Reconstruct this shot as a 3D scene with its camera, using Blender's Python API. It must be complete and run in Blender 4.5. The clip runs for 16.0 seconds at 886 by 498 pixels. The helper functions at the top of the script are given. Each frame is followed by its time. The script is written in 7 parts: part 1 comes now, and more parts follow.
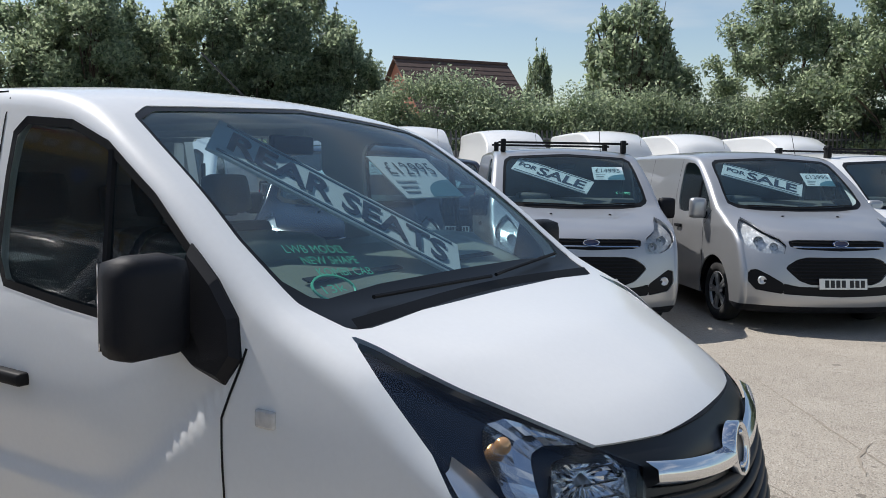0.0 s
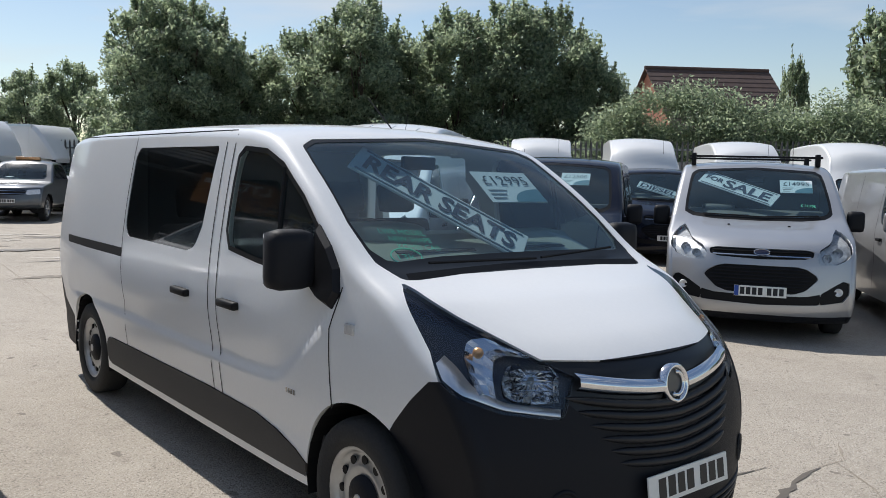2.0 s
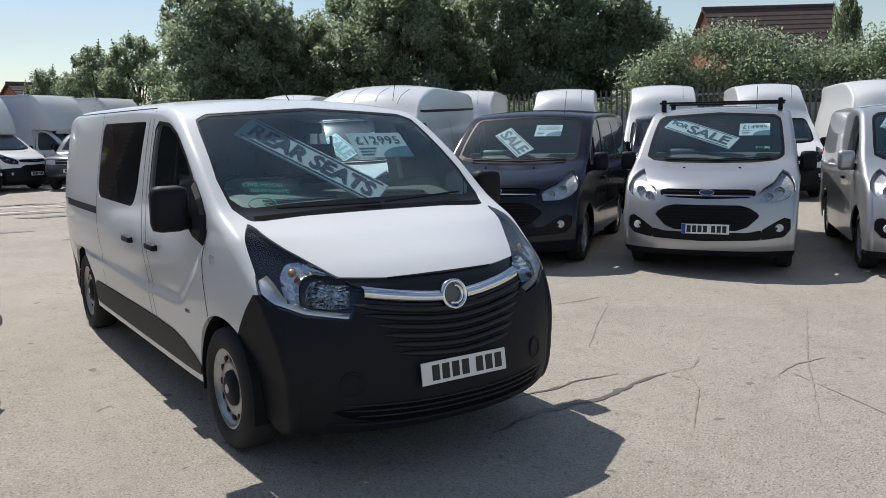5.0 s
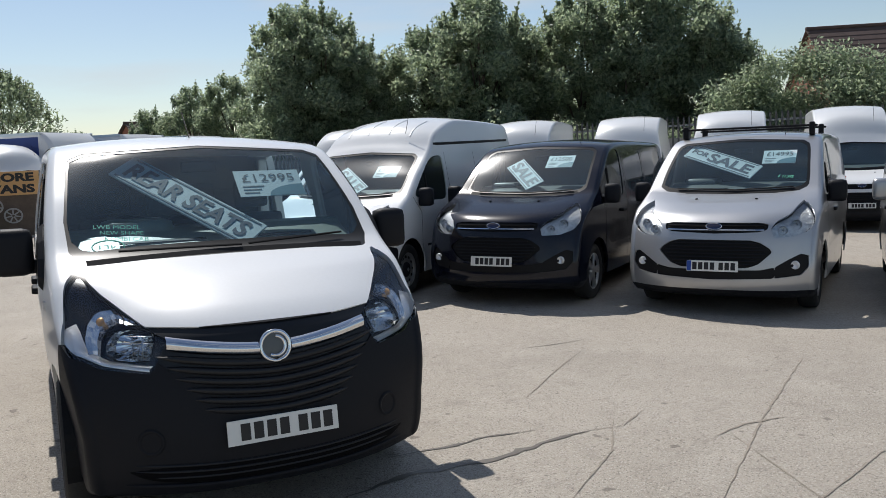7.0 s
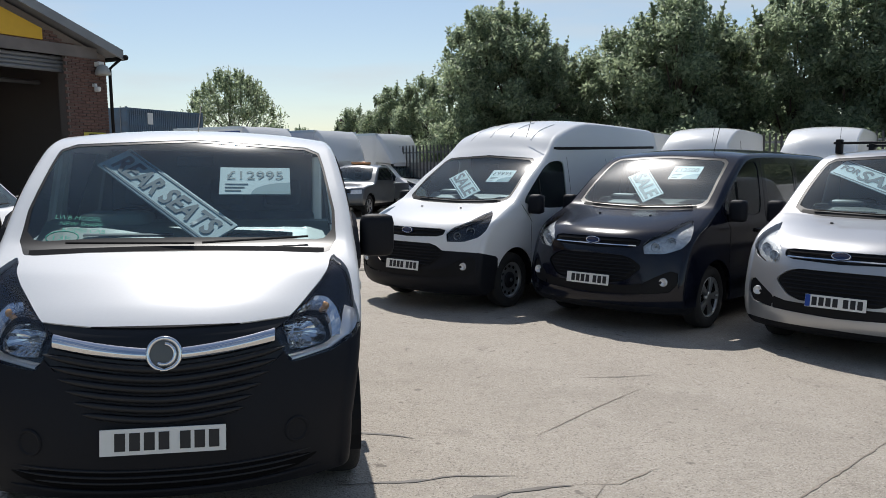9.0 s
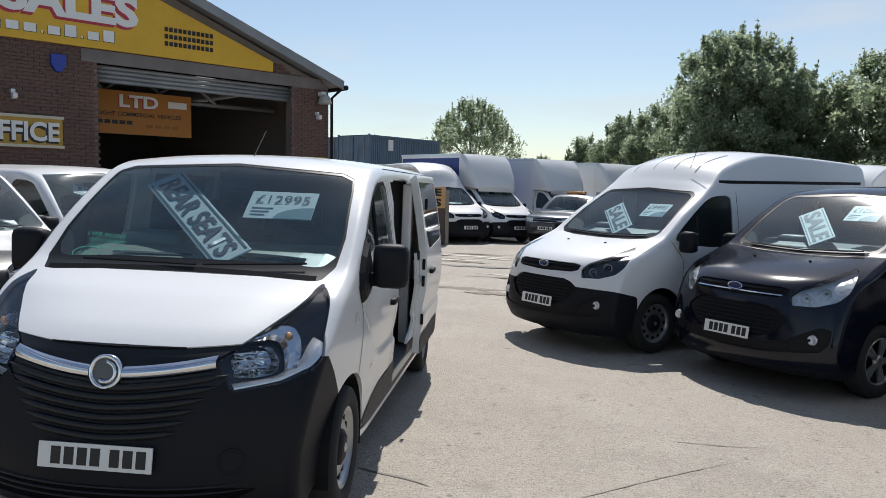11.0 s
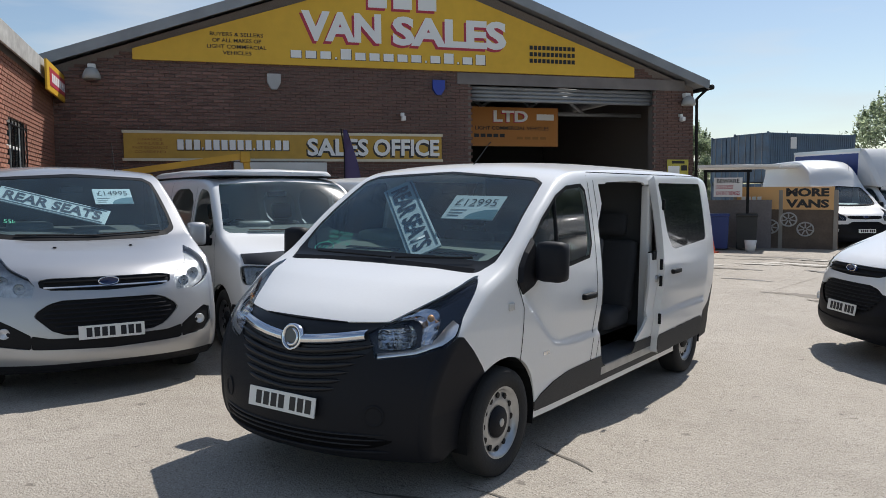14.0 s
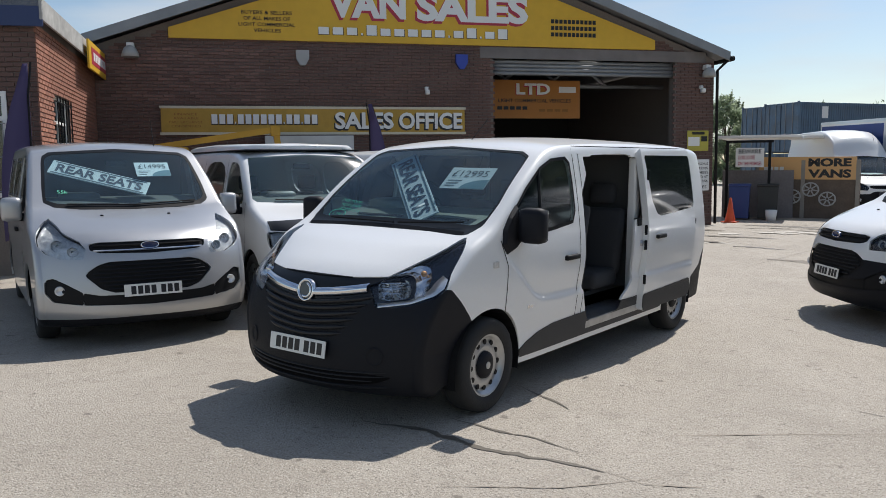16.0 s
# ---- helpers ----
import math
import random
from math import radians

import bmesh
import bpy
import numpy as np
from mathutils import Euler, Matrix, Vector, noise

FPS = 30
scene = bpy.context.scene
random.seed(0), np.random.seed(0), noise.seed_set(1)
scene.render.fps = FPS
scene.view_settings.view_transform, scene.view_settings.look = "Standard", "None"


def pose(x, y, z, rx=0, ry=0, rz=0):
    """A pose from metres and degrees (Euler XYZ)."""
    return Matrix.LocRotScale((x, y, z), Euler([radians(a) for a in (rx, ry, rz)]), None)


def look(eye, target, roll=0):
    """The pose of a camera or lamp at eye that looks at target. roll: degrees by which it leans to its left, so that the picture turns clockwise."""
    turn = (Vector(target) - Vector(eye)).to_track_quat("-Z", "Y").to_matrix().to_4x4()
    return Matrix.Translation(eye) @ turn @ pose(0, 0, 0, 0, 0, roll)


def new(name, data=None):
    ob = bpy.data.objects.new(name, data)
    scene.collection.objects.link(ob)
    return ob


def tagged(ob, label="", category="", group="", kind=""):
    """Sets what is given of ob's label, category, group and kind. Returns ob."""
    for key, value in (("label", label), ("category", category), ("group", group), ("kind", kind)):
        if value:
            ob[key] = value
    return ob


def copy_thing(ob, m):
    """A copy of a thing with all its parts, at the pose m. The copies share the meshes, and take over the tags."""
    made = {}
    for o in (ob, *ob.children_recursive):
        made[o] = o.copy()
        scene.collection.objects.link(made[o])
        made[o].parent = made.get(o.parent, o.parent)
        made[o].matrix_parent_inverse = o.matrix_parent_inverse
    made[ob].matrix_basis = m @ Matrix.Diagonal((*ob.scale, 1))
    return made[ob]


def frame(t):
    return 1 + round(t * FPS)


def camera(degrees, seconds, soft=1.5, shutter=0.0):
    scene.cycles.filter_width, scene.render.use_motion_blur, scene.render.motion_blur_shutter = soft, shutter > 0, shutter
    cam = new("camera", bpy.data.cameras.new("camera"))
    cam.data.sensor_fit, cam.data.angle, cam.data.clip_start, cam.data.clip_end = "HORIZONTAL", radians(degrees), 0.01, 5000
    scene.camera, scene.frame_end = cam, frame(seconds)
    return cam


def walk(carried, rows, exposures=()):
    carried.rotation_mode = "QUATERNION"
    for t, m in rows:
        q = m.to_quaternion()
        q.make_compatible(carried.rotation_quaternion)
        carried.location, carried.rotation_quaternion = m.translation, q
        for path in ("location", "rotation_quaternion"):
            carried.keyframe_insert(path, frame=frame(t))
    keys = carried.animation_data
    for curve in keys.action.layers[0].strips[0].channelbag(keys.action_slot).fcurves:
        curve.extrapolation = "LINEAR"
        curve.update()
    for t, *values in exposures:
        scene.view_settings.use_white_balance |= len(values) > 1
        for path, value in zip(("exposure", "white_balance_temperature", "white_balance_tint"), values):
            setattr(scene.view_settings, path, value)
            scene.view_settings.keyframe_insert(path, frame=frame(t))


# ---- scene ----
cam = camera(56.9, 16.0, soft=0.45)
PATH = [
    (0, (-2.267, -0.431, 1.698), (-0.604, 0.655, 1.463), 0.0),
    (0.5, (-2.424, -0.72, 1.714), (-0.893, 0.54, 1.455), 1.3),
    (1, (-2.414, -1.117, 1.703), (-1.007, 0.279, 1.435), 1.2),
    (1.5, (-2.536, -1.458, 1.705), (-1.224, 0.034, 1.477), 0.3),
    (2, (-2.655, -1.777, 1.738), (-1.403, -0.232, 1.524), 0.3),
    (2.5, (-2.661, -2.126, 1.738), (-1.482, -0.529, 1.497), -0.5),
    (3, (-2.78, -2.411, 1.732), (-1.62, -0.806, 1.45), -0.8),
    (3.5, (-2.847, -2.641, 1.764), (-1.701, -1.03, 1.458), -1.1),
    (4, (-2.719, -2.918, 1.767), (-1.606, -1.289, 1.443), -0.9),
    (4.2, (-2.653, -3.011, 1.786), (-1.538, -1.383, 1.456), -1.4),
    (6.3, (-1.389, -3.489, 1.739), (-0.399, -1.769, 1.49), -3.4),
    (6.5, (-1.259, -3.517, 1.746), (-0.306, -1.774, 1.514), -3.3),
    (7, (-0.879, -3.639, 1.728), (-0.013, -1.851, 1.493), -3.3),
    (7.5, (-0.537, -3.646, 1.709), (0.245, -1.817, 1.502), -3.0),
    (8, (-0.19, -3.632, 1.727), (0.534, -1.777, 1.537), -2.3),
    (8.5, (0.224, -3.697, 1.726), (0.79, -1.79, 1.523), -1.8),
    (9, (0.555, -3.595, 1.682), (0.937, -1.643, 1.474), -1.1),
    (9.2, (0.682, -3.551, 1.701), (1.002, -1.587, 1.495), -0.9),
    (11.3, (2.107, -3.285, 1.68), (1.76, -1.319, 1.557), 0.3),
    (11.5, (2.246, -3.263, 1.677), (1.807, -1.315, 1.563), 0.0),
    (12, (2.502, -3.112, 1.651), (1.911, -1.204, 1.555), -0.2),
    (12.5, (2.753, -2.976, 1.655), (1.982, -1.133, 1.562), 0.1),
    (13, (3.09, -2.977, 1.662), (2.071, -1.26, 1.539), 0.3),
    (13.5, (3.258, -3.099, 1.653), (2.121, -1.457, 1.547), -0.3),
    (14, (3.414, -3.242, 1.667), (2.27, -1.606, 1.542), -0.6),
    (14.5, (3.647, -3.303, 1.656), (2.461, -1.7, 1.497), -0.4),
    (15, (3.868, -3.368, 1.658), (2.648, -1.794, 1.473), -0.5),
    (15.5, (3.982, -3.542, 1.655), (2.731, -1.994, 1.463), -1.1),
    (16, (4.059, -3.679, 1.67), (2.85, -2.097, 1.476), -0.8),
]
walk(cam, [(t, look(eye, target, roll)) for t, eye, target, roll in PATH],
     [(0, 0.08), (2.5, 0.0), (4.2, -0.02), (6.3, -0.14), (9.2, -0.10), (11.3, 0.0), (16, 0.0)])

# ---- light ----
SUN_EL, SUN_AZ = 53.2, 0.0          # the sun stands behind the white van
world = bpy.data.worlds.new("world")
scene.world = world
world.use_nodes = True
wn = world.node_tree.nodes
sky = wn.new("ShaderNodeTexSky")
sky.sky_type, sky.sun_disc = "NISHITA", False
sky.sun_elevation, sky.sun_rotation = radians(SUN_EL), radians(SUN_AZ)
sky.dust_density, sky.air_density = 0.5, 1.0
wt = wn.new("ShaderNodeTexCoord")
wm = wn.new("ShaderNodeMapping")
wm.inputs["Scale"].default_value = (1.2, 1.2, 7.0)
wc = wn.new("ShaderNodeTexNoise")
wc.inputs["Scale"].default_value, wc.inputs["Detail"].default_value = 2.2, 6
wr = wn.new("ShaderNodeMapRange")
wr.inputs["From Min"].default_value, wr.inputs["From Max"].default_value, wr.inputs["To Max"].default_value = 0.50, 0.74, 0.65
wx = wn.new("ShaderNodeMix")
wx.data_type = "RGBA"
wx.inputs["B"].default_value = (6.6, 6.8, 7.0, 1)      # thin cirrus, as bright as the haze round it
for a, b in ((wt.outputs["Generated"], wm.inputs["Vector"]), (wm.outputs[0], wc.inputs["Vector"]), (wc.outputs["Fac"], wr.inputs["Value"]),
             (wr.outputs[0], wx.inputs["Factor"]), (sky.outputs[0], wx.inputs["A"]), (wx.outputs["Result"], wn["Background"].inputs[0])):
    world.node_tree.links.new(a, b)
wn["Background"].inputs[1].default_value = 0.108
sun = new("sun", bpy.data.lights.new("sun", "SUN"))
sun.data.energy, sun.data.angle, sun.data.color = 4.6, radians(0.55), (1.0, 0.965, 0.925)
sun.matrix_world = look((0, 30 * math.cos(radians(SUN_EL)), 30 * math.sin(radians(SUN_EL))), (0, 0, 0))

# ---- the yard slopes gently down towards +x, and less so beyond the white van ----
SLOPE = 0.03


def gz(x):
    """Height of the yard."""
    if x < -1.0:
        return 0.03 + 0.4 * math.tanh((-1.0 - x) / 40.0)
    return -SLOPE * 42.0 * math.tanh(x / 42.0)


def on_yard(x, y, turn=0.0, lift=0.0):
    """A pose on the yard, level with the ground under a vehicle's four wheels."""
    c, s = math.cos(radians(turn)), math.sin(radians(turn))

    def under(a, b):
        return gz(x + c * a - s * b)
    pitch, roll = (under(0, 3.9) - under(0, 0.95)) / 2.95, (under(0.85, 2.4) - under(-0.85, 2.4)) / 1.7
    back, side = Vector((-s, c, pitch)).normalized(), Vector((c, s, roll))
    side = (side - side.dot(back) * back).normalized()
    m = Matrix((side, back, side.cross(back))).transposed().to_4x4()
    m.translation = (x, y, under(0, 0.95) - 0.95 * pitch + lift)
    return m


# ---- materials ----
MATS = {}


def mat(name, color, rough=0.6, metal=0.0, grain=0.0, scale=30.0, bump=0.0, coat=0.0, stain=0.0, stain_scale=1.5,
        piece=0.0, alt=None, spec=0.5, coords="Object"):
    """A procedural surface: fine grain and broad stains shift the colour, and a bump follows the grain."""
    if name in MATS:
        return MATS[name]
    m = bpy.data.materials.new(name)
    m.use_nodes = True
    nt = m.node_tree
    b = nt.nodes["Principled BSDF"]
    b.inputs["Base Color"].default_value = (*color, 1)
    b.inputs["Roughness"].default_value, b.inputs["Metallic"].default_value = rough, metal
    b.inputs["Specular IOR Level"].default_value = spec
    if coat:
        b.inputs["Coat Weight"].default_value, b.inputs["Coat Roughness"].default_value = coat, 0.03
    tc = nt.nodes.new("ShaderNodeTexCoord")
    last = None
    if grain or bump:
        n1 = nt.nodes.new("ShaderNodeTexNoise")
        n1.inputs["Scale"].default_value, n1.inputs["Detail"].default_value = scale, 5
        nt.links.new(tc.outputs[coords], n1.inputs["Vector"])
    col = nt.nodes.new("ShaderNodeRGB")
    col.outputs[0].default_value = (*color, 1)
    last = col.outputs[0]

    def vary(fac, amount, second):
        nonlocal last
        mix = nt.nodes.new("ShaderNodeMix")
        mix.data_type = "RGBA"
        ramp = nt.nodes.new("ShaderNodeMapRange")
        ramp.inputs["From Min"].default_value, ramp.inputs["From Max"].default_value = 0.35, 0.65
        ramp.inputs["To Max"].default_value = amount
        nt.links.new(fac, ramp.inputs["Value"])
        nt.links.new(ramp.outputs[0], mix.inputs["Factor"])
        nt.links.new(last, mix.inputs["A"])
        mix.inputs["B"].default_value = (*second, 1)
        last = mix.outputs["Result"]

    if stain:
        n2 = nt.nodes.new("ShaderNodeTexNoise")
        n2.inputs["Scale"].default_value, n2.inputs["Detail"].default_value = stain_scale, 6
        nt.links.new(tc.outputs[coords], n2.inputs["Vector"])
        vary(n2.outputs["Fac"], stain, alt or tuple(c * 0.5 for c in color))
    if grain:
        vary(n1.outputs["Fac"], grain, tuple(c * 0.45 for c in color))
    if piece:
        oi = nt.nodes.new("ShaderNodeObjectInfo")
        hs = nt.nodes.new("ShaderNodeMapRange")
        hs.inputs["To Min"].default_value, hs.inputs["To Max"].default_value = 1 - piece, 1 + piece
        nt.links.new(oi.outputs["Random"], hs.inputs["Value"])
        mul = nt.nodes.new("ShaderNodeHueSaturation")
        nt.links.new(hs.outputs[0], mul.inputs["Value"])
        nt.links.new(last, mul.inputs["Color"])
        last = mul.outputs[0]
    nt.links.new(last, b.inputs["Base Color"])
    if bump:
        bp = nt.nodes.new("ShaderNodeBump")
        bp.inputs["Strength"].default_value, bp.inputs["Distance"].default_value = bump, 0.01
        nt.links.new(n1.outputs["Fac"], bp.inputs["Height"])
        nt.links.new(bp.outputs[0], b.inputs["Normal"])
    MATS[name] = m
    return m


def glass(name, tint, ior=1.52, dust_haze=0.0):
    """A thin pane: clear by its tint, with a mirror's gloss by Fresnel and a thin uneven dusty film, its blue standing
    for reflected sky.
    """
    if name in MATS:
        return MATS[name]
    m = bpy.data.materials.new(name)
    m.use_nodes = True
    nt = m.node_tree
    nt.nodes.remove(nt.nodes["Principled BSDF"])
    tr, gl, mx, fr = (nt.nodes.new("ShaderNode" + k) for k in ("BsdfTransparent", "BsdfGlossy", "MixShader", "Fresnel"))
    tr.inputs[0].default_value = (*tint, 1)
    gl.inputs["Roughness"].default_value = 0.03
    soft, both = nt.nodes.new("ShaderNodeBsdfGlossy"), nt.nodes.new("ShaderNodeMixShader")
    soft.inputs["Roughness"].default_value = 0.17
    both.inputs[0].default_value = 0.22
    nt.links.new(gl.outputs[0], both.inputs[1])
    nt.links.new(soft.outputs[0], both.inputs[2])
    fr.inputs[0].default_value = ior
    nt.links.new(fr.outputs[0], mx.inputs[0])
    nt.links.new(tr.outputs[0], mx.inputs[1])
    nt.links.new(both.outputs[0], mx.inputs[2])
    last = mx.outputs[0]
    if dust_haze:
        df, m2, ns, mr, tc = (nt.nodes.new("ShaderNode" + k) for k in ("BsdfDiffuse", "MixShader", "TexNoise", "MapRange", "TexCoord"))
        # Blue for a dusty pane: the sky's reflection is put into this colour.
        df.inputs[0].default_value = (0.30, 0.54, 0.70, 1)
        ns.inputs["Scale"].default_value, ns.inputs["Detail"].default_value = 3.0, 5
        mr.inputs["From Min"].default_value, mr.inputs["From Max"].default_value = 0.3, 0.7
        mr.inputs["To Min"].default_value, mr.inputs["To Max"].default_value = dust_haze * 0.5, dust_haze * 1.4
        nt.links.new(tc.outputs["Object"], ns.inputs["Vector"])
        nt.links.new(ns.outputs["Fac"], mr.inputs["Value"])
        nt.links.new(mr.outputs[0], m2.inputs[0])
        nt.links.new(last, m2.inputs[1])
        nt.links.new(df.outputs[0], m2.inputs[2])
        last = m2.outputs[0]
    nt.links.new(last, nt.nodes["Material Output"].inputs[0])
    MATS[name] = m
    return m


WHITE = mat("white_paint", (0.765, 0.77, 0.765), 0.38, spec=0.25, coat=0.7, stain=0.10, stain_scale=2.0, grain=0.03, scale=60, alt=(0.70, 0.69, 0.67))
WHITE.node_tree.nodes["Principled BSDF"].inputs["Coat Roughness"].default_value = 0.10      # weathered clear coat
SILVER = mat("silver_paint", (0.46, 0.465, 0.475), 0.36, metal=0.6, coat=0.8, stain=0.10, stain_scale=2.0, grain=0.06, scale=300)
NAVY = mat("navy_paint", (0.005, 0.0065, 0.014), 0.14, coat=0.0, stain=0.2, stain_scale=2, alt=(0.008, 0.009, 0.016), spec=0.4)
GREYP = mat("grey_paint", (0.10, 0.11, 0.12), 0.3, metal=0.5, coat=0.8, stain=0.2)
BLACKP = mat("black_plastic", (0.011, 0.012, 0.016), 0.55, grain=0.4, scale=400, bump=0.15, stain=0.3, alt=(0.014, 0.014, 0.016), spec=0.2)
DARKT = mat("dark_trim", (0.012, 0.012, 0.013), 0.55, grain=0.3, scale=200, spec=0.18)
RUBBER = mat("rubber", (0.02, 0.02, 0.02), 0.85, grain=0.3, scale=80, bump=0.3, stain=0.4, alt=(0.05, 0.048, 0.045))
CHROME = mat("chrome", (0.75, 0.76, 0.78), 0.08, metal=1.0)
STEEL = mat("wheel_steel", (0.45, 0.46, 0.47), 0.35, metal=0.8, stain=0.3, stain_scale=12)
PLATEW = mat("plate_white", (0.78, 0.78, 0.74), 0.35)
PLATEB = mat("plate_blue", (0.02, 0.07, 0.35), 0.35)
INKB = mat("ink_black", (0.012, 0.012, 0.014), 0.5)
CARDW = mat("card_white", (0.60, 0.68, 0.71), 0.5)
CARDB = mat("card_blue", (0.08, 0.20, 0.26), 0.5)
INTERIOR = mat("interior_grey", (0.05, 0.052, 0.055), 0.75, grain=0.3, scale=90, bump=0.1)
DASH = mat("dash_grey", (0.12, 0.125, 0.115), 0.45, grain=0.3, scale=150, bump=0.05, spec=0.7)
CLOTH = mat("seat_cloth", (0.038, 0.04, 0.045), 0.9, grain=0.5, scale=200, bump=0.3)
LENS = glass("lamp_lens", (0.9, 0.93, 0.95))
LAMPB = mat("lamp_chrome", (0.80, 0.82, 0.84), 0.24, metal=0.35, grain=0.45, scale=26, bump=0.8)
LAMPD = mat("lamp_dark_chrome", (0.40, 0.41, 0.43), 0.25, metal=0.6, grain=0.5, scale=50, bump=0.8)
AMBER = mat("amber", (0.80, 0.45, 0.22), 0.15, metal=0.6)
REDL = mat("red_lens", (0.45, 0.01, 0.015), 0.15)
MIRR = mat("lamp_mirror", (0.82, 0.83, 0.85), 0.10, metal=1.0)
GLOSS = mat("gloss_black", (0.010, 0.014, 0.026), 0.12)
CLADG = mat("grey_cladding", (0.030, 0.031, 0.034), 0.6, grain=0.4, scale=350, bump=0.15, stain=0.3, alt=(0.045, 0.044, 0.043))
DASHL = mat("sheen_dash", (0.17, 0.19, 0.155), 0.40, grain=0.2, scale=150, bump=0.05, spec=0.9)
PANE = glass("screen_glass", (0.62, 0.83, 0.89), 1.68, 0.042)
PANES = glass("side_glass", (0.60, 0.70, 0.71), 1.5, 0.010)
PRIV = glass("privacy_glass", (0.06, 0.07, 0.075), 1.9, 0.008)
GREENINK = mat("green_ink", (0.11, 0.56, 0.36), 0.5)


# ---- mesh helpers ----
def link(name, me, material, parent=None, label="", smooth=False):
    ob = new(name, me)
    if material:
        me.materials.append(material)
    if smooth:
        me.polygons.foreach_set("use_smooth", [True] * len(me.polygons))
    if parent:
        ob.parent = parent
    if label:
        ob["label"] = label
    return ob


def part(name, bm, material, parent=None, label="", smooth=False):
    me = bpy.data.meshes.new(name)
    bm.to_mesh(me)
    bm.free()
    return link(name, me, material, parent, label, smooth)


def pdata(name, V, F, material, parent=None, label="", smooth=True, depth=0.0):
    """A mesh from arrays. Six columns: place and normal, which shades it; depth: a thickness inward, with a rim."""
    me = bpy.data.meshes.new(name)
    V, N = (V[:, :3], V[:, 3:]) if isinstance(V, np.ndarray) and V.shape[1] == 6 else (V, None)
    if N is not None and depth:
        n = len(V)
        E = np.vstack([F[:, [0, 1]], F[:, [1, 2]], F[:, [2, 0]]])
        key = np.sort(E, 1)
        _, first, count = np.unique(key[:, 0] * (n + 1) + key[:, 1], return_index=True, return_counts=True)
        rim = E[first[count == 1]]
        inner = V - N * depth
        k = len(rim)
        a, b = rim[:, 0], rim[:, 1]
        side = np.cross(V[b] - V[a], N[a])
        side /= np.maximum(np.linalg.norm(side, axis=1, keepdims=True), 1e-9)
        V = np.vstack([V, inner, V[a], V[b], inner[b], inner[a]])
        N = np.vstack([N, -N, side, side, side, side])
        o = 2 * n + np.arange(k)
        q = np.vstack([np.stack([o + k, o, o + 3 * k], 1), np.stack([o + k, o + 3 * k, o + 2 * k], 1)])
        F = np.vstack([F, F[:, ::-1] + n, q])
    me.from_pydata([tuple(map(float, v)) for v in V], [], [tuple(int(i) for i in f) for f in F])
    me.update()
    ob = link(name, me, material, parent, label, smooth)
    if N is not None:
        me.normals_split_custom_set_from_vertices([tuple(map(float, v)) for v in N])
    if material in (PANE, PANES, LENS):
        ob.visible_shadow = False          # lets daylight into the cabs and lamps
    return ob


def moved(V, m):
    """Arrays of places and normals under a pose that only shifts."""
    out = V.copy()
    out[:, :3] += np.array(m.translation)
    return out


def thing(name, m, label, category, group=""):
    ob = new(name)
    ob.empty_display_size = 0.2
    ob.matrix_basis = m
    return tagged(ob, label, category, group)


def box(bm, x0, x1, y0, y1, z0, z1, bevel=0.0, m=None):
    """Adds a box, its edges bevelled, to bm."""
    r = bmesh.ops.create_cube(bm, size=1.0)
    vs = r["verts"]
    for v in vs:
        v.co = Vector(((x0 + x1) / 2 + v.co.x * (x1 - x0), (y0 + y1) / 2 + v.co.y * (y1 - y0), (z0 + z1) / 2 + v.co.z * (z1 - z0)))
    if bevel:
        es = list({e for v in vs for e in v.link_edges})
        r = bmesh.ops.bevel(bm, geom=es, offset=bevel, segments=2, profile=0.6, affect="EDGES")
        vs = list({v for f in r["faces"] for v in f.verts} | {v for v in vs if v.is_valid})
    if m is not None:
        bmesh.ops.transform(bm, matrix=m, verts=vs)
    return bm


def boxbm(*a, **k):
    return box(bmesh.new(), *a, **k)


def tube(bm, pts, r, n=8):
    """Adds a round bar along pts to bm."""
    pts = [Vector(p) for p in pts]
    rings = []
    for i, p in enumerate(pts):
        d = (pts[min(i + 1, len(pts) - 1)] - pts[max(i - 1, 0)]).normalized()
        a = d.orthogonal().normalized() if i == 0 else (a - a.dot(d) * d).normalized()
        b = d.cross(a)
        rings.append([bm.verts.new(p + r * (math.cos(2 * math.pi * k / n) * a + math.sin(2 * math.pi * k / n) * b)) for k in range(n)])
    for q, w in zip(rings, rings[1:]):
        for k in range(n):
            bm.faces.new((q[k], q[(k + 1) % n], w[(k + 1) % n], w[k]))
    bm.faces.new(rings[0][::-1])
    bm.faces.new(rings[-1])
    return bm


def lathe(bm, prof, n=28, m=None):
    """Turns a profile of (along x, radius) about the x axis."""
    rings = [[bm.verts.new((a, r * math.cos(2 * math.pi * k / n), r * math.sin(2 * math.pi * k / n))) for k in range(n)] for a, r in prof]
    for q, w in zip(rings, rings[1:]):
        for k in range(n):
            bm.faces.new((q[k], q[(k + 1) % n], w[(k + 1) % n], w[k]))
    if m is not None:
        bmesh.ops.transform(bm, matrix=m, verts=[v for ring in rings for v in ring])
    return bm


def rounded(P, times=2):
    """Cuts the corners of a closed outline."""
    P = np.array(P, float)
    for _ in range(times):
        Q = np.roll(P, -1, 0)
        P = np.stack([0.78 * P + 0.22 * Q, 0.22 * P + 0.78 * Q], 1).reshape(-1, P.shape[1])
    return P


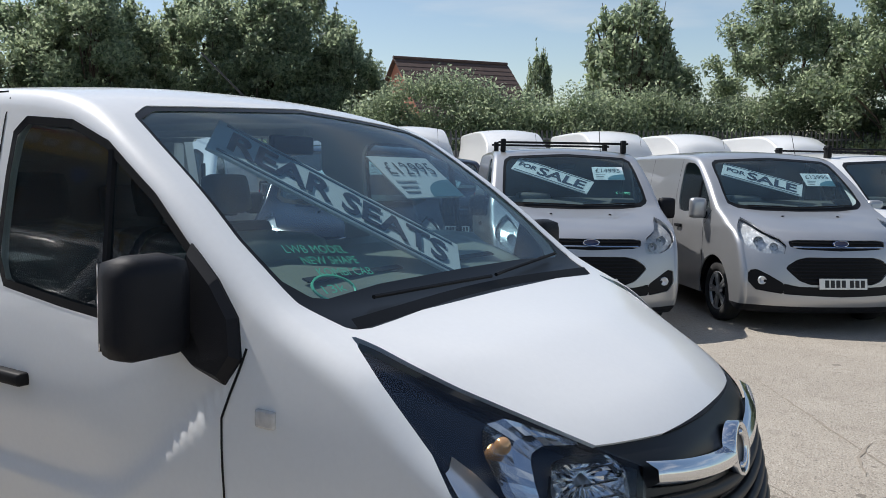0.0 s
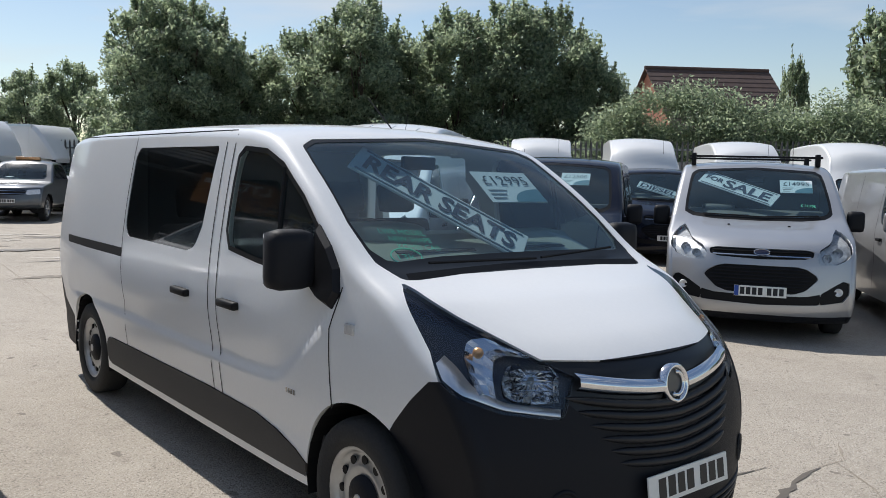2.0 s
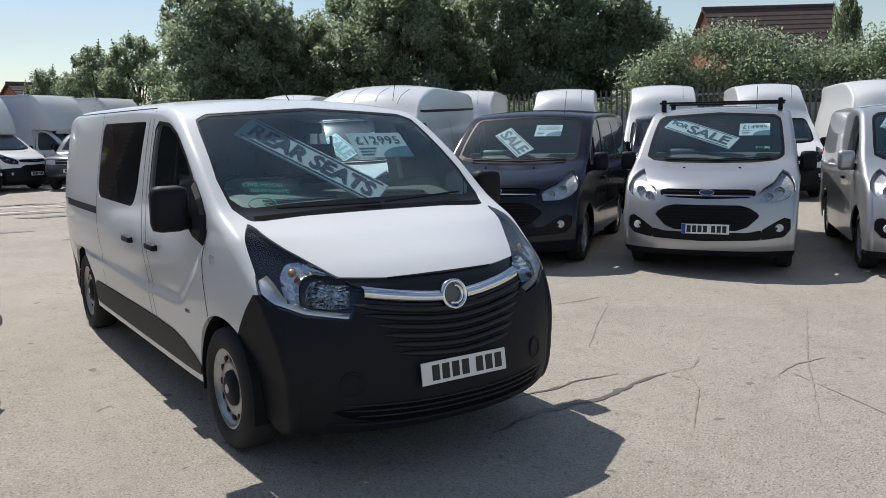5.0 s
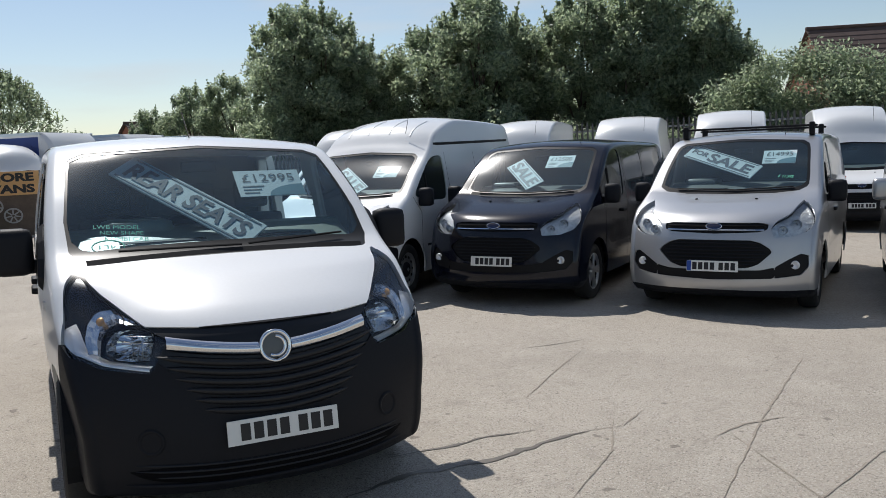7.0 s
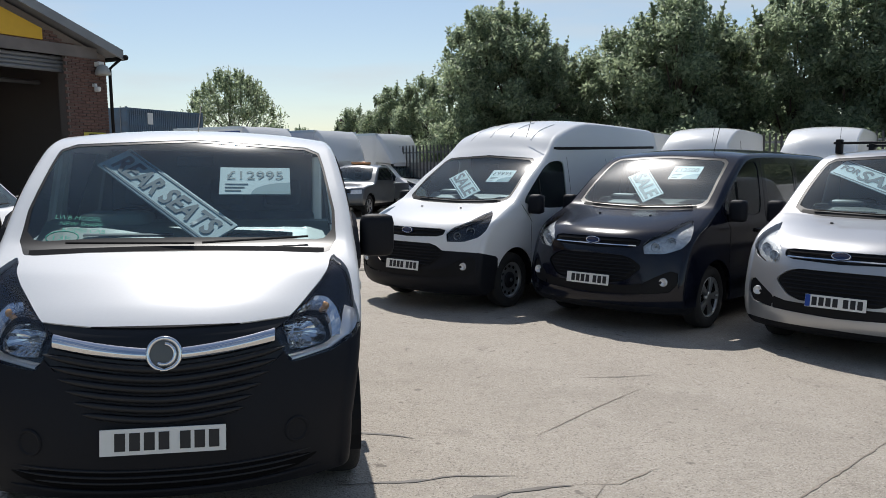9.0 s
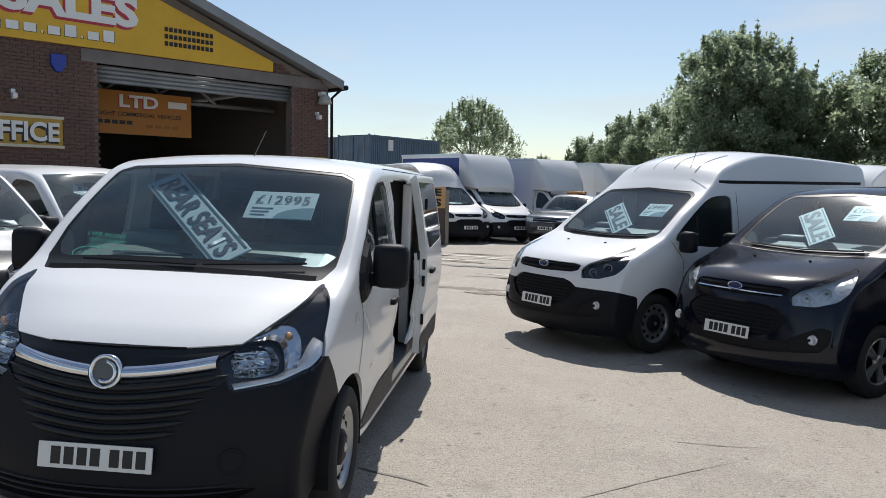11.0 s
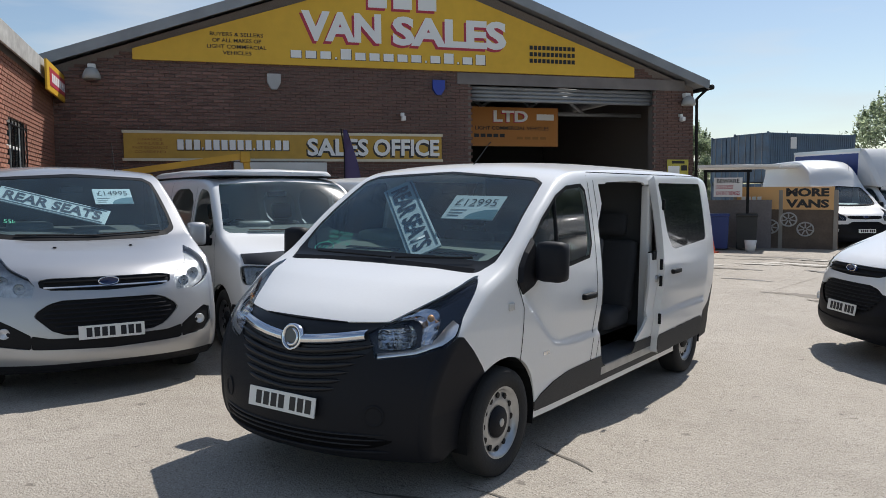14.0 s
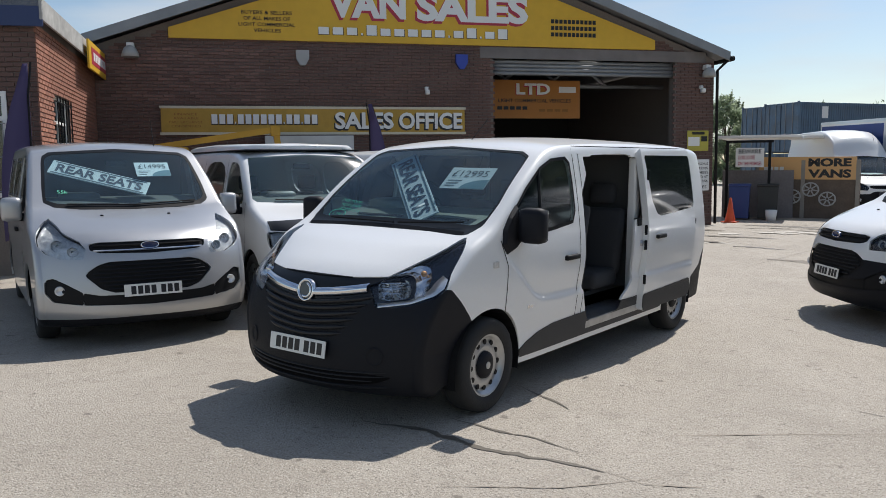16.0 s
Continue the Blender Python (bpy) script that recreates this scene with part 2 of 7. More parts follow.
def curve(keys, n):
    """A smooth line of n points through the keys."""
    K = np.array(keys, float)
    K = np.vstack([2 * K[0] - K[1], K, 2 * K[-1] - K[-2]])
    out = []
    for s in np.linspace(0, len(keys) - 1 - 1e-6, n):
        i, t = int(s), s - int(s)
        a, b, c, d = K[i:i + 4]
        m1, m2 = (c - a) * 0.4, (d - b) * 0.4
        out.append((2 * t**3 - 3 * t**2 + 1) * b + (t**3 - 2 * t**2 + t) * m1 + (3 * t**2 - 2 * t**3) * c + (t**3 - t**2) * m2)
    return np.array(out)


def sdf(P, poly):
    """Signed distance of points to a closed outline, positive inside."""
    poly = np.array(poly, float)
    A, B = poly, np.roll(poly, -1, 0)
    d = np.full(len(P), 1e9)
    ins = np.zeros(len(P), bool)
    for a, b in zip(A, B):
        ab, ap = b - a, P - a
        t = np.clip((ap @ ab) / max(ab @ ab, 1e-12), 0, 1)
        d = np.minimum(d, np.hypot(*(ap - t[:, None] * ab).T))
        if a[1] != b[1]:
            c = ((a[1] > P[:, 1]) != (b[1] > P[:, 1])) & (P[:, 0] < (b[0] - a[0]) * (P[:, 1] - a[1]) / (b[1] - a[1]) + a[0])
            ins ^= c
    return np.where(ins, d, -d)


def split(V, F, f):
    """Cuts the triangles F of V along f = 0. Gives the points, the triangles with f > 0 and the rest."""
    f = np.where(np.abs(f) < 1e-5, 1e-5, f)
    s = f[F] > 0
    k = s.sum(1)
    yes, no = [F[k == 3]], [F[k == 0]]
    V = [V]
    n, made, extra, ti, to = len(f), {}, [], [], []
    base = V[0]

    def mid(a, b):
        key = (min(a, b), max(a, b))
        if key not in made:
            t = f[a] / (f[a] - f[b])
            extra.append(base[a] + t * (base[b] - base[a]))
            made[key] = n + len(extra) - 1
        return made[key]

    for tri, sg in zip(F[(k > 0) & (k < 3)], s[(k > 0) & (k < 3)]):
        lone = int(np.argmax(sg)) if sg.sum() == 1 else int(np.argmin(sg))
        a, b, c = tri[lone], tri[(lone + 1) % 3], tri[(lone + 2) % 3]
        p, q = mid(a, b), mid(a, c)
        (ti if sg[lone] else to).append((a, p, q))
        (to if sg[lone] else ti).extend([(p, b, c), (p, c, q)])
    V = np.vstack([base, extra]) if extra else base
    cat = lambda x, y: np.vstack([x[0], np.array(y, int).reshape(-1, 3)])
    return V, cat(yes, ti), cat(no, to)


def tidy(V, F):
    used = np.unique(F)
    back = np.full(len(V), -1)
    back[used] = np.arange(len(used))
    return V[used], back[F]


def shell(C, L, width, r, foot, nu=150, nv=20, nx=14, p=2.6, q=2.2):
    """A vehicle's skin. C: the centre line (y, z) from under the nose over the roof to under the tail; L: the same for the shoulder,
    where a fillet of radius r turns the top into the side; width(y, z): half width; foot: height of the sill."""
    c, l = curve(C, nu), curve(L, nu)
    xe = width(l[:, 0], l[:, 1]) - r
    s = np.linspace(0, 1, nx)
    top = np.stack([xe[:, None] * s, c[:, :1] + (l - c)[:, :1] * s**p, c[:, 1:] + (l - c)[:, 1:] * s**q], -1)
    y = np.maximum.accumulate(l[:, 0])
    fy = y[0] + 0.12 + (y - y[0]) * (y[-1] - y[0] - 0.24) / (y[-1] - y[0])
    ft = np.stack([fy, np.full(nu, foot)], 1)
    length = np.hypot(*(ft - l).T)
    k = 8
    a = np.minimum(0.35, 1.3 * r / np.maximum(length, 1e-3))
    t = np.concatenate([a[:, None] * (np.arange(1, k + 1) / k)**2, a[:, None] + (1 - a[:, None]) * (np.arange(1, nv + 1) / nv)], 1)
    P = l[:, None] + (ft - l)[:, None] * t[..., None]
    flat = P.reshape(-1, 2)
    d = np.full(len(flat), 9.0)
    for u, w in zip(l, l[1:]):
        uw = w - u
        g = np.clip((flat - u) @ uw / max(uw @ uw, 1e-12), 0, 1)
        d = np.minimum(d, np.hypot(*(flat - u - g[:, None] * uw).T))
    d = np.minimum(d, r)
    x = width(flat[:, 0], flat[:, 1]) - r + np.sqrt(np.maximum(r * r - (r - d)**2, 0))
    side = np.concatenate([x[:, None], flat], 1).reshape(nu, k + nv, 3)
    half = np.concatenate([top, side], 1)
    m = half.shape[1]
    mirror = half[:, 1:].copy()
    mirror[..., 0] *= -1
    full = np.concatenate([mirror[:, ::-1], half], 1)
    w = 2 * m - 1
    V = full.reshape(-1, 3)
    i, j = np.meshgrid(np.arange(nu - 1), np.arange(w - 1), indexing="ij")
    o = (i * w + j).ravel()
    quads = np.stack([o, o + 1, o + w + 1, o + w], 1)
    F = np.vstack([quads[:, [0, 1, 2]], quads[:, [0, 2, 3]]])
    fn = np.cross(V[F[:, 1]] - V[F[:, 0]], V[F[:, 2]] - V[F[:, 0]])
    if fn[np.argmax(V[F].mean(1)[:, 2])][2] < 0:
        F, fn = F[:, ::-1], -fn
    N = np.zeros_like(V)
    for j in range(3):
        np.add.at(N, F[:, j], fn)
    N /= np.maximum(np.linalg.norm(N, axis=1, keepdims=True), 1e-12)
    return np.hstack([V, N]), F


# ---- vehicles: regions of the skin ----
from mathutils.bvhtree import BVHTree


def reg_side(poly, sign=0, times=0, inner=0.45):
    """Region on the side: an outline in (y, z)."""
    poly = rounded(poly, times) if times else poly

    def f(V):
        d = sdf(V[:, 1:], poly)
        x = V[:, 0] * sign if sign else np.abs(V[:, 0])
        return np.where(x > inner, d, np.minimum(d, -0.05))
    return f


def reg_front(poly, back=2.3, times=0):
    """Region seen from ahead: a half outline in (|x|, z)."""
    poly = rounded(poly, times) if times else poly

    def f(V):
        d = sdf(np.stack([np.abs(V[:, 0]), V[:, 2]], 1), poly)
        return np.where(V[:, 1] < back, d, np.minimum(d, -0.05))
    return f


def reg_corner(poly, times=1, back=1.4):
    """Region round the front corner: an outline in (0.7 |x| + 0.7 y, z)."""
    poly = rounded(poly, times) if times else poly

    def f(V):
        d = sdf(np.stack([0.7071 * (np.abs(V[:, 0]) + V[:, 1]), V[:, 2]], 1), poly)
        return np.where((V[:, 1] < back) & (np.abs(V[:, 0]) > 0.25), d, np.minimum(d, -0.05))
    return f


def reg_arch(ys, z, r):
    def f(V):
        d = np.full(len(V), -9.0)
        for y in ys:
            d = np.maximum(d, r - np.hypot(V[:, 1] - y, V[:, 2] - z))
        return np.where(np.abs(V[:, 0]) > 0.35, d, -0.05)
    return f


class Skin:
    """The skin of a vehicle, from which panels are cut one after another."""

    def __init__(self, V, F):
        self.V, self.F = V, F
        self.tree = BVHTree.FromPolygons([tuple(v) for v in V[:, :3]], [tuple(int(i) for i in f) for f in F])

    def cut(self, region):
        V, yes, no = split(self.V, self.F, region(self.V[:, :3]))
        self.V, self.F = V, no
        return tidy(V, yes)

    def drop(self, region):
        self.cut(region)

    def on(self, o, d):
        hit = self.tree.ray_cast(Vector(o), Vector(d).normalized())
        return (hit[0], hit[1] if hit[1].dot(Vector(d)) < 0 else -hit[1]) if hit[0] else (None, None)

    def side(self, y, z, sign, lift=0.002):
        p, n = self.on((sign * 2, y, z), (-sign, 0, 0))
        return p + n * lift if p else Vector((sign * 0.9, y, z))

    def ahead(self, x, z, lift=0.002):
        p, n = self.on((x, -2, z), (0, 1, 0))
        return p + n * lift if p else Vector((x, 0, z))

    def above(self, x, y, lift=0.002):
        p, n = self.on((x, y, 4), (0, 0, -1))
        return p + n * lift if p else Vector((x, y, 1))


def ribbon(bm, pts, w, up):
    """A flat strip w wide along pts."""
    pts = [Vector(p) for p in pts]
    prev = None
    for i, p in enumerate(pts):
        d = (pts[min(i + 1, len(pts) - 1)] - pts[max(i - 1, 0)]).normalized()
        a = d.cross(Vector(up)).normalized() * (w / 2)
        pair = (bm.verts.new(p - a), bm.verts.new(p + a))
        if prev:
            bm.faces.new((prev[0], prev[1], pair[1], pair[0]))
        prev = pair
    return bm


def dense(pts, step=0.06):
    out = []
    for a, b in zip(pts, pts[1:]):
        n = max(1, int(math.dist(a, b) / step))
        out += [tuple(a[k] + (b[k] - a[k]) * i / n for k in range(len(a))) for i in range(n)]
    return out + [tuple(pts[-1])]


def solid(ob, depth):
    mo = ob.modifiers.new("thickness", "SOLIDIFY")
    mo.thickness, mo.offset, mo.use_even_offset = depth, 0.0, False
    return ob


def wheel(parent, x, y, z, R, side, style):
    """A road wheel whose outer face looks along side * x."""
    m = pose(x, y, z) @ Matrix.Diagonal((side, 1, 1, 1))
    w = part("wheel", lathe(bmesh.new(), [(-0.10, 0.20), (-0.10, R * 0.90), (-0.085, R * 0.97), (-0.05, R), (0.05, R), (0.085, R * 0.97),
             (0.10, R * 0.90), (0.103, R * 0.78), (0.09, R * 0.66), (0.07, R * 0.64)], 36, m), RUBBER, parent, "black rubber tyre", True)
    rr = R * 0.64
    if style == "steel":
        bm = lathe(bmesh.new(), [(0.085, rr * 1.03), (0.088, rr * 0.97), (0.06, rr * 0.92), (0.045, rr * 0.80), (0.062, rr * 0.66), (0.058, rr * 0.50), (0.05, rr * 0.42), (0.05, 0.0)], 40, m)
        part("rim", bm, STEEL, w, "silver steel rim with dark discs for its holes", True)
        # Raised dark discs stand for the shade inside the rim's holes.
        for k in range(12):
            a = 2 * math.pi * k / 12
            h = lathe(bmesh.new(), [(0.052, 0.019), (0.060, 0.019), (0.0605, 0.0)], 10, m @ pose(0, 0.76 * rr * math.cos(a), 0.76 * rr * math.sin(a)))
            part("rim_hole", h, DARKT, w)
        part("hub_cap", lathe(bmesh.new(), [(0.05, rr * 0.46), (0.07, rr * 0.44), (0.085, rr * 0.30), (0.088, rr * 0.14), (0.088, 0.0)], 24, m), BLACKP, w, "black plastic hub cap", True)
        part("hub_emblem", lathe(bmesh.new(), [(0.088, 0.026), (0.092, 0.024), (0.092, 0.0)], 16, m), STEEL, w)
    else:
        part("barrel", lathe(bmesh.new(), [(0.08, rr), (-0.04, rr * 0.9), (-0.04, 0.0)], 30, m), DARKT, w, "", True)
        part("rim", lathe(bmesh.new(), [(0.075, rr * 1.02), (0.09, rr * 1.0), (0.085, rr * 0.94), (0.06, rr * 0.92)], 40, m), STEEL, w, "silver alloy rim", True)
        n = 5 if style == "alloy" else 7
        for k in range(n):
            for off in (-0.14, 0.14):
                a = 2 * math.pi * k / n + off
                bm = boxbm(0.055, 0.085, 0.03, rr * 0.97, -0.016, 0.016, 0.006, m @ Matrix.Rotation(a, 4, "X"))
                part("spoke", bm, STEEL, w)
        part("hub_cap", lathe(bmesh.new(), [(0.05, rr * 0.30), (0.085, rr * 0.27), (0.092, rr * 0.15), (0.092, 0.0)], 20, m), STEEL, w, "", True)
    return w


def plate(parent, sk, z, band=False, y=None, tilt=8, white=PLATEW):
    """Number plate, its characters as plain bars."""
    p = sk.ahead(0, z, 0.012) if y is None else Vector((0, y, z))
    m = pose(0, p.y - 0.008, z, -tilt)
    pl = part("number_plate", boxbm(-0.26, 0.26, -0.004, 0.004, -0.056, 0.056, 0.002, m), white, parent, "white number plate with black bars")
    x = -0.20
    for k in range(7):
        part("plate_bar", boxbm(x, x + 0.044, -0.006, -0.0035, -0.038, 0.038, 0, m), INKB, pl)
        x += 0.060 + (0.028 if k == 3 else 0)
    if band:
        part("plate_band", boxbm(-0.258, -0.214, -0.006, -0.0035, -0.053, 0.053, 0, m), PLATEB, pl, "blue band")
    return pl


def mirror_arm(parent, x, y, z, side, h=0.30, w=0.20, color=BLACKP):
    """Door mirror on its arm."""
    mi = part("door_mirror", boxbm(-0.05, w, -0.06, 0.07, -h / 2, h / 2, 0.05, pose(x + side * 0.14, y, z, 0, 0, 0) @ Matrix.Diagonal((side, 1, 1, 1))), color, parent, "black plastic door mirror" if color is BLACKP else "", True)
    part("mirror_arm", boxbm(-0.06, 0.16, -0.025, 0.06, -0.12, -0.04, 0.02, pose(x, y + 0.02, z) @ Matrix.Diagonal((side, 1, 1, 1))), BLACKP, mi, "", True)
    part("mirror_glass", boxbm(-0.03, w - 0.02, 0.068, 0.074, -h / 2 + 0.02, h / 2 - 0.02, 0.002, pose(x + side * 0.14, y, z) @ Matrix.Diagonal((side, 1, 1, 1))), CHROME, mi, "mirror glass")
    return mi


def seat(parent, x, y, z, w=0.46, color=CLOTH):
    s = part("seat", boxbm(x - w / 2, x + w / 2, y - 0.22, y + 0.26, z, z + 0.16, 0.05), color, parent, "", True)
    part("backrest", boxbm(-w / 2, w / 2, -0.06, 0.07, 0, 0.62, 0.05, pose(x, y + 0.25, z + 0.10, -14)), color, s, "", True)
    part("headrest", boxbm(-0.13, 0.13, -0.05, 0.05, 0.66, 0.86, 0.045, pose(x, y + 0.25, z + 0.10, -14)), color, s, "", True)
    return s


def cabin(parent, base, wheel_x, roofz, yw, bulk, wd=0.84, seats=(0.45, -0.15, -0.55), light=None):
    """Dashboard, steering wheel and seats behind the windscreen."""
    prof = [(0.02, -0.02), (0.10, 0.015), (0.24, 0.062), (0.40, 0.100), (0.56, 0.105), (0.66, 0.07), (0.72, -0.02), (0.72, -0.40), (0.04, -0.40)]
    bm = bmesh.new()
    prev = None
    for x in np.linspace(-wd, wd, 13):
        row = [bm.verts.new((x, yw + y + 0.10 * (abs(x) / wd)**3 * (y < 0.3), base + z)) for y, z in prof]
        if prev:
            for i in range(len(row)):
                bm.faces.new((prev[i], prev[i - 1], row[i - 1], row[i]))
        else:
            bm.faces.new(row)
        prev = row
    bm.faces.new(prev[::-1])
    d = part("dashboard", bm, light or DASH, parent, "grey plastic dashboard")
    for x0, x1 in ((-0.55, -0.08), (0.12, 0.55)):
        part("dash_vent", boxbm(x0, x1, -0.014, 0.014, -0.002, 0.004, 0.001, pose(0, yw + 0.17, base + 0.041, 18)), DARKT, d, "dark demister slot")
    part("binnacle", boxbm(wheel_x - 0.20, wheel_x + 0.20, yw + 0.34, yw + 0.66, base - 0.06, base + 0.155, 0.06), light or DASH, d, "", True)
    sw = bmesh.new()
    m = pose(wheel_x, yw + 0.86, base - 0.02, 62)
    tube(sw, [m @ Vector((0.19 * math.cos(a), 0.19 * math.sin(a), 0)) for a in np.linspace(0, 2 * math.pi, 25)], 0.016, 8)
    box(sw, -0.18, 0.18, -0.03, 0.03, -0.03, 0.0, 0.01, m)
    part("steering_wheel", sw, DARKT, parent, "black steering wheel", True)
    for x in seats:
        seat(parent, x, yw + 1.25, base - 0.60)
    part("cab_floor", boxbm(-0.85, 0.85, yw + 0.1, bulk, 0.45, 0.50), INTERIOR, parent)
    part("rear_view_mirror", boxbm(-0.11, 0.11, yw + 0.72, yw + 0.75, roofz - 0.16, roofz - 0.09, 0.01), DARKT, parent)


def lamp_inside(parent, pts, r, amber=None):
    """Reflector bowls behind a lens: pts are (centre, direction)."""
    for c, d, rr in pts:
        q = Vector(d).to_track_quat("X", "Z").to_matrix().to_4x4()
        part("reflector", lathe(bmesh.new(), [(0.0, rr), (-0.03, rr * 0.9), (-0.06, rr * 0.55), (-0.07, 0.0)], 20, Matrix.Translation(c) @ q), LAMPB, parent, "", True)
        part("bulb", lathe(bmesh.new(), [(-0.05, rr * 0.25), (-0.02, rr * 0.25), (-0.01, 0.0)], 12, Matrix.Translation(c) @ q), CHROME, parent, "", True)


def inset(V, F, depth):
    """The panel moved inward along its normals."""
    out = V.copy()
    out[:, :3] -= V[:, 3:] * depth
    return out


def halves(V, F):
    """Left (x > 0) and right pieces."""
    c = V[F].mean(1)[:, 0]
    return [(1, *tidy(V, F[c > 0])), (-1, *tidy(V, F[c < 0]))]


def border(parent, screen, inner):
    """The black printed border of a windscreen, just inside the glass."""
    V, yes, no = split(screen[0], screen[1], inner(screen[0][:, :3]))
    V, F = tidy(V, no)
    pdata("screen_border", inset(V, F, 0.003), F, mat("screen_black", (0.006, 0.007, 0.008), 0.35, spec=0.2), parent, "black border of the windscreen")


def arches(parent, ys, z, r, half):
    for y in ys:
        for s in (1, -1):
            bm = bmesh.new()
            n = 18
            a0, a1 = -0.25, math.pi + 0.25
            rows = [[bm.verts.new((s * x, y + r * math.cos(a0 + (a1 - a0) * k / n), z + r * math.sin(a0 + (a1 - a0) * k / n))) for k in range(n + 1)] for x in (half - 0.02, half - 0.34)]
            for k in range(n):
                bm.faces.new((rows[0][k], rows[0][k + 1], rows[1][k + 1], rows[1][k]))
            bm.faces.new(rows[1])
            part("wheel_well", bm, DARKT, parent)


def seams(parent, sk, lines, both=True, w=0.008, color=DARKT):
    for pts in lines:
        for s in (1, -1) if both else (both or 1,):
            part("panel_gap", ribbon(bmesh.new(), [sk.side(y, z, s, 0.0015) for y, z in dense(pts)], w, (s, 0, 0)), color, parent)


def handle(parent, sk, y, z, s, w=0.20):
    p = sk.side(y, z, s, 0.0)
    part("door_handle", boxbm(-0.012, 0.034, -w / 2, w / 2, -0.02, 0.02, 0.012, Matrix.Translation(p) @ Matrix.Diagonal((s, 1, 1, 1))), DARKT, parent, "black door handle", True)


def wiper(parent, sk, x0, x1, z0, z1):
    bm = tube(bmesh.new(), [sk.ahead(x0 + (x1 - x0) * t, z0 + (z1 - z0) * t, 0.022) for t in np.linspace(0, 1, 7)], 0.0065, 6)
    part("wiper", bm, DARKT, parent, "black wiper arm")


# ---- the white crew van ----
def crew_van():
    van = thing("crew_van", on_yard(0, 0, 0.6), "white long-wheelbase crew van with an open sliding door", "van")

    def crease(y, z):
        """The hollow above the swage line, which climbs behind the front wheel: its ledge faces up."""
        u = 1.51 - y
        above = z - 0.700 - 0.46 * (np.sqrt(u * u + 0.012) + u)
        return 0.018 * (lambda q: q * q * (3 - 2 * q))(np.clip((above + 0.016) / 0.042, 0, 1)) * np.exp(-(np.maximum(above - 0.02, 0) / 0.17)**2) * np.clip((y - 1.03) / 0.12, 0, 1) * np.clip((4.9 - y) / 0.3, 0, 1)

    def width(y, z):
        w = 0.972 - 0.152 * np.clip((z - 1.0) / 1.0, 0, 1)**1.5 - crease(y, z) - 0.045 * np.clip((0.95 - z) / 0.45, 0, 1)**1.5 - 0.03 * np.clip((0.55 - z) / 0.4, 0, 1)**2
        return w - 0.122 * np.clip((1.6 - y) / 1.6, 0, 1)**1.6 - 0.085 * np.clip((y - 4.4) / 1.0, 0, 1)**2
    C = [(0.17, 0.21), (0.05, 0.25), (0.012, 0.36), (0.014, 0.52), (0.045, 0.68), (0.085, 0.84), (0.13, 0.955), (0.28, 1.06), (0.55, 1.17), (0.84, 1.245),
         (0.98, 1.30), (1.30, 1.56), (1.60, 1.79), (1.78, 1.875), (2.10, 1.925), (3.0, 1.955), (4.4, 1.945), (5.13, 1.915), (5.29, 1.84), (5.34, 1.4), (5.38, 0.8), (5.38, 0.45), (5.35, 0.30)]
    L = [(0.38, 0.21), (0.29, 0.25), (0.25, 0.36), (0.243, 0.52), (0.27, 0.68), (0.335, 0.82), (0.425, 0.94), (0.55, 1.04), (0.71, 1.17), (0.90, 1.26),
         (1.02, 1.33), (1.34, 1.57), (1.66, 1.77), (1.84, 1.84), (2.12, 1.875), (3.0, 1.90), (4.4, 1.895), (5.08, 1.86), (5.20, 1.77), (5.25, 1.4), (5.29, 0.8), (5.29, 0.45), (5.26, 0.30)]
    SHELL = shell(C, L, width, 0.055, 0.27, nu=300, nv=72, nx=38, p=2.4)
    sk = Skin(*SHELL)
    sk.drop(reg_arch((0.933, 4.431), 0.335, 0.40))
    screen = sk.cut(reg_front([(-0.1, 1.250), (0.45, 1.248), (0.70, 1.238), (0.765, 1.240), (0.815, 1.30), (0.822, 1.45), (0.782, 1.70), (0.762, 1.785), (0.68, 1.82), (-0.1, 1.865)]))
    lamp = sk.cut(reg_corner([(0.465, 0.945), (0.50, 0.80), (0.72, 0.825), (0.88, 0.875), (0.955, 0.925), (0.995, 1.02), (1.09, 1.15), (1.145, 1.235), (1.08, 1.21), (0.90, 1.125), (0.68, 1.035)], times=0))
    nose = sk.cut(reg_front([(-0.1, 0.80), (0.46, 0.80), (0.60, 0.93), (0.60, 1.0), (0.50, 0.995), (0.3, 0.985), (-0.1, 0.98)], back=0.33))
    bump = sk.cut(reg_side([(-0.2, 0.0), (0.76, 0.0), (0.76, 0.64), (0.70, 0.72), (0.60, 0.83), (0.50, 0.92), (0.40, 0.935), (0.26, 0.935), (0.205, 0.985), (0.16, 0.99), (-0.2, 0.99)], inner=-9))
    dwin = sk.cut(reg_side([(1.08, 1.20), (1.14, 1.345), (1.40, 1.56), (1.62, 1.70), (1.80, 1.765), (2.05, 1.78), (2.10, 1.70), (2.10, 1.34), (2.05, 1.265), (1.75, 1.235), (1.35, 1.205)], times=1))
    cwin = sk.cut(reg_side([(2.345, 1.785), (3.575, 1.785), (3.575, 1.225), (2.56, 1.215), (2.47, 1.245), (2.40, 1.36)]))
    opening = sk.cut(reg_side([(2.25, 0.42), (2.25, 1.79), (3.30, 1.82), (3.34, 1.72), (3.33, 1.52), (3.27, 1.30), (3.21, 1.10), (3.21, 0.86), (3.25, 0.70), (3.18, 0.60), (3.08, 0.55), (3.02, 0.46), (2.92, 0.42)], sign=1, times=1))
    clad = sk.cut(reg_side([(1.30, 0.36), (1.42, 0.42), (1.58, 0.468), (1.80, 0.50), (2.34, 0.512), (4.02, 0.50), (4.02, 0.315), (1.28, 0.315)]))
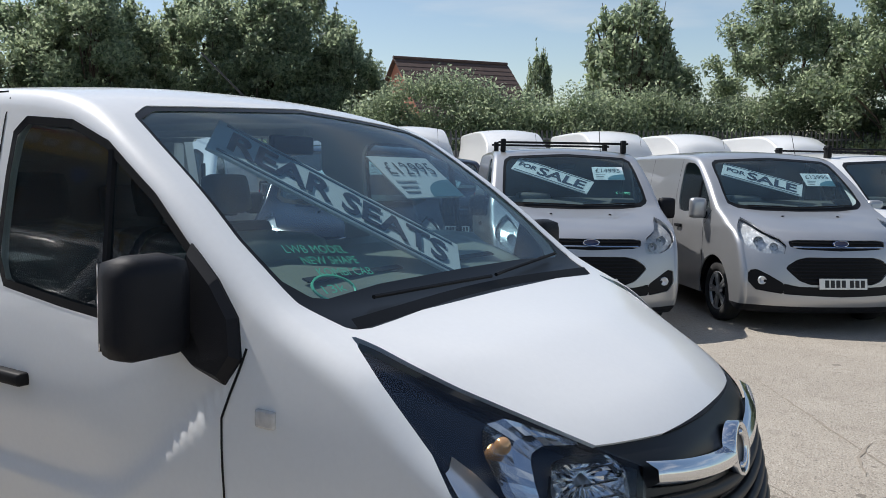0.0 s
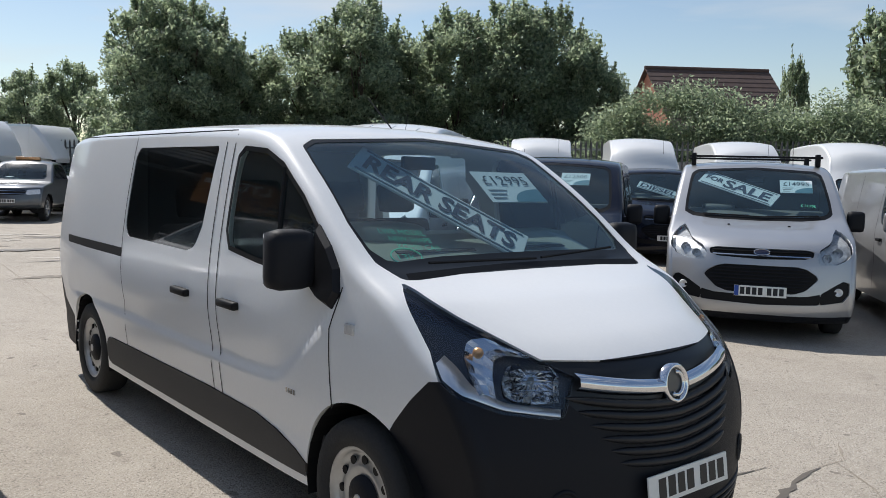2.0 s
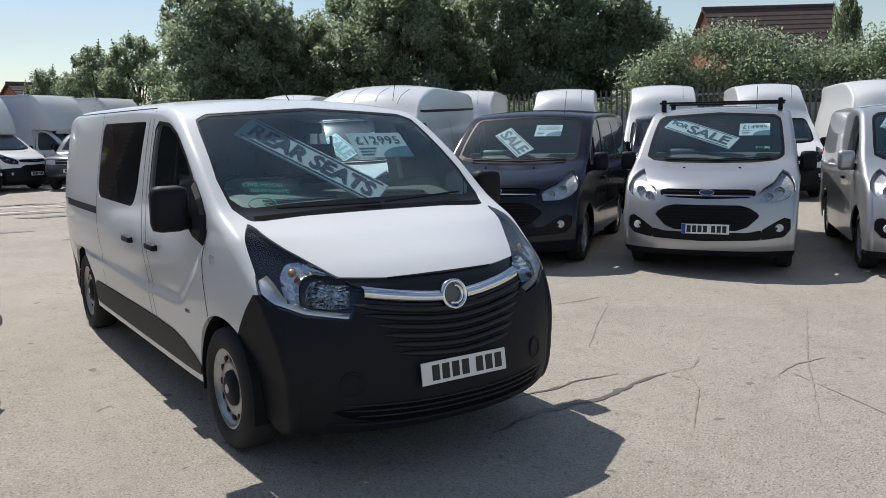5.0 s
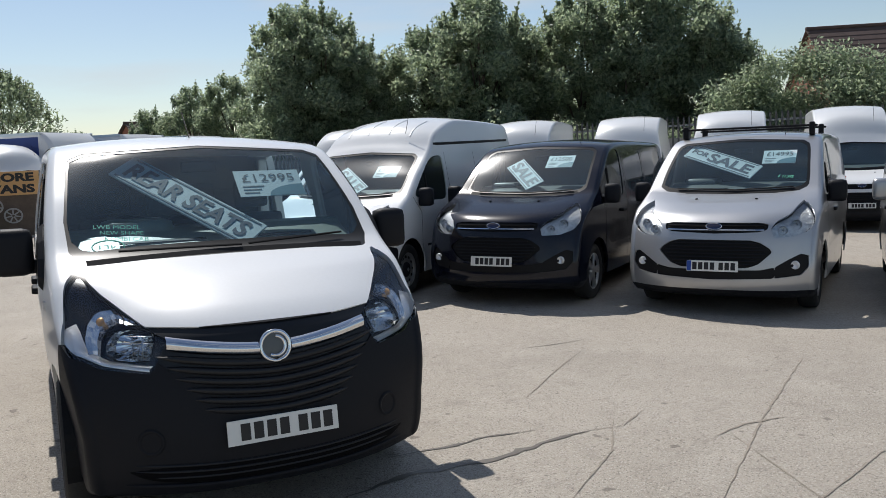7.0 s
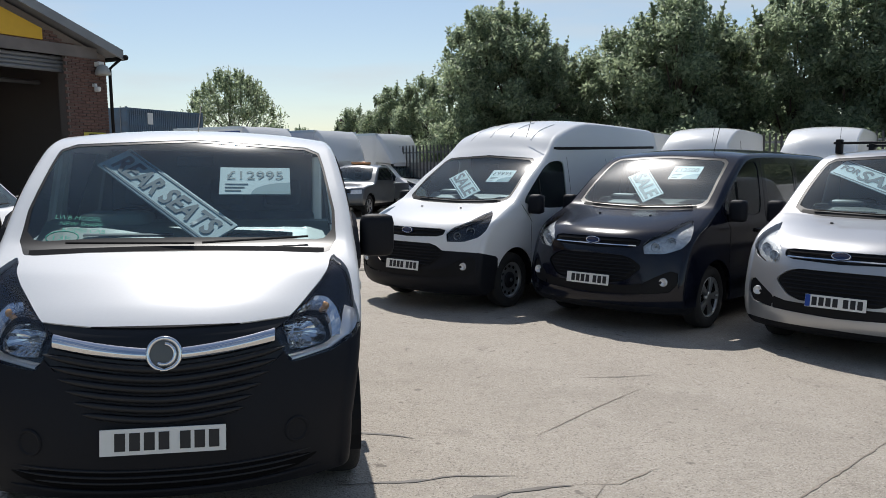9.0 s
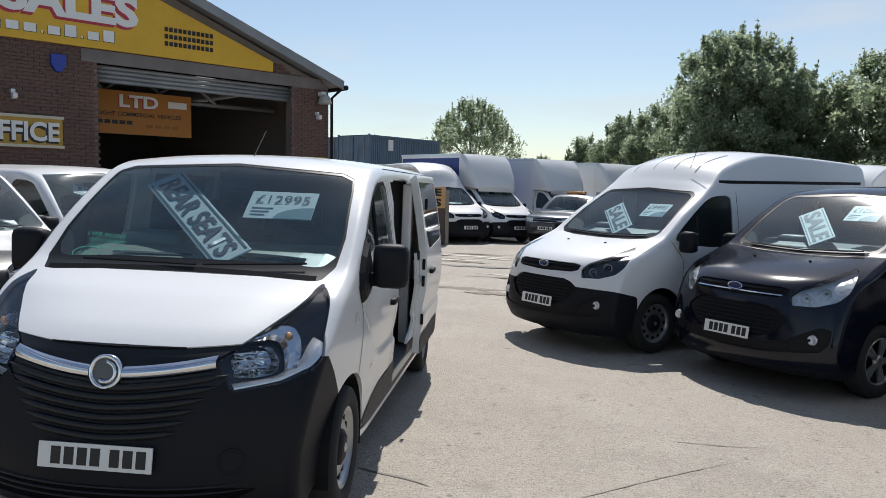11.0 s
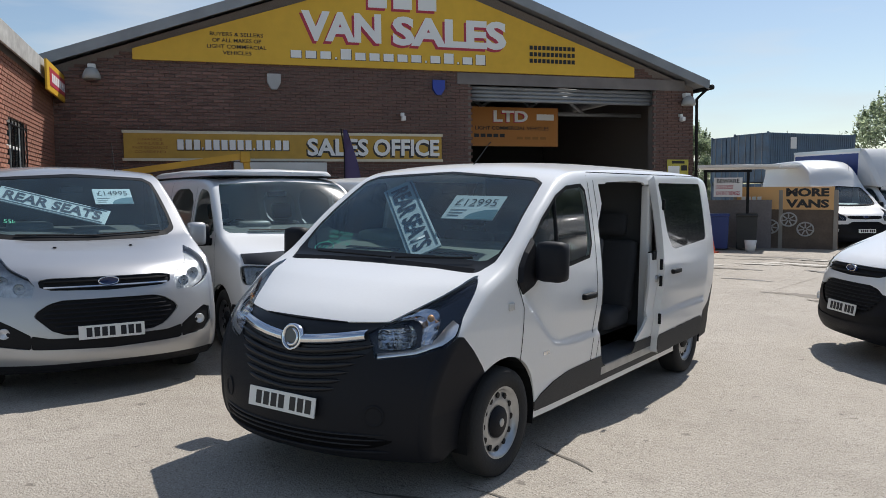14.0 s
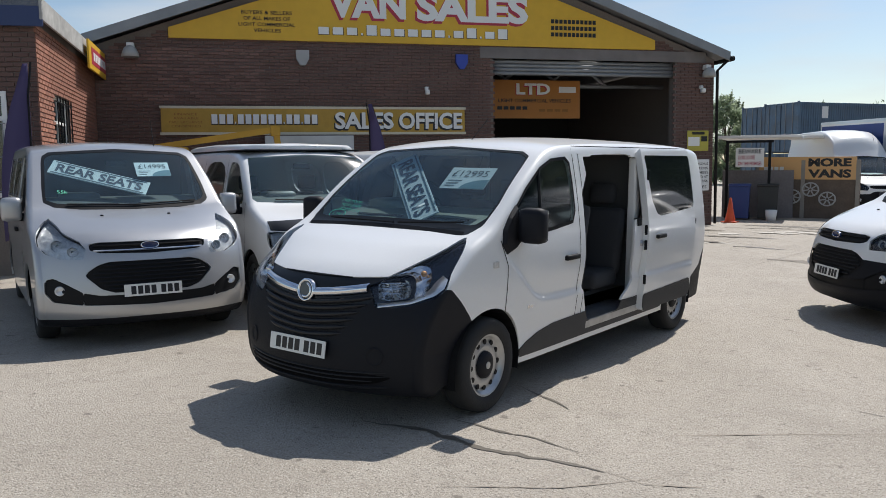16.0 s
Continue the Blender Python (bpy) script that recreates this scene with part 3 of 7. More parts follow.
    tail = sk.cut(reg_side([(4.83, 0.2), (4.85, 0.52), (5.10, 0.62), (5.20, 0.78), (5.5, 0.78), (5.5, 0.2)], inner=-9))
    rdoor = sk.cut(reg_side([(2.265, 0.36), (2.265, 1.86), (3.60, 1.86), (3.60, 0.36)], sign=-1))
    fdoor = sk.cut(reg_side([(1.10, 0.36), (1.10, 1.02), (1.03, 1.20), (1.08, 1.35), (1.36, 1.585), (1.60, 1.745), (1.82, 1.825), (2.16, 1.845), (2.16, 0.36)]))
    bonnet = sk.cut(reg_front([(-0.2, 0.93), (0.47, 0.90), (0.66, 1.0), (0.80, 1.20), (0.765, 1.240), (0.45, 1.248), (-0.2, 1.243)], back=1.0))
    pdata("body", *tidy(sk.V, sk.F), WHITE, van, "white painted body", depth=0.02)
    pdata("bonnet", *bonnet, WHITE, van, depth=0.012)
    bum = pdata("front_bumper", *bump, BLACKP, van, "unpainted black plastic front bumper", depth=0.015)
    border(van, screen, reg_front([(-0.1, 1.315), (0.45, 1.312), (0.70, 1.300), (0.750, 1.308), (0.796, 1.350), (0.806, 1.45), (0.769, 1.70), (0.750, 1.775), (0.673, 1.806), (-0.1, 1.852)]))
    pdata("grille_panel", inset(*nose, 0.008), nose[1], mat("grille_black", (0.010, 0.011, 0.013), 0.35, spec=0.35), bum, "black grille panel")
    pdata("windscreen", inset(*screen, 0.006), screen[1], PANE, van, "clear windscreen glass")
    pdata("rear_bumper", *tail, BLACKP, van, "black plastic rear bumper")
    for s, V, F in halves(*clad):
        pdata("side_cladding", inset(V, F, -0.006), F, CLADG, van, "black plastic cladding")
    for s, V, F in halves(*fdoor):
        dd = pdata("front_door", V, F, WHITE, van, depth=0.03)
        handle(dd, sk, 2.00, 1.00, s)
    for s, V, F in halves(*dwin):
        g = pdata("door_window", inset(V, F, 0.008), F, PANES, van)
        part("window_bar", tube(bmesh.new(), [sk.side(1.56, 1.23, s, -0.004), sk.side(1.60, 1.68, s, -0.004)], 0.014, 6), DARKT, g)
        part("window_seal", ribbon(bmesh.new(), [sk.side(y, z, s, 0.003) for y, z in dense([(1.10, 1.22), (1.155, 1.345), (1.40, 1.553), (1.62, 1.692), (1.80, 1.755), (2.03, 1.77), (2.085, 1.73), (2.093, 1.60), (2.093, 1.36), (2.045, 1.275), (1.75, 1.243), (1.35, 1.213), (1.10, 1.215)], 0.03)], 0.026, (s, 0, 0)), DARKT, g, "black rubber seal")
    for s, V, F in halves(*cwin):
        if s < 0:
            pdata("rear_side_window", inset(V, F, 0.004), F, PRIV, van, "dark tinted glass")
        else:
            win = V, F
    rd = pdata("rear_side_door", *rdoor, WHITE, van, depth=0.03)
    handle(rd, sk, 2.60, 0.99, -1)
    # the open sliding door: moved back and out from its opening
    m = pose(0.062, 1.05, 0)
    door_poly = reg_side([(2.345, 0.36), (2.345, 1.86), (3.55, 1.86), (3.55, 0.36)], sign=1, inner=0.6)
    ref = Skin(*SHELL)
    ref.cut(reg_side([(2.40, 1.80), (3.535, 1.80), (3.535, 1.28), (2.66, 1.235), (2.56, 1.26), (2.47, 1.38)], sign=1))
    V, F = ref.cut(reg_side([(2.345, 0.36), (2.345, 0.52), (3.55, 0.55), (3.55, 0.36)], sign=1, inner=0.6))
    low = moved(inset(V, F, -0.006), m), F
    V, F = ref.cut(door_poly)
    sd = pdata("sliding_door", moved(V, m), F, WHITE, van, "open white sliding door", depth=0.06)
    pdata("side_cladding", *low, CLADG, sd, "black plastic cladding")
    ref2 = Skin(*SHELL)
    V, F = ref2.cut(reg_side([(2.40, 1.80), (3.535, 1.80), (3.535, 1.28), (2.66, 1.235), (2.56, 1.26), (2.47, 1.38)], sign=1))
    pdata("sliding_door_window", moved(inset(V, F, 0.004), m), F, PRIV, sd, "dark tinted glass")
    part("door_handle", boxbm(1.032, 1.067, 3.55, 3.75, 1.03, 1.07, 0.012), DARKT, sd, "black door handle", True)
    for z in (1.62, 1.12, 0.98, 0.66):
        part("door_latch", boxbm(0.99, 1.015, 3.382, 3.40, z - 0.045, z + 0.045, 0.006), DARKT, sd, "black latch")
    # inside of the opening
    part("door_step", boxbm(0.62, 0.93, 2.36, 3.46, 0.36, 0.43, 0.01), STEEL, van, "bare metal door step")
    part("load_floor", boxbm(-0.85, 0.62, 2.3, 5.2, 0.52, 0.56), INTERIOR, van, "dark load floor")
    part("bulkhead", boxbm(-0.81, 0.81, 3.52, 3.56, 0.56, 1.82), INTERIOR, van, "dark grey panel behind the rear seats")
    for x in (0.52, 0.0, -0.52):
        seat(van, x, 3.05, 0.60, 0.50)
    part("door_post", boxbm(0.80, 0.88, 3.40, 3.50, 0.45, 1.78, 0.02), WHITE, van)
    part("door_striker", boxbm(0.92, 0.972, 3.28, 3.36, 1.16, 1.23, 0.008), DARKT, van, "black runner in the door post")
    part("lock_plate", lathe(bmesh.new(), [(0.0, 0.03), (0.012, 0.028), (0.014, 0.0)], 14, Matrix.Translation(sk.side(3.36, 1.0, 1, 0.0))), STEEL, van, "round lock plate", True)
    part("roof_rail", boxbm(0.74, 0.80, 2.36, 3.5, 1.80, 1.84, 0.01), WHITE, van)
    # lamps: a clear lens over a dark housing with a fluted bowl, an indicator band and a chrome edge
    def lamp_at(s, u, z, d):
        """A point d behind the lens, at (u, z) of the corner's outline."""
        p, _ = sk.on((s * 0.7071 * (u + 2), 0.7071 * (u - 2), z), (-s, 1, 0))
        return p + Vector((-s, 1, 0)).normalized() * d

    def stretch(line, n):
        """n points evenly along a line of (u, z)."""
        P = np.array(line, float)
        t = np.concatenate([[0], np.cumsum(np.hypot(*np.diff(P, axis=0).T))])
        q = np.linspace(0, t[-1], n)
        return np.stack([np.interp(q, t, P[:, 0]), np.interp(q, t, P[:, 1])], 1)

    for s, V, F in halves(*lamp):
        h = pdata("headlight", V, F, LENS, van, "headlight with a clear lens over a dark housing")
        bowl = np.array([(0.525, 0.858), (0.525, 0.945), (0.56, 0.975), (0.66, 0.985), (0.715, 0.975), (0.73, 0.93), (0.72, 0.885), (0.68, 0.865), (0.60, 0.855)])
        band_out = stretch([(0.765, 0.862), (0.80, 0.872), (0.845, 0.94), (0.875, 1.01), (0.865, 1.055), (0.80, 1.062), (0.72, 1.035), (0.63, 1.005)], 22)
        band_in = stretch([(0.745, 0.862), (0.755, 0.90), (0.765, 0.945), (0.765, 0.985), (0.755, 1.0), (0.72, 1.008), (0.68, 1.004), (0.63, 1.0)], 22)
        HV, yes, no = split(V, F, reg_corner(bowl, times=0)(V[:, :3]))
        HV, HF = tidy(HV, no)
        pdata("housing", inset(HV, HF, 0.03), HF, GLOSS, h, "glossy black housing")
        bm = bmesh.new()
        edge = stretch(np.vstack([bowl, bowl[:1]]), 37)[:-1]
        mid = np.array([0.625, 0.92])
        rings = [[bm.verts.new(lamp_at(s, *(mid + (p - mid) * f), d + (0.004 * (k % 2) if 0 < i < 5 else 0))) for k, p in enumerate(edge)]
                 for i, (f, d) in enumerate(((1.02, 0.012), (0.98, 0.024), (0.82, 0.046), (0.60, 0.062), (0.38, 0.072), (0.20, 0.076)))]
        for q, w in zip(rings, rings[1:]):
            for k in range(36):
                bm.faces.new((q[k], q[(k + 1) % 36], w[(k + 1) % 36], w[k]))
        bm.faces.new(rings[-1])
        part("reflector", bm, MIRR, h, "fluted chrome reflector")
        part("bulb", lathe(bmesh.new(), [(-0.03, 0.012), (0.018, 0.012), (0.024, 0.006), (0.025, 0.0)], 12, Matrix.Translation(lamp_at(s, 0.625, 0.92, 0.06)) @ Vector((s, -1, 0)).to_track_quat("X", "Z").to_matrix().to_4x4()), STEEL, h, "", True)
        for z in (0.895, 0.925, 0.955):
            part("reflector_step", tube(bmesh.new(), [lamp_at(s, u, z + 0.012 * (u - 0.55), 0.022) for u in np.linspace(0.545, 0.665, 5)], 0.003, 5), MIRR, h)
        bm = bmesh.new()
        prev = None
        for k in range(22):
            row = [bm.verts.new(lamp_at(s, *(band_in[k] + (band_out[k] - band_in[k]) * f), d + 0.0018 * (k % 2))) for f, d in ((0, 0.014), (0.35, 0.026), (0.7, 0.022), (1, 0.012))]
            if prev:
                for i in range(3):
                    bm.faces.new((prev[i], prev[i + 1], row[i + 1], row[i]))
            prev = row
        part("indicator", bm, MIRR, h, "clear faceted indicator band")
        part("amber_bulb", lathe(bmesh.new(), [(-0.004, 0.021), (0.008, 0.017), (0.013, 0.008), (0.014, 0.0)], 16, Matrix.Translation(lamp_at(s, 0.822, 1.015, 0.018)) @ Vector((s, -1, 0.2)).to_track_quat("X", "Z").to_matrix().to_4x4()), AMBER, h, "amber bulb", True)
        low_line, up_line = stretch([(0.515, 0.808), (0.72, 0.837), (0.87, 0.885), (0.945, 0.935), (0.97, 0.985)], 18), stretch([(0.515, 0.830), (0.72, 0.858), (0.83, 0.905), (0.895, 0.970), (0.945, 1.005)], 18)
        bm = bmesh.new()
        prev = None
        for a, b in zip(low_line, up_line):
            row = [bm.verts.new(lamp_at(s, *(a + (b - a) * f), d)) for f, d in ((0, 0.008), (0.4, 0.004), (1, 0.026))]
            if prev:
                for i in range(2):
                    bm.faces.new((prev[i], prev[i + 1], row[i + 1], row[i]))
            prev = row
        part("chrome_strip", bm, mat("satin_chrome", (0.88, 0.89, 0.91), 0.28, metal=0.9), h, "chrome strip along the lower edge", True)
        part("side_repeater", boxbm(-0.008, 0.008, -0.03, 0.03, -0.022, 0.022, 0.006, Matrix.Translation(sk.side(0.96, 1.04, s, 0.002))), mat("repeater_clear", (0.62, 0.60, 0.57), 0.2, grain=0.3, scale=60), van, "clear side repeater", True)
        mirror_arm(van, s * 0.885, 1.22, 1.30, s, 0.25, 0.15)
        bm = bmesh.new()
        sail = [(1.30, 1.21), (1.20, 1.13), (1.10, 1.10), (1.045, 1.17), (1.065, 1.27), (1.14, 1.36), (1.24, 1.44)]
        rows = [[bm.verts.new(sk.side(1.16 + (y - 1.16) * f, 1.24 + (z - 1.24) * f, s, d)) for y, z in sail] for f, d in ((1.0, -0.012), (1.0, 0.008), (0.86, 0.030))]
        for q, w in zip(rows, rows[1:]):
            for i in range(len(sail)):
                bm.faces.new((q[i - 1], q[i], w[i], w[i - 1]))
        bm.faces.new(rows[-1])
        part("mirror_base", bm, BLACKP, van, "black mirror base in the window corner")
    # grille, chrome wings and badge
    def slat(name, line, prof, material, parent, label=""):
        """A bar of the profile prof (ahead, up) along a line of (x, z) on the nose."""
        bm = bmesh.new()
        prev = None
        for x, z in line:
            p = sk.ahead(x, z, 0.0)
            f = 1 - 0.9 * min(1, abs(x / line[0][0]))**9
            row = [bm.verts.new((p.x, p.y - (a if a < 0 else a * f), p.z + b * f)) for a, b in prof]
            if prev:
                for i in range(len(row)):
                    j = (i + 1) % len(row)
                    bm.faces.new((prev[i], prev[j], row[j], row[i]))
            prev = row
        return part(name, bm, material, parent, label, True)

    SLATG = mat("slat_black", (0.016, 0.017, 0.020), 0.45, grain=0.3, scale=300, spec=0.35)
    for k in range(6):
        z, hw = 0.598 + 0.042 * k, 0.34 + 0.036 * k
        slat("grille_bar", [(x, z + 0.060 * abs(x / 0.5)**1.6) for x in np.linspace(-hw, hw, 25)], [(-0.01, 0.019), (0.012, 0.015), (0.020, 0.004), (0.010, -0.014), (-0.01, -0.017)], SLATG, bum, "black grille slat")
    for s in (1, -1):
        bm = bmesh.new()
        rows = []
        for x in np.linspace(0.075, 0.47, 10):
            p = sk.ahead(s * x, 0.862 + 0.055 * (x / 0.47)**1.5, 0.012)
            hh = 0.032 + 0.010 * x
            rows.append([bm.verts.new(p + Vector(o)) for o in ((0, 0.02, hh), (0, -0.012, hh * 0.6), (0, -0.016, -hh * 0.2), (0, 0.02, -hh))])
        for a, b in zip(rows, rows[1:]):
            for i in range(3):
                bm.faces.new((a[i], b[i], b[i + 1], a[i + 1]))
        part("chrome_wing", bm, CHROME, bum, "chrome grille wing", True)
    bd = Matrix.Translation(sk.ahead(0, 0.875, 0.01)) @ pose(0, 0, 0, 0, 0, -90) @ pose(0, 0, 0, 0, -10, 0)
    part("badge", lathe(bmesh.new(), [(-0.02, 0.078), (0.012, 0.078), (0.018, 0.070), (0.012, 0.060), (0.004, 0.058)], 36, bd), CHROME, bum, "round chrome badge", True)
    part("badge_face", lathe(bmesh.new(), [(0.004, 0.059), (0.005, 0.0)], 30, bd), mat("badge_grey", (0.10, 0.105, 0.11), 0.3, metal=0.6), bum, "dark badge centre")
    for k, s in [(k, s) for k in range(4) for s in (1, -1)]:
        part("emblem_bar", boxbm(-0.002, 0.003, 1.38 + 0.022 * k, 1.396 + 0.022 * k, 0.676, 0.698, 0, Matrix.Translation((sk.side(1.42, 0.687, s, 0.001).x, 0, 0))), CHROME, van)
    part("badge_figure", tube(bmesh.new(), [bd @ Vector((0.009, 0.045 * math.cos(a), 0.045 * math.sin(a))) for a in np.linspace(-2.2, 1.5, 14)], 0.009, 6), CHROME, bum, "", True)
    INTAKE = mat("intake_black", (0.004, 0.004, 0.005), 0.8, spec=0.1)
    slat("lower_intake", [(x, 0.352 + 0.012 * abs(x / 0.6)**2) for x in np.linspace(-0.66, 0.66, 31)], [(-0.01, 0.052), (0.003, 0.048), (0.003, -0.048), (-0.01, -0.052)], INTAKE, bum, "dark lower air intake")
    for k in range(3):
        slat("intake_bar", [(x, 0.326 + 0.028 * k + 0.012 * abs(x / 0.6)**2) for x in np.linspace(-0.64, 0.64, 25)], [(-0.005, 0.007), (0.009, 0.005), (0.011, -0.003), (-0.005, -0.007)], SLATG, bum)
    slat("bumper_lip", [(x, 0.285 + 0.012 * abs(x / 0.6)**2) for x in np.linspace(-0.68, 0.68, 25)], [(-0.01, 0.014), (0.014, 0.010), (0.018, -0.006), (-0.01, -0.016)], BLACKP, bum, "rounded lip under the intake")
    for s in (1, -1):
        n = Vector((s * 0.45, -1, 0)).normalized()
        part("fog_blank", lathe(bmesh.new(), [(0.004, 0.062), (0.010, 0.058), (0.004, 0.046), (-0.004, 0.040), (-0.004, 0.0)], 22, Matrix.Translation(sk.ahead(s * 0.57, 0.50, -0.003)) @ n.to_track_quat("X", "Z").to_matrix().to_4x4()), BLACKP, bum, "round blank where a fog light could sit", True)
    plate(van, sk, 0.52)
    # gaps, rails and small parts
    seams(van, sk, [[(1.10, 0.68), (1.10, 1.02), (1.03, 1.20)], [(2.16, 0.36), (2.16, 1.845)], [(2.26, 0.36), (2.26, 1.86)], [(2.20, 1.865), (5.0, 1.87)]])
    part("panel_gap", ribbon(bmesh.new(), [sk.side(3.60, z, -1, 0.0015) for z in np.linspace(0.40, 1.86, 20)], 0.008, (1, 0, 0)), DARKT, van)
    part("door_rail", ribbon(bmesh.new(), [sk.side(y, 1.115, -1, 0.002) for y in np.linspace(3.60, 4.84, 14)], 0.06, (1, 0, 0)), DARKT, van, "black sliding door rail")
    part("door_rail", ribbon(bmesh.new(), [sk.side(y, 1.115, 1, 0.002) for y in np.linspace(3.50, 4.84, 14)], 0.06, (1, 0, 0)), DARKT, van, "black sliding door rail")
    wiper(van, sk, -0.58, 0.06, 1.274, 1.268)
    wiper(van, sk, 0.10, 0.66, 1.270, 1.298)
    part("cowl", ribbon(bmesh.new(), [sk.ahead(x, 1.258 - 0.012 * (x / 0.7)**2, 0.004) for x in np.linspace(-0.74, 0.74, 21)], 0.04, (0, -1, 1)), DARKT, van, "black cowl under the windscreen")
    cabin(van, 1.27, -0.42, 1.85, 1.02, 2.4, 0.80, (-0.45, 0.15, 0.55), DASHL)
    # Unseen block added to stop sun leaking out under the nose.
    part("engine_bay", boxbm(-0.52, 0.52, 0.30, 1.05, 0.28, 0.98, 0.03), DARKT, van)
    arches(van, (0.933, 4.431), 0.335, 0.40, 0.93)
    for y in (0.933, 4.431):
        for s in (1, -1):
            wheel(van, s * 0.82, y, 0.335, 0.335, s, "steel")
    part("underside", boxbm(-0.78, 0.78, 0.35, 5.2, 0.22, 0.34, 0.02), DARKT, van)
    part("aerial", tube(bmesh.new(), [(0.0, 2.0, 1.91), (0.0, 2.25, 2.10)], 0.004, 5), DARKT, van)
    return van


# ---- the mid-size panel vans of the sales row ----
def panel_van(label, m, paint, bumper=None, high=0.0, length=4.97, windows=False, wheels="alloy", band=False, bars=False, screen_tint=None, caps=False):
    van = thing("panel_van", m, label, "van", "parked panel vans")

    def width(y, z):
        w = 0.99 - 0.150 * np.clip((z - 1.0) / 1.0, 0, 1.3)**1.4 - 0.03 * np.clip((0.6 - z) / 0.4, 0, 1)**2 + 0.010 * np.exp(-((z - 1.10) / 0.05)**2) - 0.012 * np.exp(-((z - 0.72) / 0.10)**2) * np.clip((y - 1.4) / 0.3, 0, 1)
        return w - 0.045 * np.clip((0.9 - y) / 0.9, 0, 1)**2 - 0.05 * np.clip((y - length + 1.0) / 1.0, 0, 1)**2
    h = 0.42 * high
    E = length
    C = [(0.20, 0.20), (0.06, 0.25), (0.0, 0.36), (0.01, 0.52), (0.03, 0.68), (0.06, 0.84), (0.12, 0.98), (0.26, 1.075), (0.55, 1.165), (0.86, 1.238),
         (1.00, 1.29), (1.32, 1.55), (1.65, 1.80), (1.83, 1.895 + 0.2 * h), (2.15, 1.955 + 0.7 * h), (3.0, 1.985 + h), (E - 0.6, 1.975 + h), (E - 0.16, 1.945 + h), (E - 0.05, 1.84 + 0.9 * h), (E - 0.03, 1.4), (E, 0.8), (E, 0.45), (E - 0.04, 0.30)]
    L = [(0.42, 0.20), (0.33, 0.25), (0.27, 0.36), (0.26, 0.52), (0.29, 0.68), (0.34, 0.84), (0.40, 0.96), (0.52, 1.07), (0.72, 1.17), (0.92, 1.258),
         (1.05, 1.325), (1.38, 1.58), (1.71, 1.79), (1.90, 1.87 + 0.15 * h), (2.20, 1.91 + 0.6 * h), (3.0, 1.93 + h), (E - 0.6, 1.92 + h), (E - 0.20, 1.89 + h), (E - 0.12, 1.78 + 0.9 * h), (E - 0.09, 1.4), (E - 0.06, 0.8), (E - 0.06, 0.45), (E - 0.09, 0.30)]
    sk = Skin(*shell(C, L, width, 0.06, 0.27, nu=150, nv=18, nx=26, p=2.9))
    wy = (0.97, 3.90 if length < 5.1 else 4.27)
    sk.drop(reg_arch(wy, 0.34, 0.41))
    screen = sk.cut(reg_front([(-0.1, 1.25), (0.47, 1.26), (0.72, 1.285), (0.812, 1.335), (0.806, 1.47), (0.772, 1.72), (0.752, 1.80), (0.68, 1.845), (-0.1, 1.888)]))
    lamp = sk.cut(reg_corner([(0.50, 0.93), (0.505, 0.84), (0.70, 0.845), (0.88, 0.90), (0.97, 0.985), (1.06, 1.13), (1.10, 1.20), (0.92, 1.135), (0.74, 1.06), (0.58, 1.0)], times=0))
    grille = sk.cut(reg_front([(-0.1, 0.875), (0.44, 0.895), (0.52, 0.92), (0.53, 0.975), (0.44, 0.99), (-0.1, 0.99)], back=0.6))
    intake = sk.cut(reg_front([(-0.1, 0.525), (0.34, 0.53), (0.45, 0.57), (0.575, 0.69), (0.55, 0.73), (0.46, 0.79), (0.36, 0.815), (-0.1, 0.815)], back=0.6, times=0))
    fog = sk.cut(reg_front([(0.60, 0.425), (0.84, 0.455), (0.905, 0.54), (0.90, 0.655), (0.83, 0.675), (0.72, 0.615), (0.60, 0.54)], back=0.7, times=0))
    slot = sk.cut(reg_front([(-0.1, 0.40), (0.60, 0.425), (0.60, 0.54), (0.46, 0.51), (-0.1, 0.50)], back=0.6))
    lip = sk.cut(reg_side([(-0.2, 0.0), (0.6, 0.0), (0.6, 0.285), (-0.2, 0.30)], inner=-9))
    bump = None
    if bumper:
        bump = sk.cut(reg_side([(-0.2, 0.0), (0.62, 0.0), (0.60, 0.66), (0.30, 0.72), (0.06, 0.74), (-0.2, 0.74)], inner=-9))
    dwin = sk.cut(reg_side([(1.14, 1.29), (1.42, 1.52), (1.70, 1.725), (1.88, 1.80), (2.18, 1.82), (2.20, 1.72), (2.18, 1.28), (2.10, 1.20), (1.6, 1.21), (1.30, 1.25)], times=1))
    swin = []
    if windows:
        swin = [sk.cut(reg_side([(2.38, 1.79), (3.30, 1.79), (3.30, 1.26), (2.55, 1.26), (2.40, 1.35)])), sk.cut(reg_side([(3.42, 1.79), (E - 0.42, 1.78), (E - 0.45, 1.40), (E - 0.55, 1.27), (3.42, 1.26)]))]
    fdoor = sk.cut(reg_side([(1.30, 0.40), (1.30, 1.05), (1.08, 1.30), (1.40, 1.56), (1.68, 1.765), (1.92, 1.855), (2.28, 1.86), (2.28, 0.40)]))
    bonnet = sk.cut(reg_front([(-0.2, 0.985), (0.42, 0.985), (0.60, 1.05), (0.76, 1.15), (0.77, 1.22), (0.71, 1.278), (0.47, 1.252), (-0.2, 1.242)], back=1.05))
    pdata("body", *tidy(sk.V, sk.F), paint, van, depth=0.02)
    pdata("bonnet", *bonnet, paint, van, depth=0.01)
    pdata("windscreen", inset(*screen, 0.006), screen[1], screen_tint or PANE, van, "clear windscreen glass")
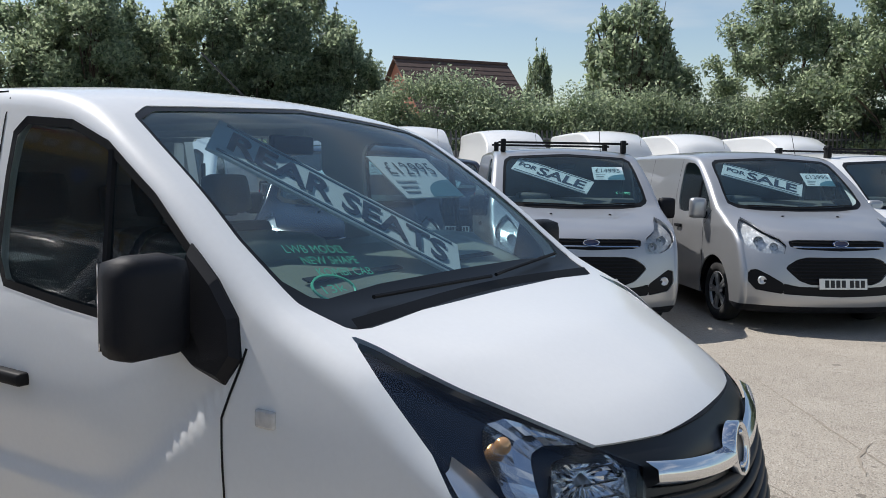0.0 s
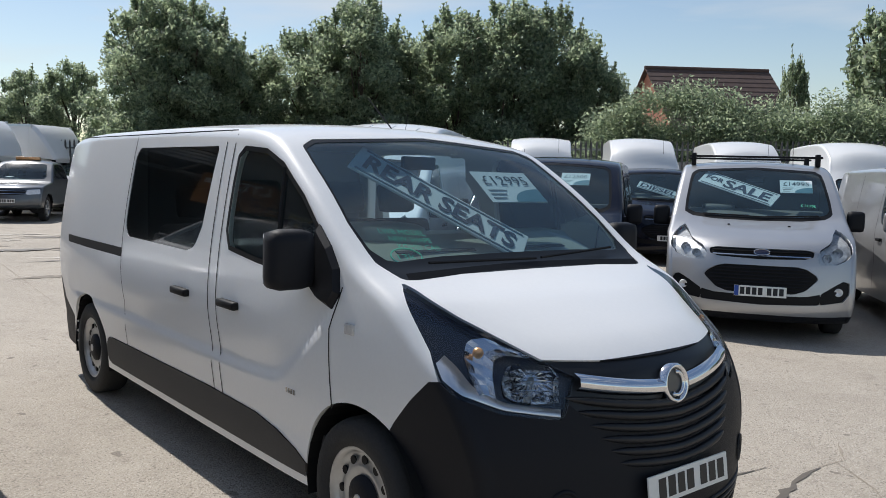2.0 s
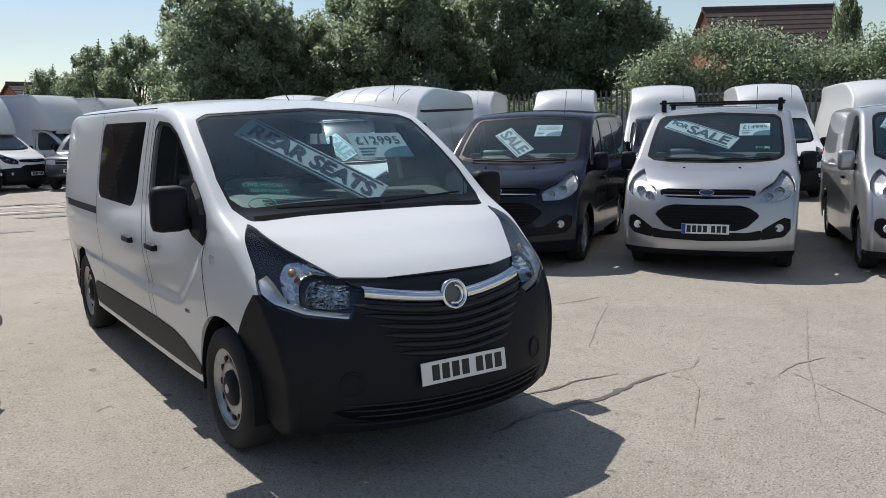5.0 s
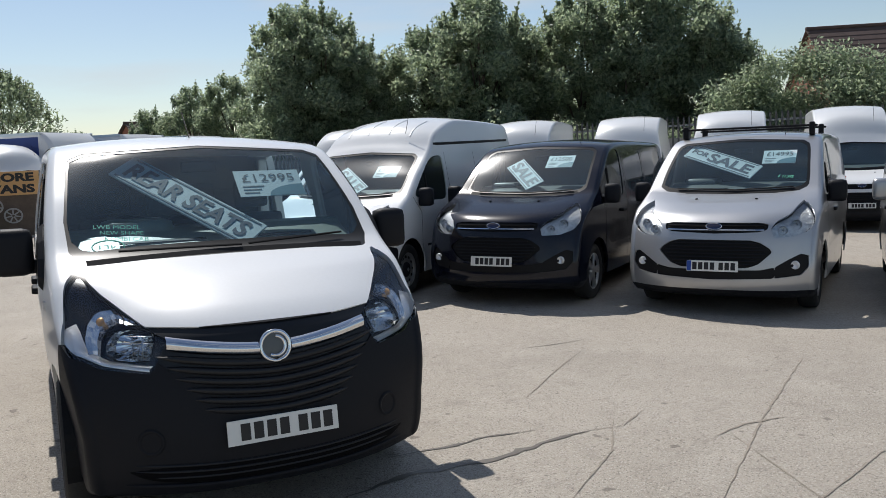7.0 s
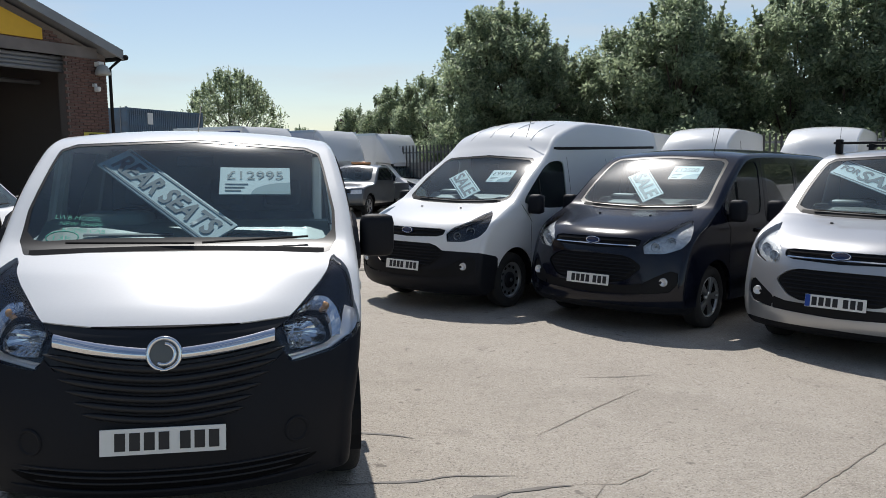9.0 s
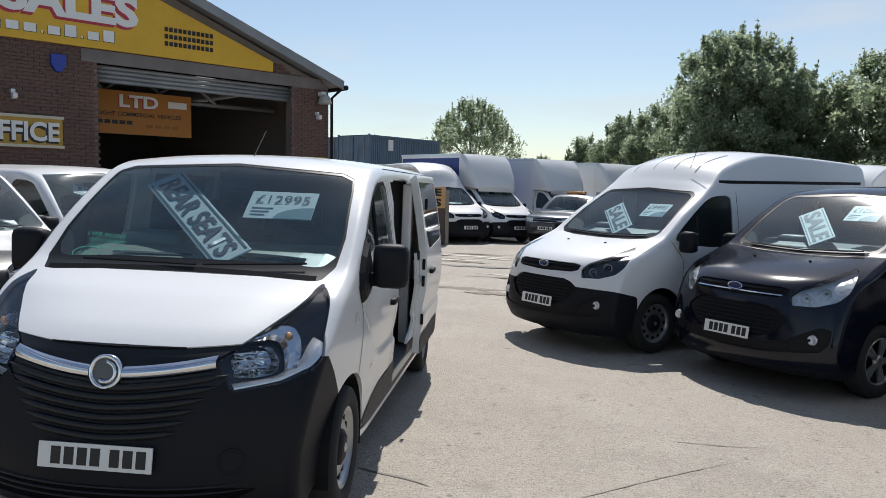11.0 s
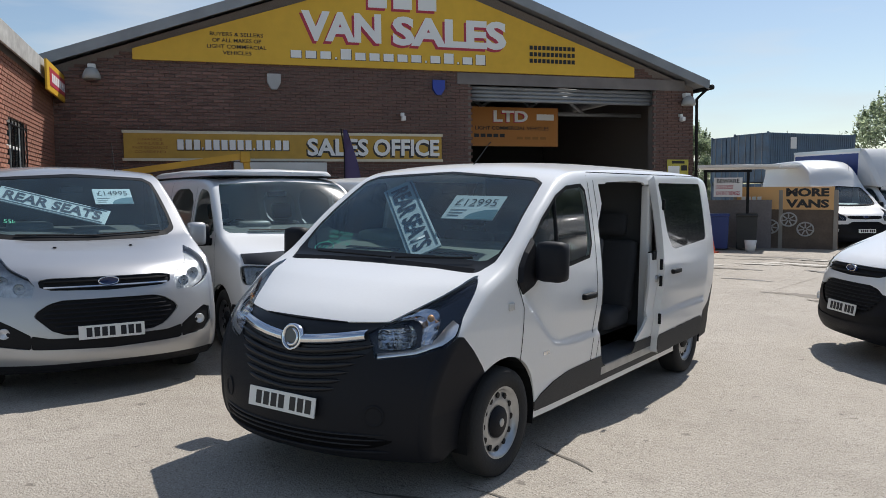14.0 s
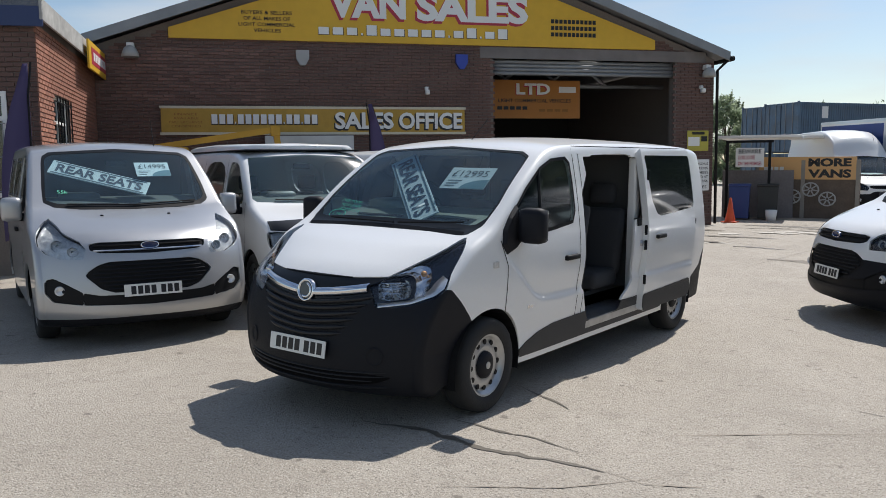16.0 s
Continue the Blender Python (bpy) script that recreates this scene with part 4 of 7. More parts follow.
    border(van, screen, reg_front([(-0.1, 1.298), (0.47, 1.306), (0.70, 1.328), (0.782, 1.362), (0.776, 1.47), (0.742, 1.71), (0.724, 1.782), (0.66, 1.820), (-0.1, 1.860)]))
    fb = pdata("valance", *lip, BLACKP, van, "black plastic lower bumper")
    if bump:
        fb = pdata("front_bumper", *bump, bumper, van, "unpainted black plastic front bumper")
    gr = pdata("upper_grille", inset(*grille, 0.012), grille[1], DARKT, van, "black upper grille")
    lg = pdata("lower_grille", inset(*intake, 0.02), intake[1], DARKT, van, "black trapezoid grille")
    pdata("lower_slot", inset(*slot, 0.012), slot[1], DARKT, van)
    for k in range(7):
        z = 0.565 + 0.036 * k
        hw = 0.38 + 0.15 * (1 - abs(z - 0.69) / 0.13)
        part("grille_bar", tube(bmesh.new(), [sk.ahead(x, z, -0.006) for x in np.linspace(-min(hw, 0.52), min(hw, 0.52), 13)], 0.008, 5), BLACKP, lg)
    for z in (0.915, 0.96):
        part("grille_strip", tube(bmesh.new(), [sk.ahead(x, z, 0.0) for x in np.linspace(-0.49, 0.49, 13)], 0.010, 5), CHROME if z < 0.95 and not bumper else DARKT, gr)
    bm = lathe(bmesh.new(), [(-0.01, 1.0), (0.010, 1.0), (0.014, 0.9), (0.010, 0.85), (0.010, 0.0)], 28, Matrix.Translation(sk.ahead(0, 0.945, 0.012)) @ pose(0, 0, 0, 0, 0, -90) @ Matrix.Diagonal((1, 0.085, 0.038, 1)))
    part("badge", bm, mat("badge_blue", (0.015, 0.03, 0.10), 0.25), van, "oval blue badge", True)
    bm = tube(bmesh.new(), [sk.ahead(0, 0.945, 0.026) + Vector((0.079 * math.cos(a), 0, 0.033 * math.sin(a))) for a in np.linspace(0, 2 * math.pi, 25)], 0.005, 5)
    part("badge_rim", bm, CHROME, van)
    for s, V, F in halves(*fog):
        fg = pdata("fog_recess", inset(V, F, 0.015), F, DARKT, van)
        p = sk.ahead(s * 0.79, 0.56, -0.012)
        part("fog_light", lathe(bmesh.new(), [(0.0, 0.045), (0.02, 0.042), (0.012, 0.03), (0.0, 0.0)], 18, Matrix.Translation(p) @ pose(0, 0, 0, 0, 0, -90)), LAMPB, fg, "round fog light", True)
    for s, V, F in halves(*lamp):
        hl = pdata("headlight", inset(V, F, 0.001), F, LENS, van, "clear headlight with chrome reflectors")
        pdata("housing", inset(V, F, 0.05), F, LAMPB if not bumper else GLOSS, hl)
        lamp_inside(hl, [(sk.ahead(s * 0.67, 0.915, -0.02), (s * 0.2, -1, 0.05), 0.045), (sk.ahead(s * 0.79, 0.975, -0.025), (s * 0.3, -1, 0.05), 0.052)], 0.06)
    for s, V, F in halves(*fdoor):
        dd = pdata("front_door", V, F, paint, van, depth=0.02)
        handle(dd, sk, 2.06, 1.02, s, 0.18)
    for s, V, F in halves(*dwin):
        g = pdata("door_window", inset(V, F, 0.008), F, PANES, van)
        part("window_bar", tube(bmesh.new(), [sk.side(1.55, 1.23, s, -0.004), sk.side(1.55, 1.58, s, -0.004)], 0.014, 6), DARKT, g)
    for V, F in swin:
        for s, v, f in halves(V, F):
            pdata("rear_side_window", inset(v, f, 0.004), f, PRIV, van, "dark tinted glass")
    seams(van, sk, [[(1.30, 0.46), (1.30, 1.05), (1.08, 1.30)], [(2.29, 0.40), (2.29, 1.86)], [(3.36, 0.40), (3.36, 1.86)]])
    seams(van, sk, [[(1.45, 0.62), (wy[1] - 0.5, 0.62)]], w=0.03, color=paint if not bumper else BLACKP)
    for x in (-0.32, 0.32):
        part("washer_jet", lathe(bmesh.new(), [(0, 0.016), (0.01, 0.014), (0.012, 0.0)], 10, Matrix.Translation(sk.above(x, 0.72, 0.0)) @ pose(0, 0, 0, 0, -90, 0)), DARKT, van)
    part("cowl", ribbon(bmesh.new(), [sk.ahead(x, 1.266 + 0.03 * (x / 0.7)**2, 0.004) for x in np.linspace(-0.72, 0.72, 21)], 0.05, (0, -1, 1)), DARKT, van, "black cowl under the windscreen")
    wiper(van, sk, -0.60, 0.05, 1.30, 1.28)
    wiper(van, sk, 0.05, 0.66, 1.28, 1.31)
    for s in (1, -1):
        mirror_arm(van, s * 0.90, 1.25, 1.27, s, 0.24, 0.14, paint if caps else BLACKP)
        part("tail_light", boxbm(-0.05, 0.05, -0.03, 0.03, -0.28, 0.28, 0.02, pose(s * 0.88, E - 0.06, 1.05)), REDL, van, "red tail light", True)
    plate(van, sk, 0.545 if not bumper else 0.54, band)
    cabin(van, 1.262, -0.42, 1.85, 1.05, 2.4, 0.76, (-0.45, 0.15, 0.55))
    # Added out of sight: keeps sun from passing through the hollow front.
    part("engine_bay", boxbm(-0.52, 0.52, 0.30, 1.05, 0.28, 0.98, 0.03), DARKT, van)
    part("bulkhead", boxbm(-0.85, 0.85, 2.42, 2.46, 0.5, 1.86), INTERIOR, van, "grey bulkhead")
    arches(van, wy, 0.34, 0.41, 0.95)
    for y in wy:
        for s in (1, -1):
            wheel(van, s * 0.84, y, 0.34, 0.34, s, wheels)
    part("underside", boxbm(-0.80, 0.80, 0.35, E - 0.15, 0.22, 0.34, 0.02), DARKT, van)
    part("rear_bumper", boxbm(-0.92, 0.92, E - 0.12, E + 0.04, 0.30, 0.55, 0.03), paint if not bumper else bumper, van, "", True)
    part("aerial", tube(bmesh.new(), [(0.45, 1.95, 1.88 + 0.6 * h), (0.45, 2.10, 2.22 + 0.6 * h)], 0.004, 5), DARKT, van, "thin black aerial")
    if high == 1.0:
        for x in (-0.5, -0.17, 0.17, 0.5):
            part("roof_rib", tube(bmesh.new(), [sk.above(x, y, 0.0) for y in np.linspace(1.98, 2.55, 8)], 0.010, 5), paint, van)
        for s in (1, -1):
            part("roof_band", ribbon(bmesh.new(), [sk.side(y, 1.965 + 0.03 * (y - 2.0), s, 0.003) for y in np.linspace(2.0, E - 0.3, 20)], 0.05, (s, 0, 0)), DARKT, van, "black seam band under the high roof")
    if bars:
        for y in (2.02, 3.1):
            part("roof_bar", boxbm(-0.80, 0.80, y - 0.024, y + 0.024, 2.005, 2.032, 0.010), DARKT, van, "black roof bar", True)
            for s in (1, -1):
                part("bar_foot", boxbm(s * 0.74 - 0.03, s * 0.74 + 0.03, y - 0.05, y + 0.05, 1.90, 2.06, 0.015), DARKT, van, "", True)
    return van




# ---- writing ----
def text(words, height, width, material, parent=None, m=None, bold=0.02, depth=0.002, name="lettering"):
    """Words in the built-in font, in the xz plane, centred, of the given height and width."""
    cu = bpy.data.curves.new("words", "FONT")
    cu.body, cu.align_x, cu.align_y, cu.offset, cu.extrude, cu.resolution_u = words, "CENTER", "CENTER", bold, 0.0, 3
    tmp = new("words", cu)
    bpy.context.view_layer.update()
    me = bpy.data.meshes.new_from_object(tmp.evaluated_get(bpy.context.evaluated_depsgraph_get()))
    bpy.data.objects.remove(tmp)
    bpy.data.curves.remove(cu)
    co = np.empty(len(me.vertices) * 3)
    me.vertices.foreach_get("co", co)
    co = co.reshape(-1, 3)
    lo, hi = co.min(0), co.max(0)
    sx, sy = width / (hi[0] - lo[0]), height / (hi[1] - lo[1])
    out = np.zeros_like(co)
    out[:, 0] = (co[:, 0] - (lo[0] + hi[0]) / 2) * sx
    out[:, 2] = (co[:, 1] - (lo[1] + hi[1]) / 2) * sy
    if m is not None:
        out = np.array([m @ Vector(v) for v in out])
    me.vertices.foreach_set("co", out.ravel())
    me.materials.clear()
    me.name = name
    return link(name, me, material, parent)


def bars(n, height, width, material, parent, m, name="text_bar"):
    """A line of n plain bars that stands for writing."""
    step = width / n
    for k in range(n):
        x = -width / 2 + step * k
        part(name, boxbm(x + 0.1 * step, x + 0.86 * step, -0.002, 0.002, -height / 2, height / 2, 0, m), material, parent)


# ---- signs behind the windscreens: the plane of the screen, in a van's own axes ----
SCREEN = Matrix(((1, 0, 0, 0), (0, 0.62, 0.785, 1.31), (0, -0.785, 0.62, 1.555), (0, 0, 0, 1)))


def banner(van, words, a, b, turn, length, w, tilt=0.0, th=0.6, first=""):
    m = van.matrix_basis @ SCREEN @ Matrix.Translation((a, 0.07, b)) @ Matrix.Rotation(radians(-turn), 4, "Y") @ Matrix.Rotation(radians(tilt), 4, "X")
    o = thing("sale_banner", m, "white board with dark words '%s' in a windscreen" % (first + words).strip().lower(), "sign", "boards in the windscreens")
    part("board", boxbm(-length / 2, length / 2, 0, 0.012, -w / 2, w / 2, 0.003), CARDW, o, "white board")
    for z in (-w / 2 + 0.02, w / 2 - 0.02):
        part("border_line", boxbm(-length / 2 + 0.03, length / 2 - 0.03, -0.003, 0.0, z - 0.006, z + 0.006), mat("slate_ink", (0.05, 0.09, 0.13), 0.5), o)
    ink = mat("navy_ink", (0.02, 0.035, 0.07), 0.5)
    if first:
        text(first.strip(), w * 0.32, length * 0.24, ink, o, pose(-length * 0.33, -0.004, w * 0.05), 0.03)
        text(words, w * 0.62, length * 0.62, ink, o, pose(length * 0.12, -0.004, 0), 0.03)
    else:
        text(words, w * th, length * 0.88, ink, o, pose(0, -0.004, 0), 0.03)
    return o


def price_card(van, words, a, b, w=0.36, h=0.24):
    m = van.matrix_basis @ SCREEN @ Matrix.Translation((a, 0.03, b))
    o = thing("price_card", m, "white and blue price card in a windscreen", "price card", "price cards")
    part("card", boxbm(-w / 2, w / 2, 0, 0.004, -h / 2, h / 2, 0.001), CARDW, o, "white card")
    bm = bmesh.new()
    vs = [bm.verts.new((w / 2 - 0.002, -0.002, -h / 2 + 0.002))]
    vs += [bm.verts.new((w / 2 - 0.002 - 0.55 * w * math.cos(t), -0.002, -h / 2 + 0.002 + 0.42 * h * math.sin(t))) for t in np.linspace(0, math.pi / 2, 10)]
    bm.faces.new(vs)
    part("blue_field", bm, CARDB, o, "blue curved field")
    text(words, h * 0.30, w * 0.80, mat("card_ink", (0.03, 0.05, 0.07), 0.5), o, pose(0, -0.003, h * 0.20), 0.0)
    for k in range(3):
        part("text_bar", boxbm(-w * 0.42, -w * 0.1 - 0.02 * k, -0.003, 0, -h * 0.12 - 0.03 * k - 0.004, -h * 0.12 - 0.03 * k + 0.004), mat("grey_ink", (0.25, 0.28, 0.3), 0.5), o)
    return o


def screen_note(van, lines, a, b, size=0.045, ring=""):
    """Green marker writing on the glass."""
    m = van.matrix_basis @ SCREEN @ Matrix.Translation((a, 0.012, b))
    o = thing("marker_writing", m, "green marker writing on a windscreen", "writing", "marker notes")
    for k, (words, w) in enumerate(lines):
        text(words, size, w, GREENINK, o, pose(0.02 * k, 0, -k * size * 1.55, 0, 6), 0.0)
    if ring:
        c = Vector((-0.06, 0, -len(lines) * size * 1.6))
        part("ring", tube(bmesh.new(), [c + Vector((0.08 * math.cos(t), 0, 0.05 * math.sin(t))) for t in np.linspace(0, 6.3, 24)], 0.004, 4), GREENINK, o)
        text(ring, size, 0.09, GREENINK, o, pose(c.x, 0, c.z), 0.0)
    return o


# ---- the vans in their places ----
MAIN = crew_van()
T1 = panel_van("silver panel van with black roof bars", on_yard(5.31, 2.75, -56), SILVER, bars=True, band=True)
T2 = panel_van("dark navy crew van with rear windows", on_yard(3.72, 4.62, -54), NAVY, windows=True)
T3 = panel_van("white high-roof panel van with black bumper", on_yard(1.94, 6.14, -51), WHITE, BLACKP, high=1.0, length=5.34, wheels="steel")
T5 = panel_van("silver panel van in the sales row", on_yard(7.03, 0.68, -52), SILVER, caps=True)
T4 = panel_van("silver crew van facing across the yard", on_yard(-2.74, 0.72, 68), SILVER, windows=True, caps=True)
panel_van("white panel van at the end of the sales row", on_yard(8.45, -0.70, -46), WHITE, bars=True)
banner(MAIN, "REAR SEATS", -0.135, 0.05, -47, 0.96, 0.235)
price_card(MAIN, "£12995", 0.37, 0.13, 0.41, 0.25)
screen_note(MAIN, [("LWB MODEL", 0.24), ("NEW SHAPE", 0.22), ("KOMBI CAB", 0.22)], -0.56, -0.222, 0.032, "13k")
banner(T1, "SALE", -0.20, 0.20, -28, 0.95, 0.25, first="FOR ")
price_card(T1, "£14995", 0.45, 0.20)
screen_note(T1, [("£ 11,995", 0.16)], 0.56, -0.18, 0.05)
banner(T2, "SALE", -0.12, 0.04, -48, 0.62, 0.26, th=0.66)
price_card(T2, "£12500", 0.33, 0.23)
banner(T3, "SALE", -0.12, -0.02, -40, 0.66, 0.26, th=0.66)
price_card(T3, "£9995", 0.42, 0.12)
banner(T5, "SALE", -0.20, 0.18, -25, 0.95, 0.25, first="FOR ")
price_card(T5, "£13995", 0.47, 0.14)
banner(T4, "REAR SEATS", -0.22, 0.12, -24, 1.0, 0.22)
price_card(T4, "£14995", 0.33, 0.20)
screen_note(T4, [("55k", 0.10)], -0.62, -0.18, 0.05)

# the row behind: high white vans and a dark one, facing the same way
ROW = Vector((0.69, -0.72, 0))
BACK = panel_van("white high-roof van in the row behind", on_yard(8.6, 12.9, -46), WHITE, BLACKP, high=1.8, length=5.6, wheels="steel")
for k in (-2, -1, 1, 2, 3, 4, 5, 6):
    x, y = 8.6 + ROW.x * 2.55 * k + 0.5 * (k % 2), 12.9 + ROW.y * 2.55 * k + 0.4 * (k % 2)
    copy_thing(BACK, on_yard(x, y, -46))
DARKV = panel_van("black panel van in the row behind", on_yard(11.1, 8.0, -46), NAVY, windows=True)
banner(DARKV, "DIESEL", -0.1, 0.0, -25, 0.9, 0.22)
panel_van("silver van with its tail to the yard", on_yard(10.1, 10.6, 136), SILVER, windows=True)


# ---- camper van with a nudge bar ----
def camper(label, m, pop=True):
    van = thing("camper_van", m, label, "van", "parked vans by the office")

    def width(y, z):
        w = 0.945 - 0.16 * np.clip((z - 1.05) / 0.9, 0, 1.2)**1.4 - 0.04 * np.clip((0.6 - z) / 0.4, 0, 1)**2
        return w - 0.09 * np.clip((0.7 - y) / 0.7, 0, 1)**2
    E = 4.9
    C = [(0.18, 0.22), (0.05, 0.27), (0.0, 0.38), (0.01, 0.54), (0.02, 0.70), (0.04, 0.86), (0.10, 0.98), (0.28, 1.07), (0.55, 1.14), (0.86, 1.20),
         (0.98, 1.25), (1.24, 1.52), (1.46, 1.74), (1.60, 1.84), (1.95, 1.90), (3.0, 1.92), (E - 0.6, 1.91), (E - 0.12, 1.88), (E - 0.03, 1.78), (E, 1.3), (E, 0.8), (E, 0.45), (E - 0.04, 0.3)]
    L = [(0.40, 0.22), (0.32, 0.27), (0.24, 0.38), (0.22, 0.54), (0.24, 0.70), (0.27, 0.86), (0.32, 0.98), (0.42, 1.06), (0.64, 1.14), (0.92, 1.23),
         (1.04, 1.30), (1.30, 1.54), (1.54, 1.74), (1.72, 1.81), (2.0, 1.85), (3.0, 1.87), (E - 0.6, 1.86), (E - 0.18, 1.83), (E - 0.1, 1.72), (E - 0.06, 1.3), (E - 0.06, 0.8), (E - 0.06, 0.45), (E - 0.09, 0.3)]
    sk = Skin(*shell(C, L, width, 0.07, 0.27, nu=130, nv=16, nx=22, p=4.0, q=2.6))
    wy = (0.90, 3.90)
    sk.drop(reg_arch(wy, 0.34, 0.39))
    screen = sk.cut(reg_front([(-0.1, 1.235), (0.5, 1.25), (0.82, 1.265), (0.86, 1.30), (0.815, 1.5), (0.755, 1.74), (0.725, 1.79), (-0.1, 1.83)]))
    lamp = sk.cut(reg_corner([(0.49, 0.955), (0.49, 0.79), (0.72, 0.765), (0.86, 0.785), (0.90, 0.94), (0.86, 0.97), (0.62, 0.965)]))
    bra = sk.cut(reg_front([(-0.1, 0.58), (0.50, 0.58), (0.50, 0.86), (0.48, 0.965), (0.88, 0.98), (0.88, 1.07), (-0.1, 1.115)], back=0.66)) if pop else None
    bump = sk.cut(reg_side([(-0.2, 0.0), (0.6, 0.0), (0.55, 0.56), (-0.2, 0.60)], inner=-9))
    win = [sk.cut(reg_side(p, times=1)) for p in ([(1.16, 1.28), (1.44, 1.56), (1.62, 1.72), (2.02, 1.74), (2.02, 1.20), (1.3, 1.22)], [(2.14, 1.74), (3.18, 1.74), (3.18, 1.22), (2.14, 1.22)], [(3.30, 1.74), (4.6, 1.72), (4.55, 1.24), (3.30, 1.22)])]
    pdata("body", *tidy(sk.V, sk.F), WHITE, van, "white painted body", depth=0.02)
    pdata("windscreen", inset(*screen, 0.006), screen[1], PANE, van, "clear windscreen glass")
    fb = pdata("front_bumper", *bump, BLACKP if pop else WHITE, van)
    if bra:
        pdata("bonnet_cover", inset(*bra, -0.006), bra[1], mat("black_vinyl", (0.012, 0.012, 0.013), 0.35), van, "black vinyl bonnet cover")
    for s, V, F in halves(*lamp):
        h = pdata("headlight", inset(V, F, 0.001), F, LENS, van, "clear headlight")
        pdata("housing", inset(V, F, 0.05), F, LAMPD, h)
        lamp_inside(h, [(sk.ahead(s * 0.64, 0.87, -0.03), (s * 0.2, -1, 0), 0.065), (sk.ahead(s * 0.77, 0.875, -0.03), (s * 0.4, -1, 0), 0.05)], 0.06)
        mirror_arm(van, s * 0.87, 1.22, 1.24, s, 0.24, 0.13)
    for V, F in win:
        for s, v, f in halves(V, F):
            pdata("side_window", inset(v, f, 0.006), f, PANES, van)
    seams(van, sk, [[(1.14, 0.5), (1.10, 1.26)], [(2.08, 0.40), (2.08, 1.82)], [(3.24, 0.40), (3.24, 1.82)]])
    handle(van, sk, 1.92, 1.05, -1, 0.18)
    handle(van, sk, 1.92, 1.05, 1, 0.18)
    wiper(van, sk, -0.6, 0.0, 1.275, 1.265)
    wiper(van, sk, 0.0, 0.6, 1.265, 1.275)
    plate(van, sk, 0.45)
    cabin(van, 1.22, -0.40, 1.80, 1.0, 2.2, 0.80, (-0.42, 0.42))
    arches(van, wy, 0.34, 0.39, 0.92)
    for y in wy:
        for s in (1, -1):
            wheel(van, s * 0.82, y, 0.34, 0.34, s, "steel")
    part("underside", boxbm(-0.78, 0.78, 0.3, E - 0.15, 0.22, 0.34, 0.02), DARKT, van)
    if pop:
        bm = bmesh.new()
        rows = []
        for y, hw, z in ((1.60, 0.58, 1.91), (1.68, 0.70, 1.935), (1.90, 0.755, 1.955), (3.0, 0.765, 1.975), (4.4, 0.755, 1.965), (4.72, 0.72, 1.945), (4.80, 0.62, 1.91)):
            rows.append([bm.verts.new((hw * sx, y + (0.05 if abs(sx) == 1 else 0), zz)) for sx, zz in ((-1, 1.88), (-1, z - 0.03), (-0.92, z), (0, z + 0.02), (0.92, z), (1, z - 0.03), (1, 1.88))])
        for a, b in zip(rows, rows[1:]):
            for i in range(6):
                bm.faces.new((a[i], a[i + 1], b[i + 1], b[i]))
        bm.faces.new(rows[0][::-1])
        bm.faces.new(rows[-1])
        part("pop_top", bm, WHITE, van, "white pop-top roof", True)
        part("roof_seal", boxbm(-0.77, 0.77, 1.62, 4.80, 1.872, 1.888, 0.006), DARKT, van, "black roof seal")
        nb = part("nudge_bar", tube(bmesh.new(), [(-0.36, -0.10, 0.30), (-0.40, -0.17, 0.40), (-0.38, -0.19, 0.80), (-0.32, -0.19, 0.87), (0.32, -0.19, 0.87), (0.38, -0.19, 0.80), (0.40, -0.17, 0.40), (0.36, -0.10, 0.30)], 0.03, 12), CHROME, van, "polished nudge bar", True)
        part("cross_bar", tube(bmesh.new(), [(-0.38, -0.18, 0.42), (0.38, -0.18, 0.42)], 0.025, 10), CHROME, nb, "", True)
        for x in (-0.22, 0.02, 0.26):
            part("spot_lamp", lathe(bmesh.new(), [(0.0, 0.09), (-0.03, 0.088), (-0.09, 0.06), (-0.12, 0.0)], 24, pose(x, -0.22, 0.98, 0, 0, -90)), CHROME, nb, "round chrome spot lamp", True)
            part("lamp_guard", tube(bmesh.new(), [(x - 0.09, -0.235, 0.98), (x + 0.09, -0.235, 0.98)], 0.008, 6), CHROME, nb)
            part("lamp_bracket", boxbm(x - 0.02, x + 0.02, -0.20, -0.16, 0.86, 0.92, 0.004), DARKT, nb)
    return van


camper("white camper van with pop-top and chrome nudge bar", on_yard(-2.22, 2.95, 67))
PLAIN = camper("plain white van beside the camper", on_yard(-1.75, 5.25, 67), False)
banner(PLAIN, "DIESEL", 0.0, 0.02, -30, 0.9, 0.2)


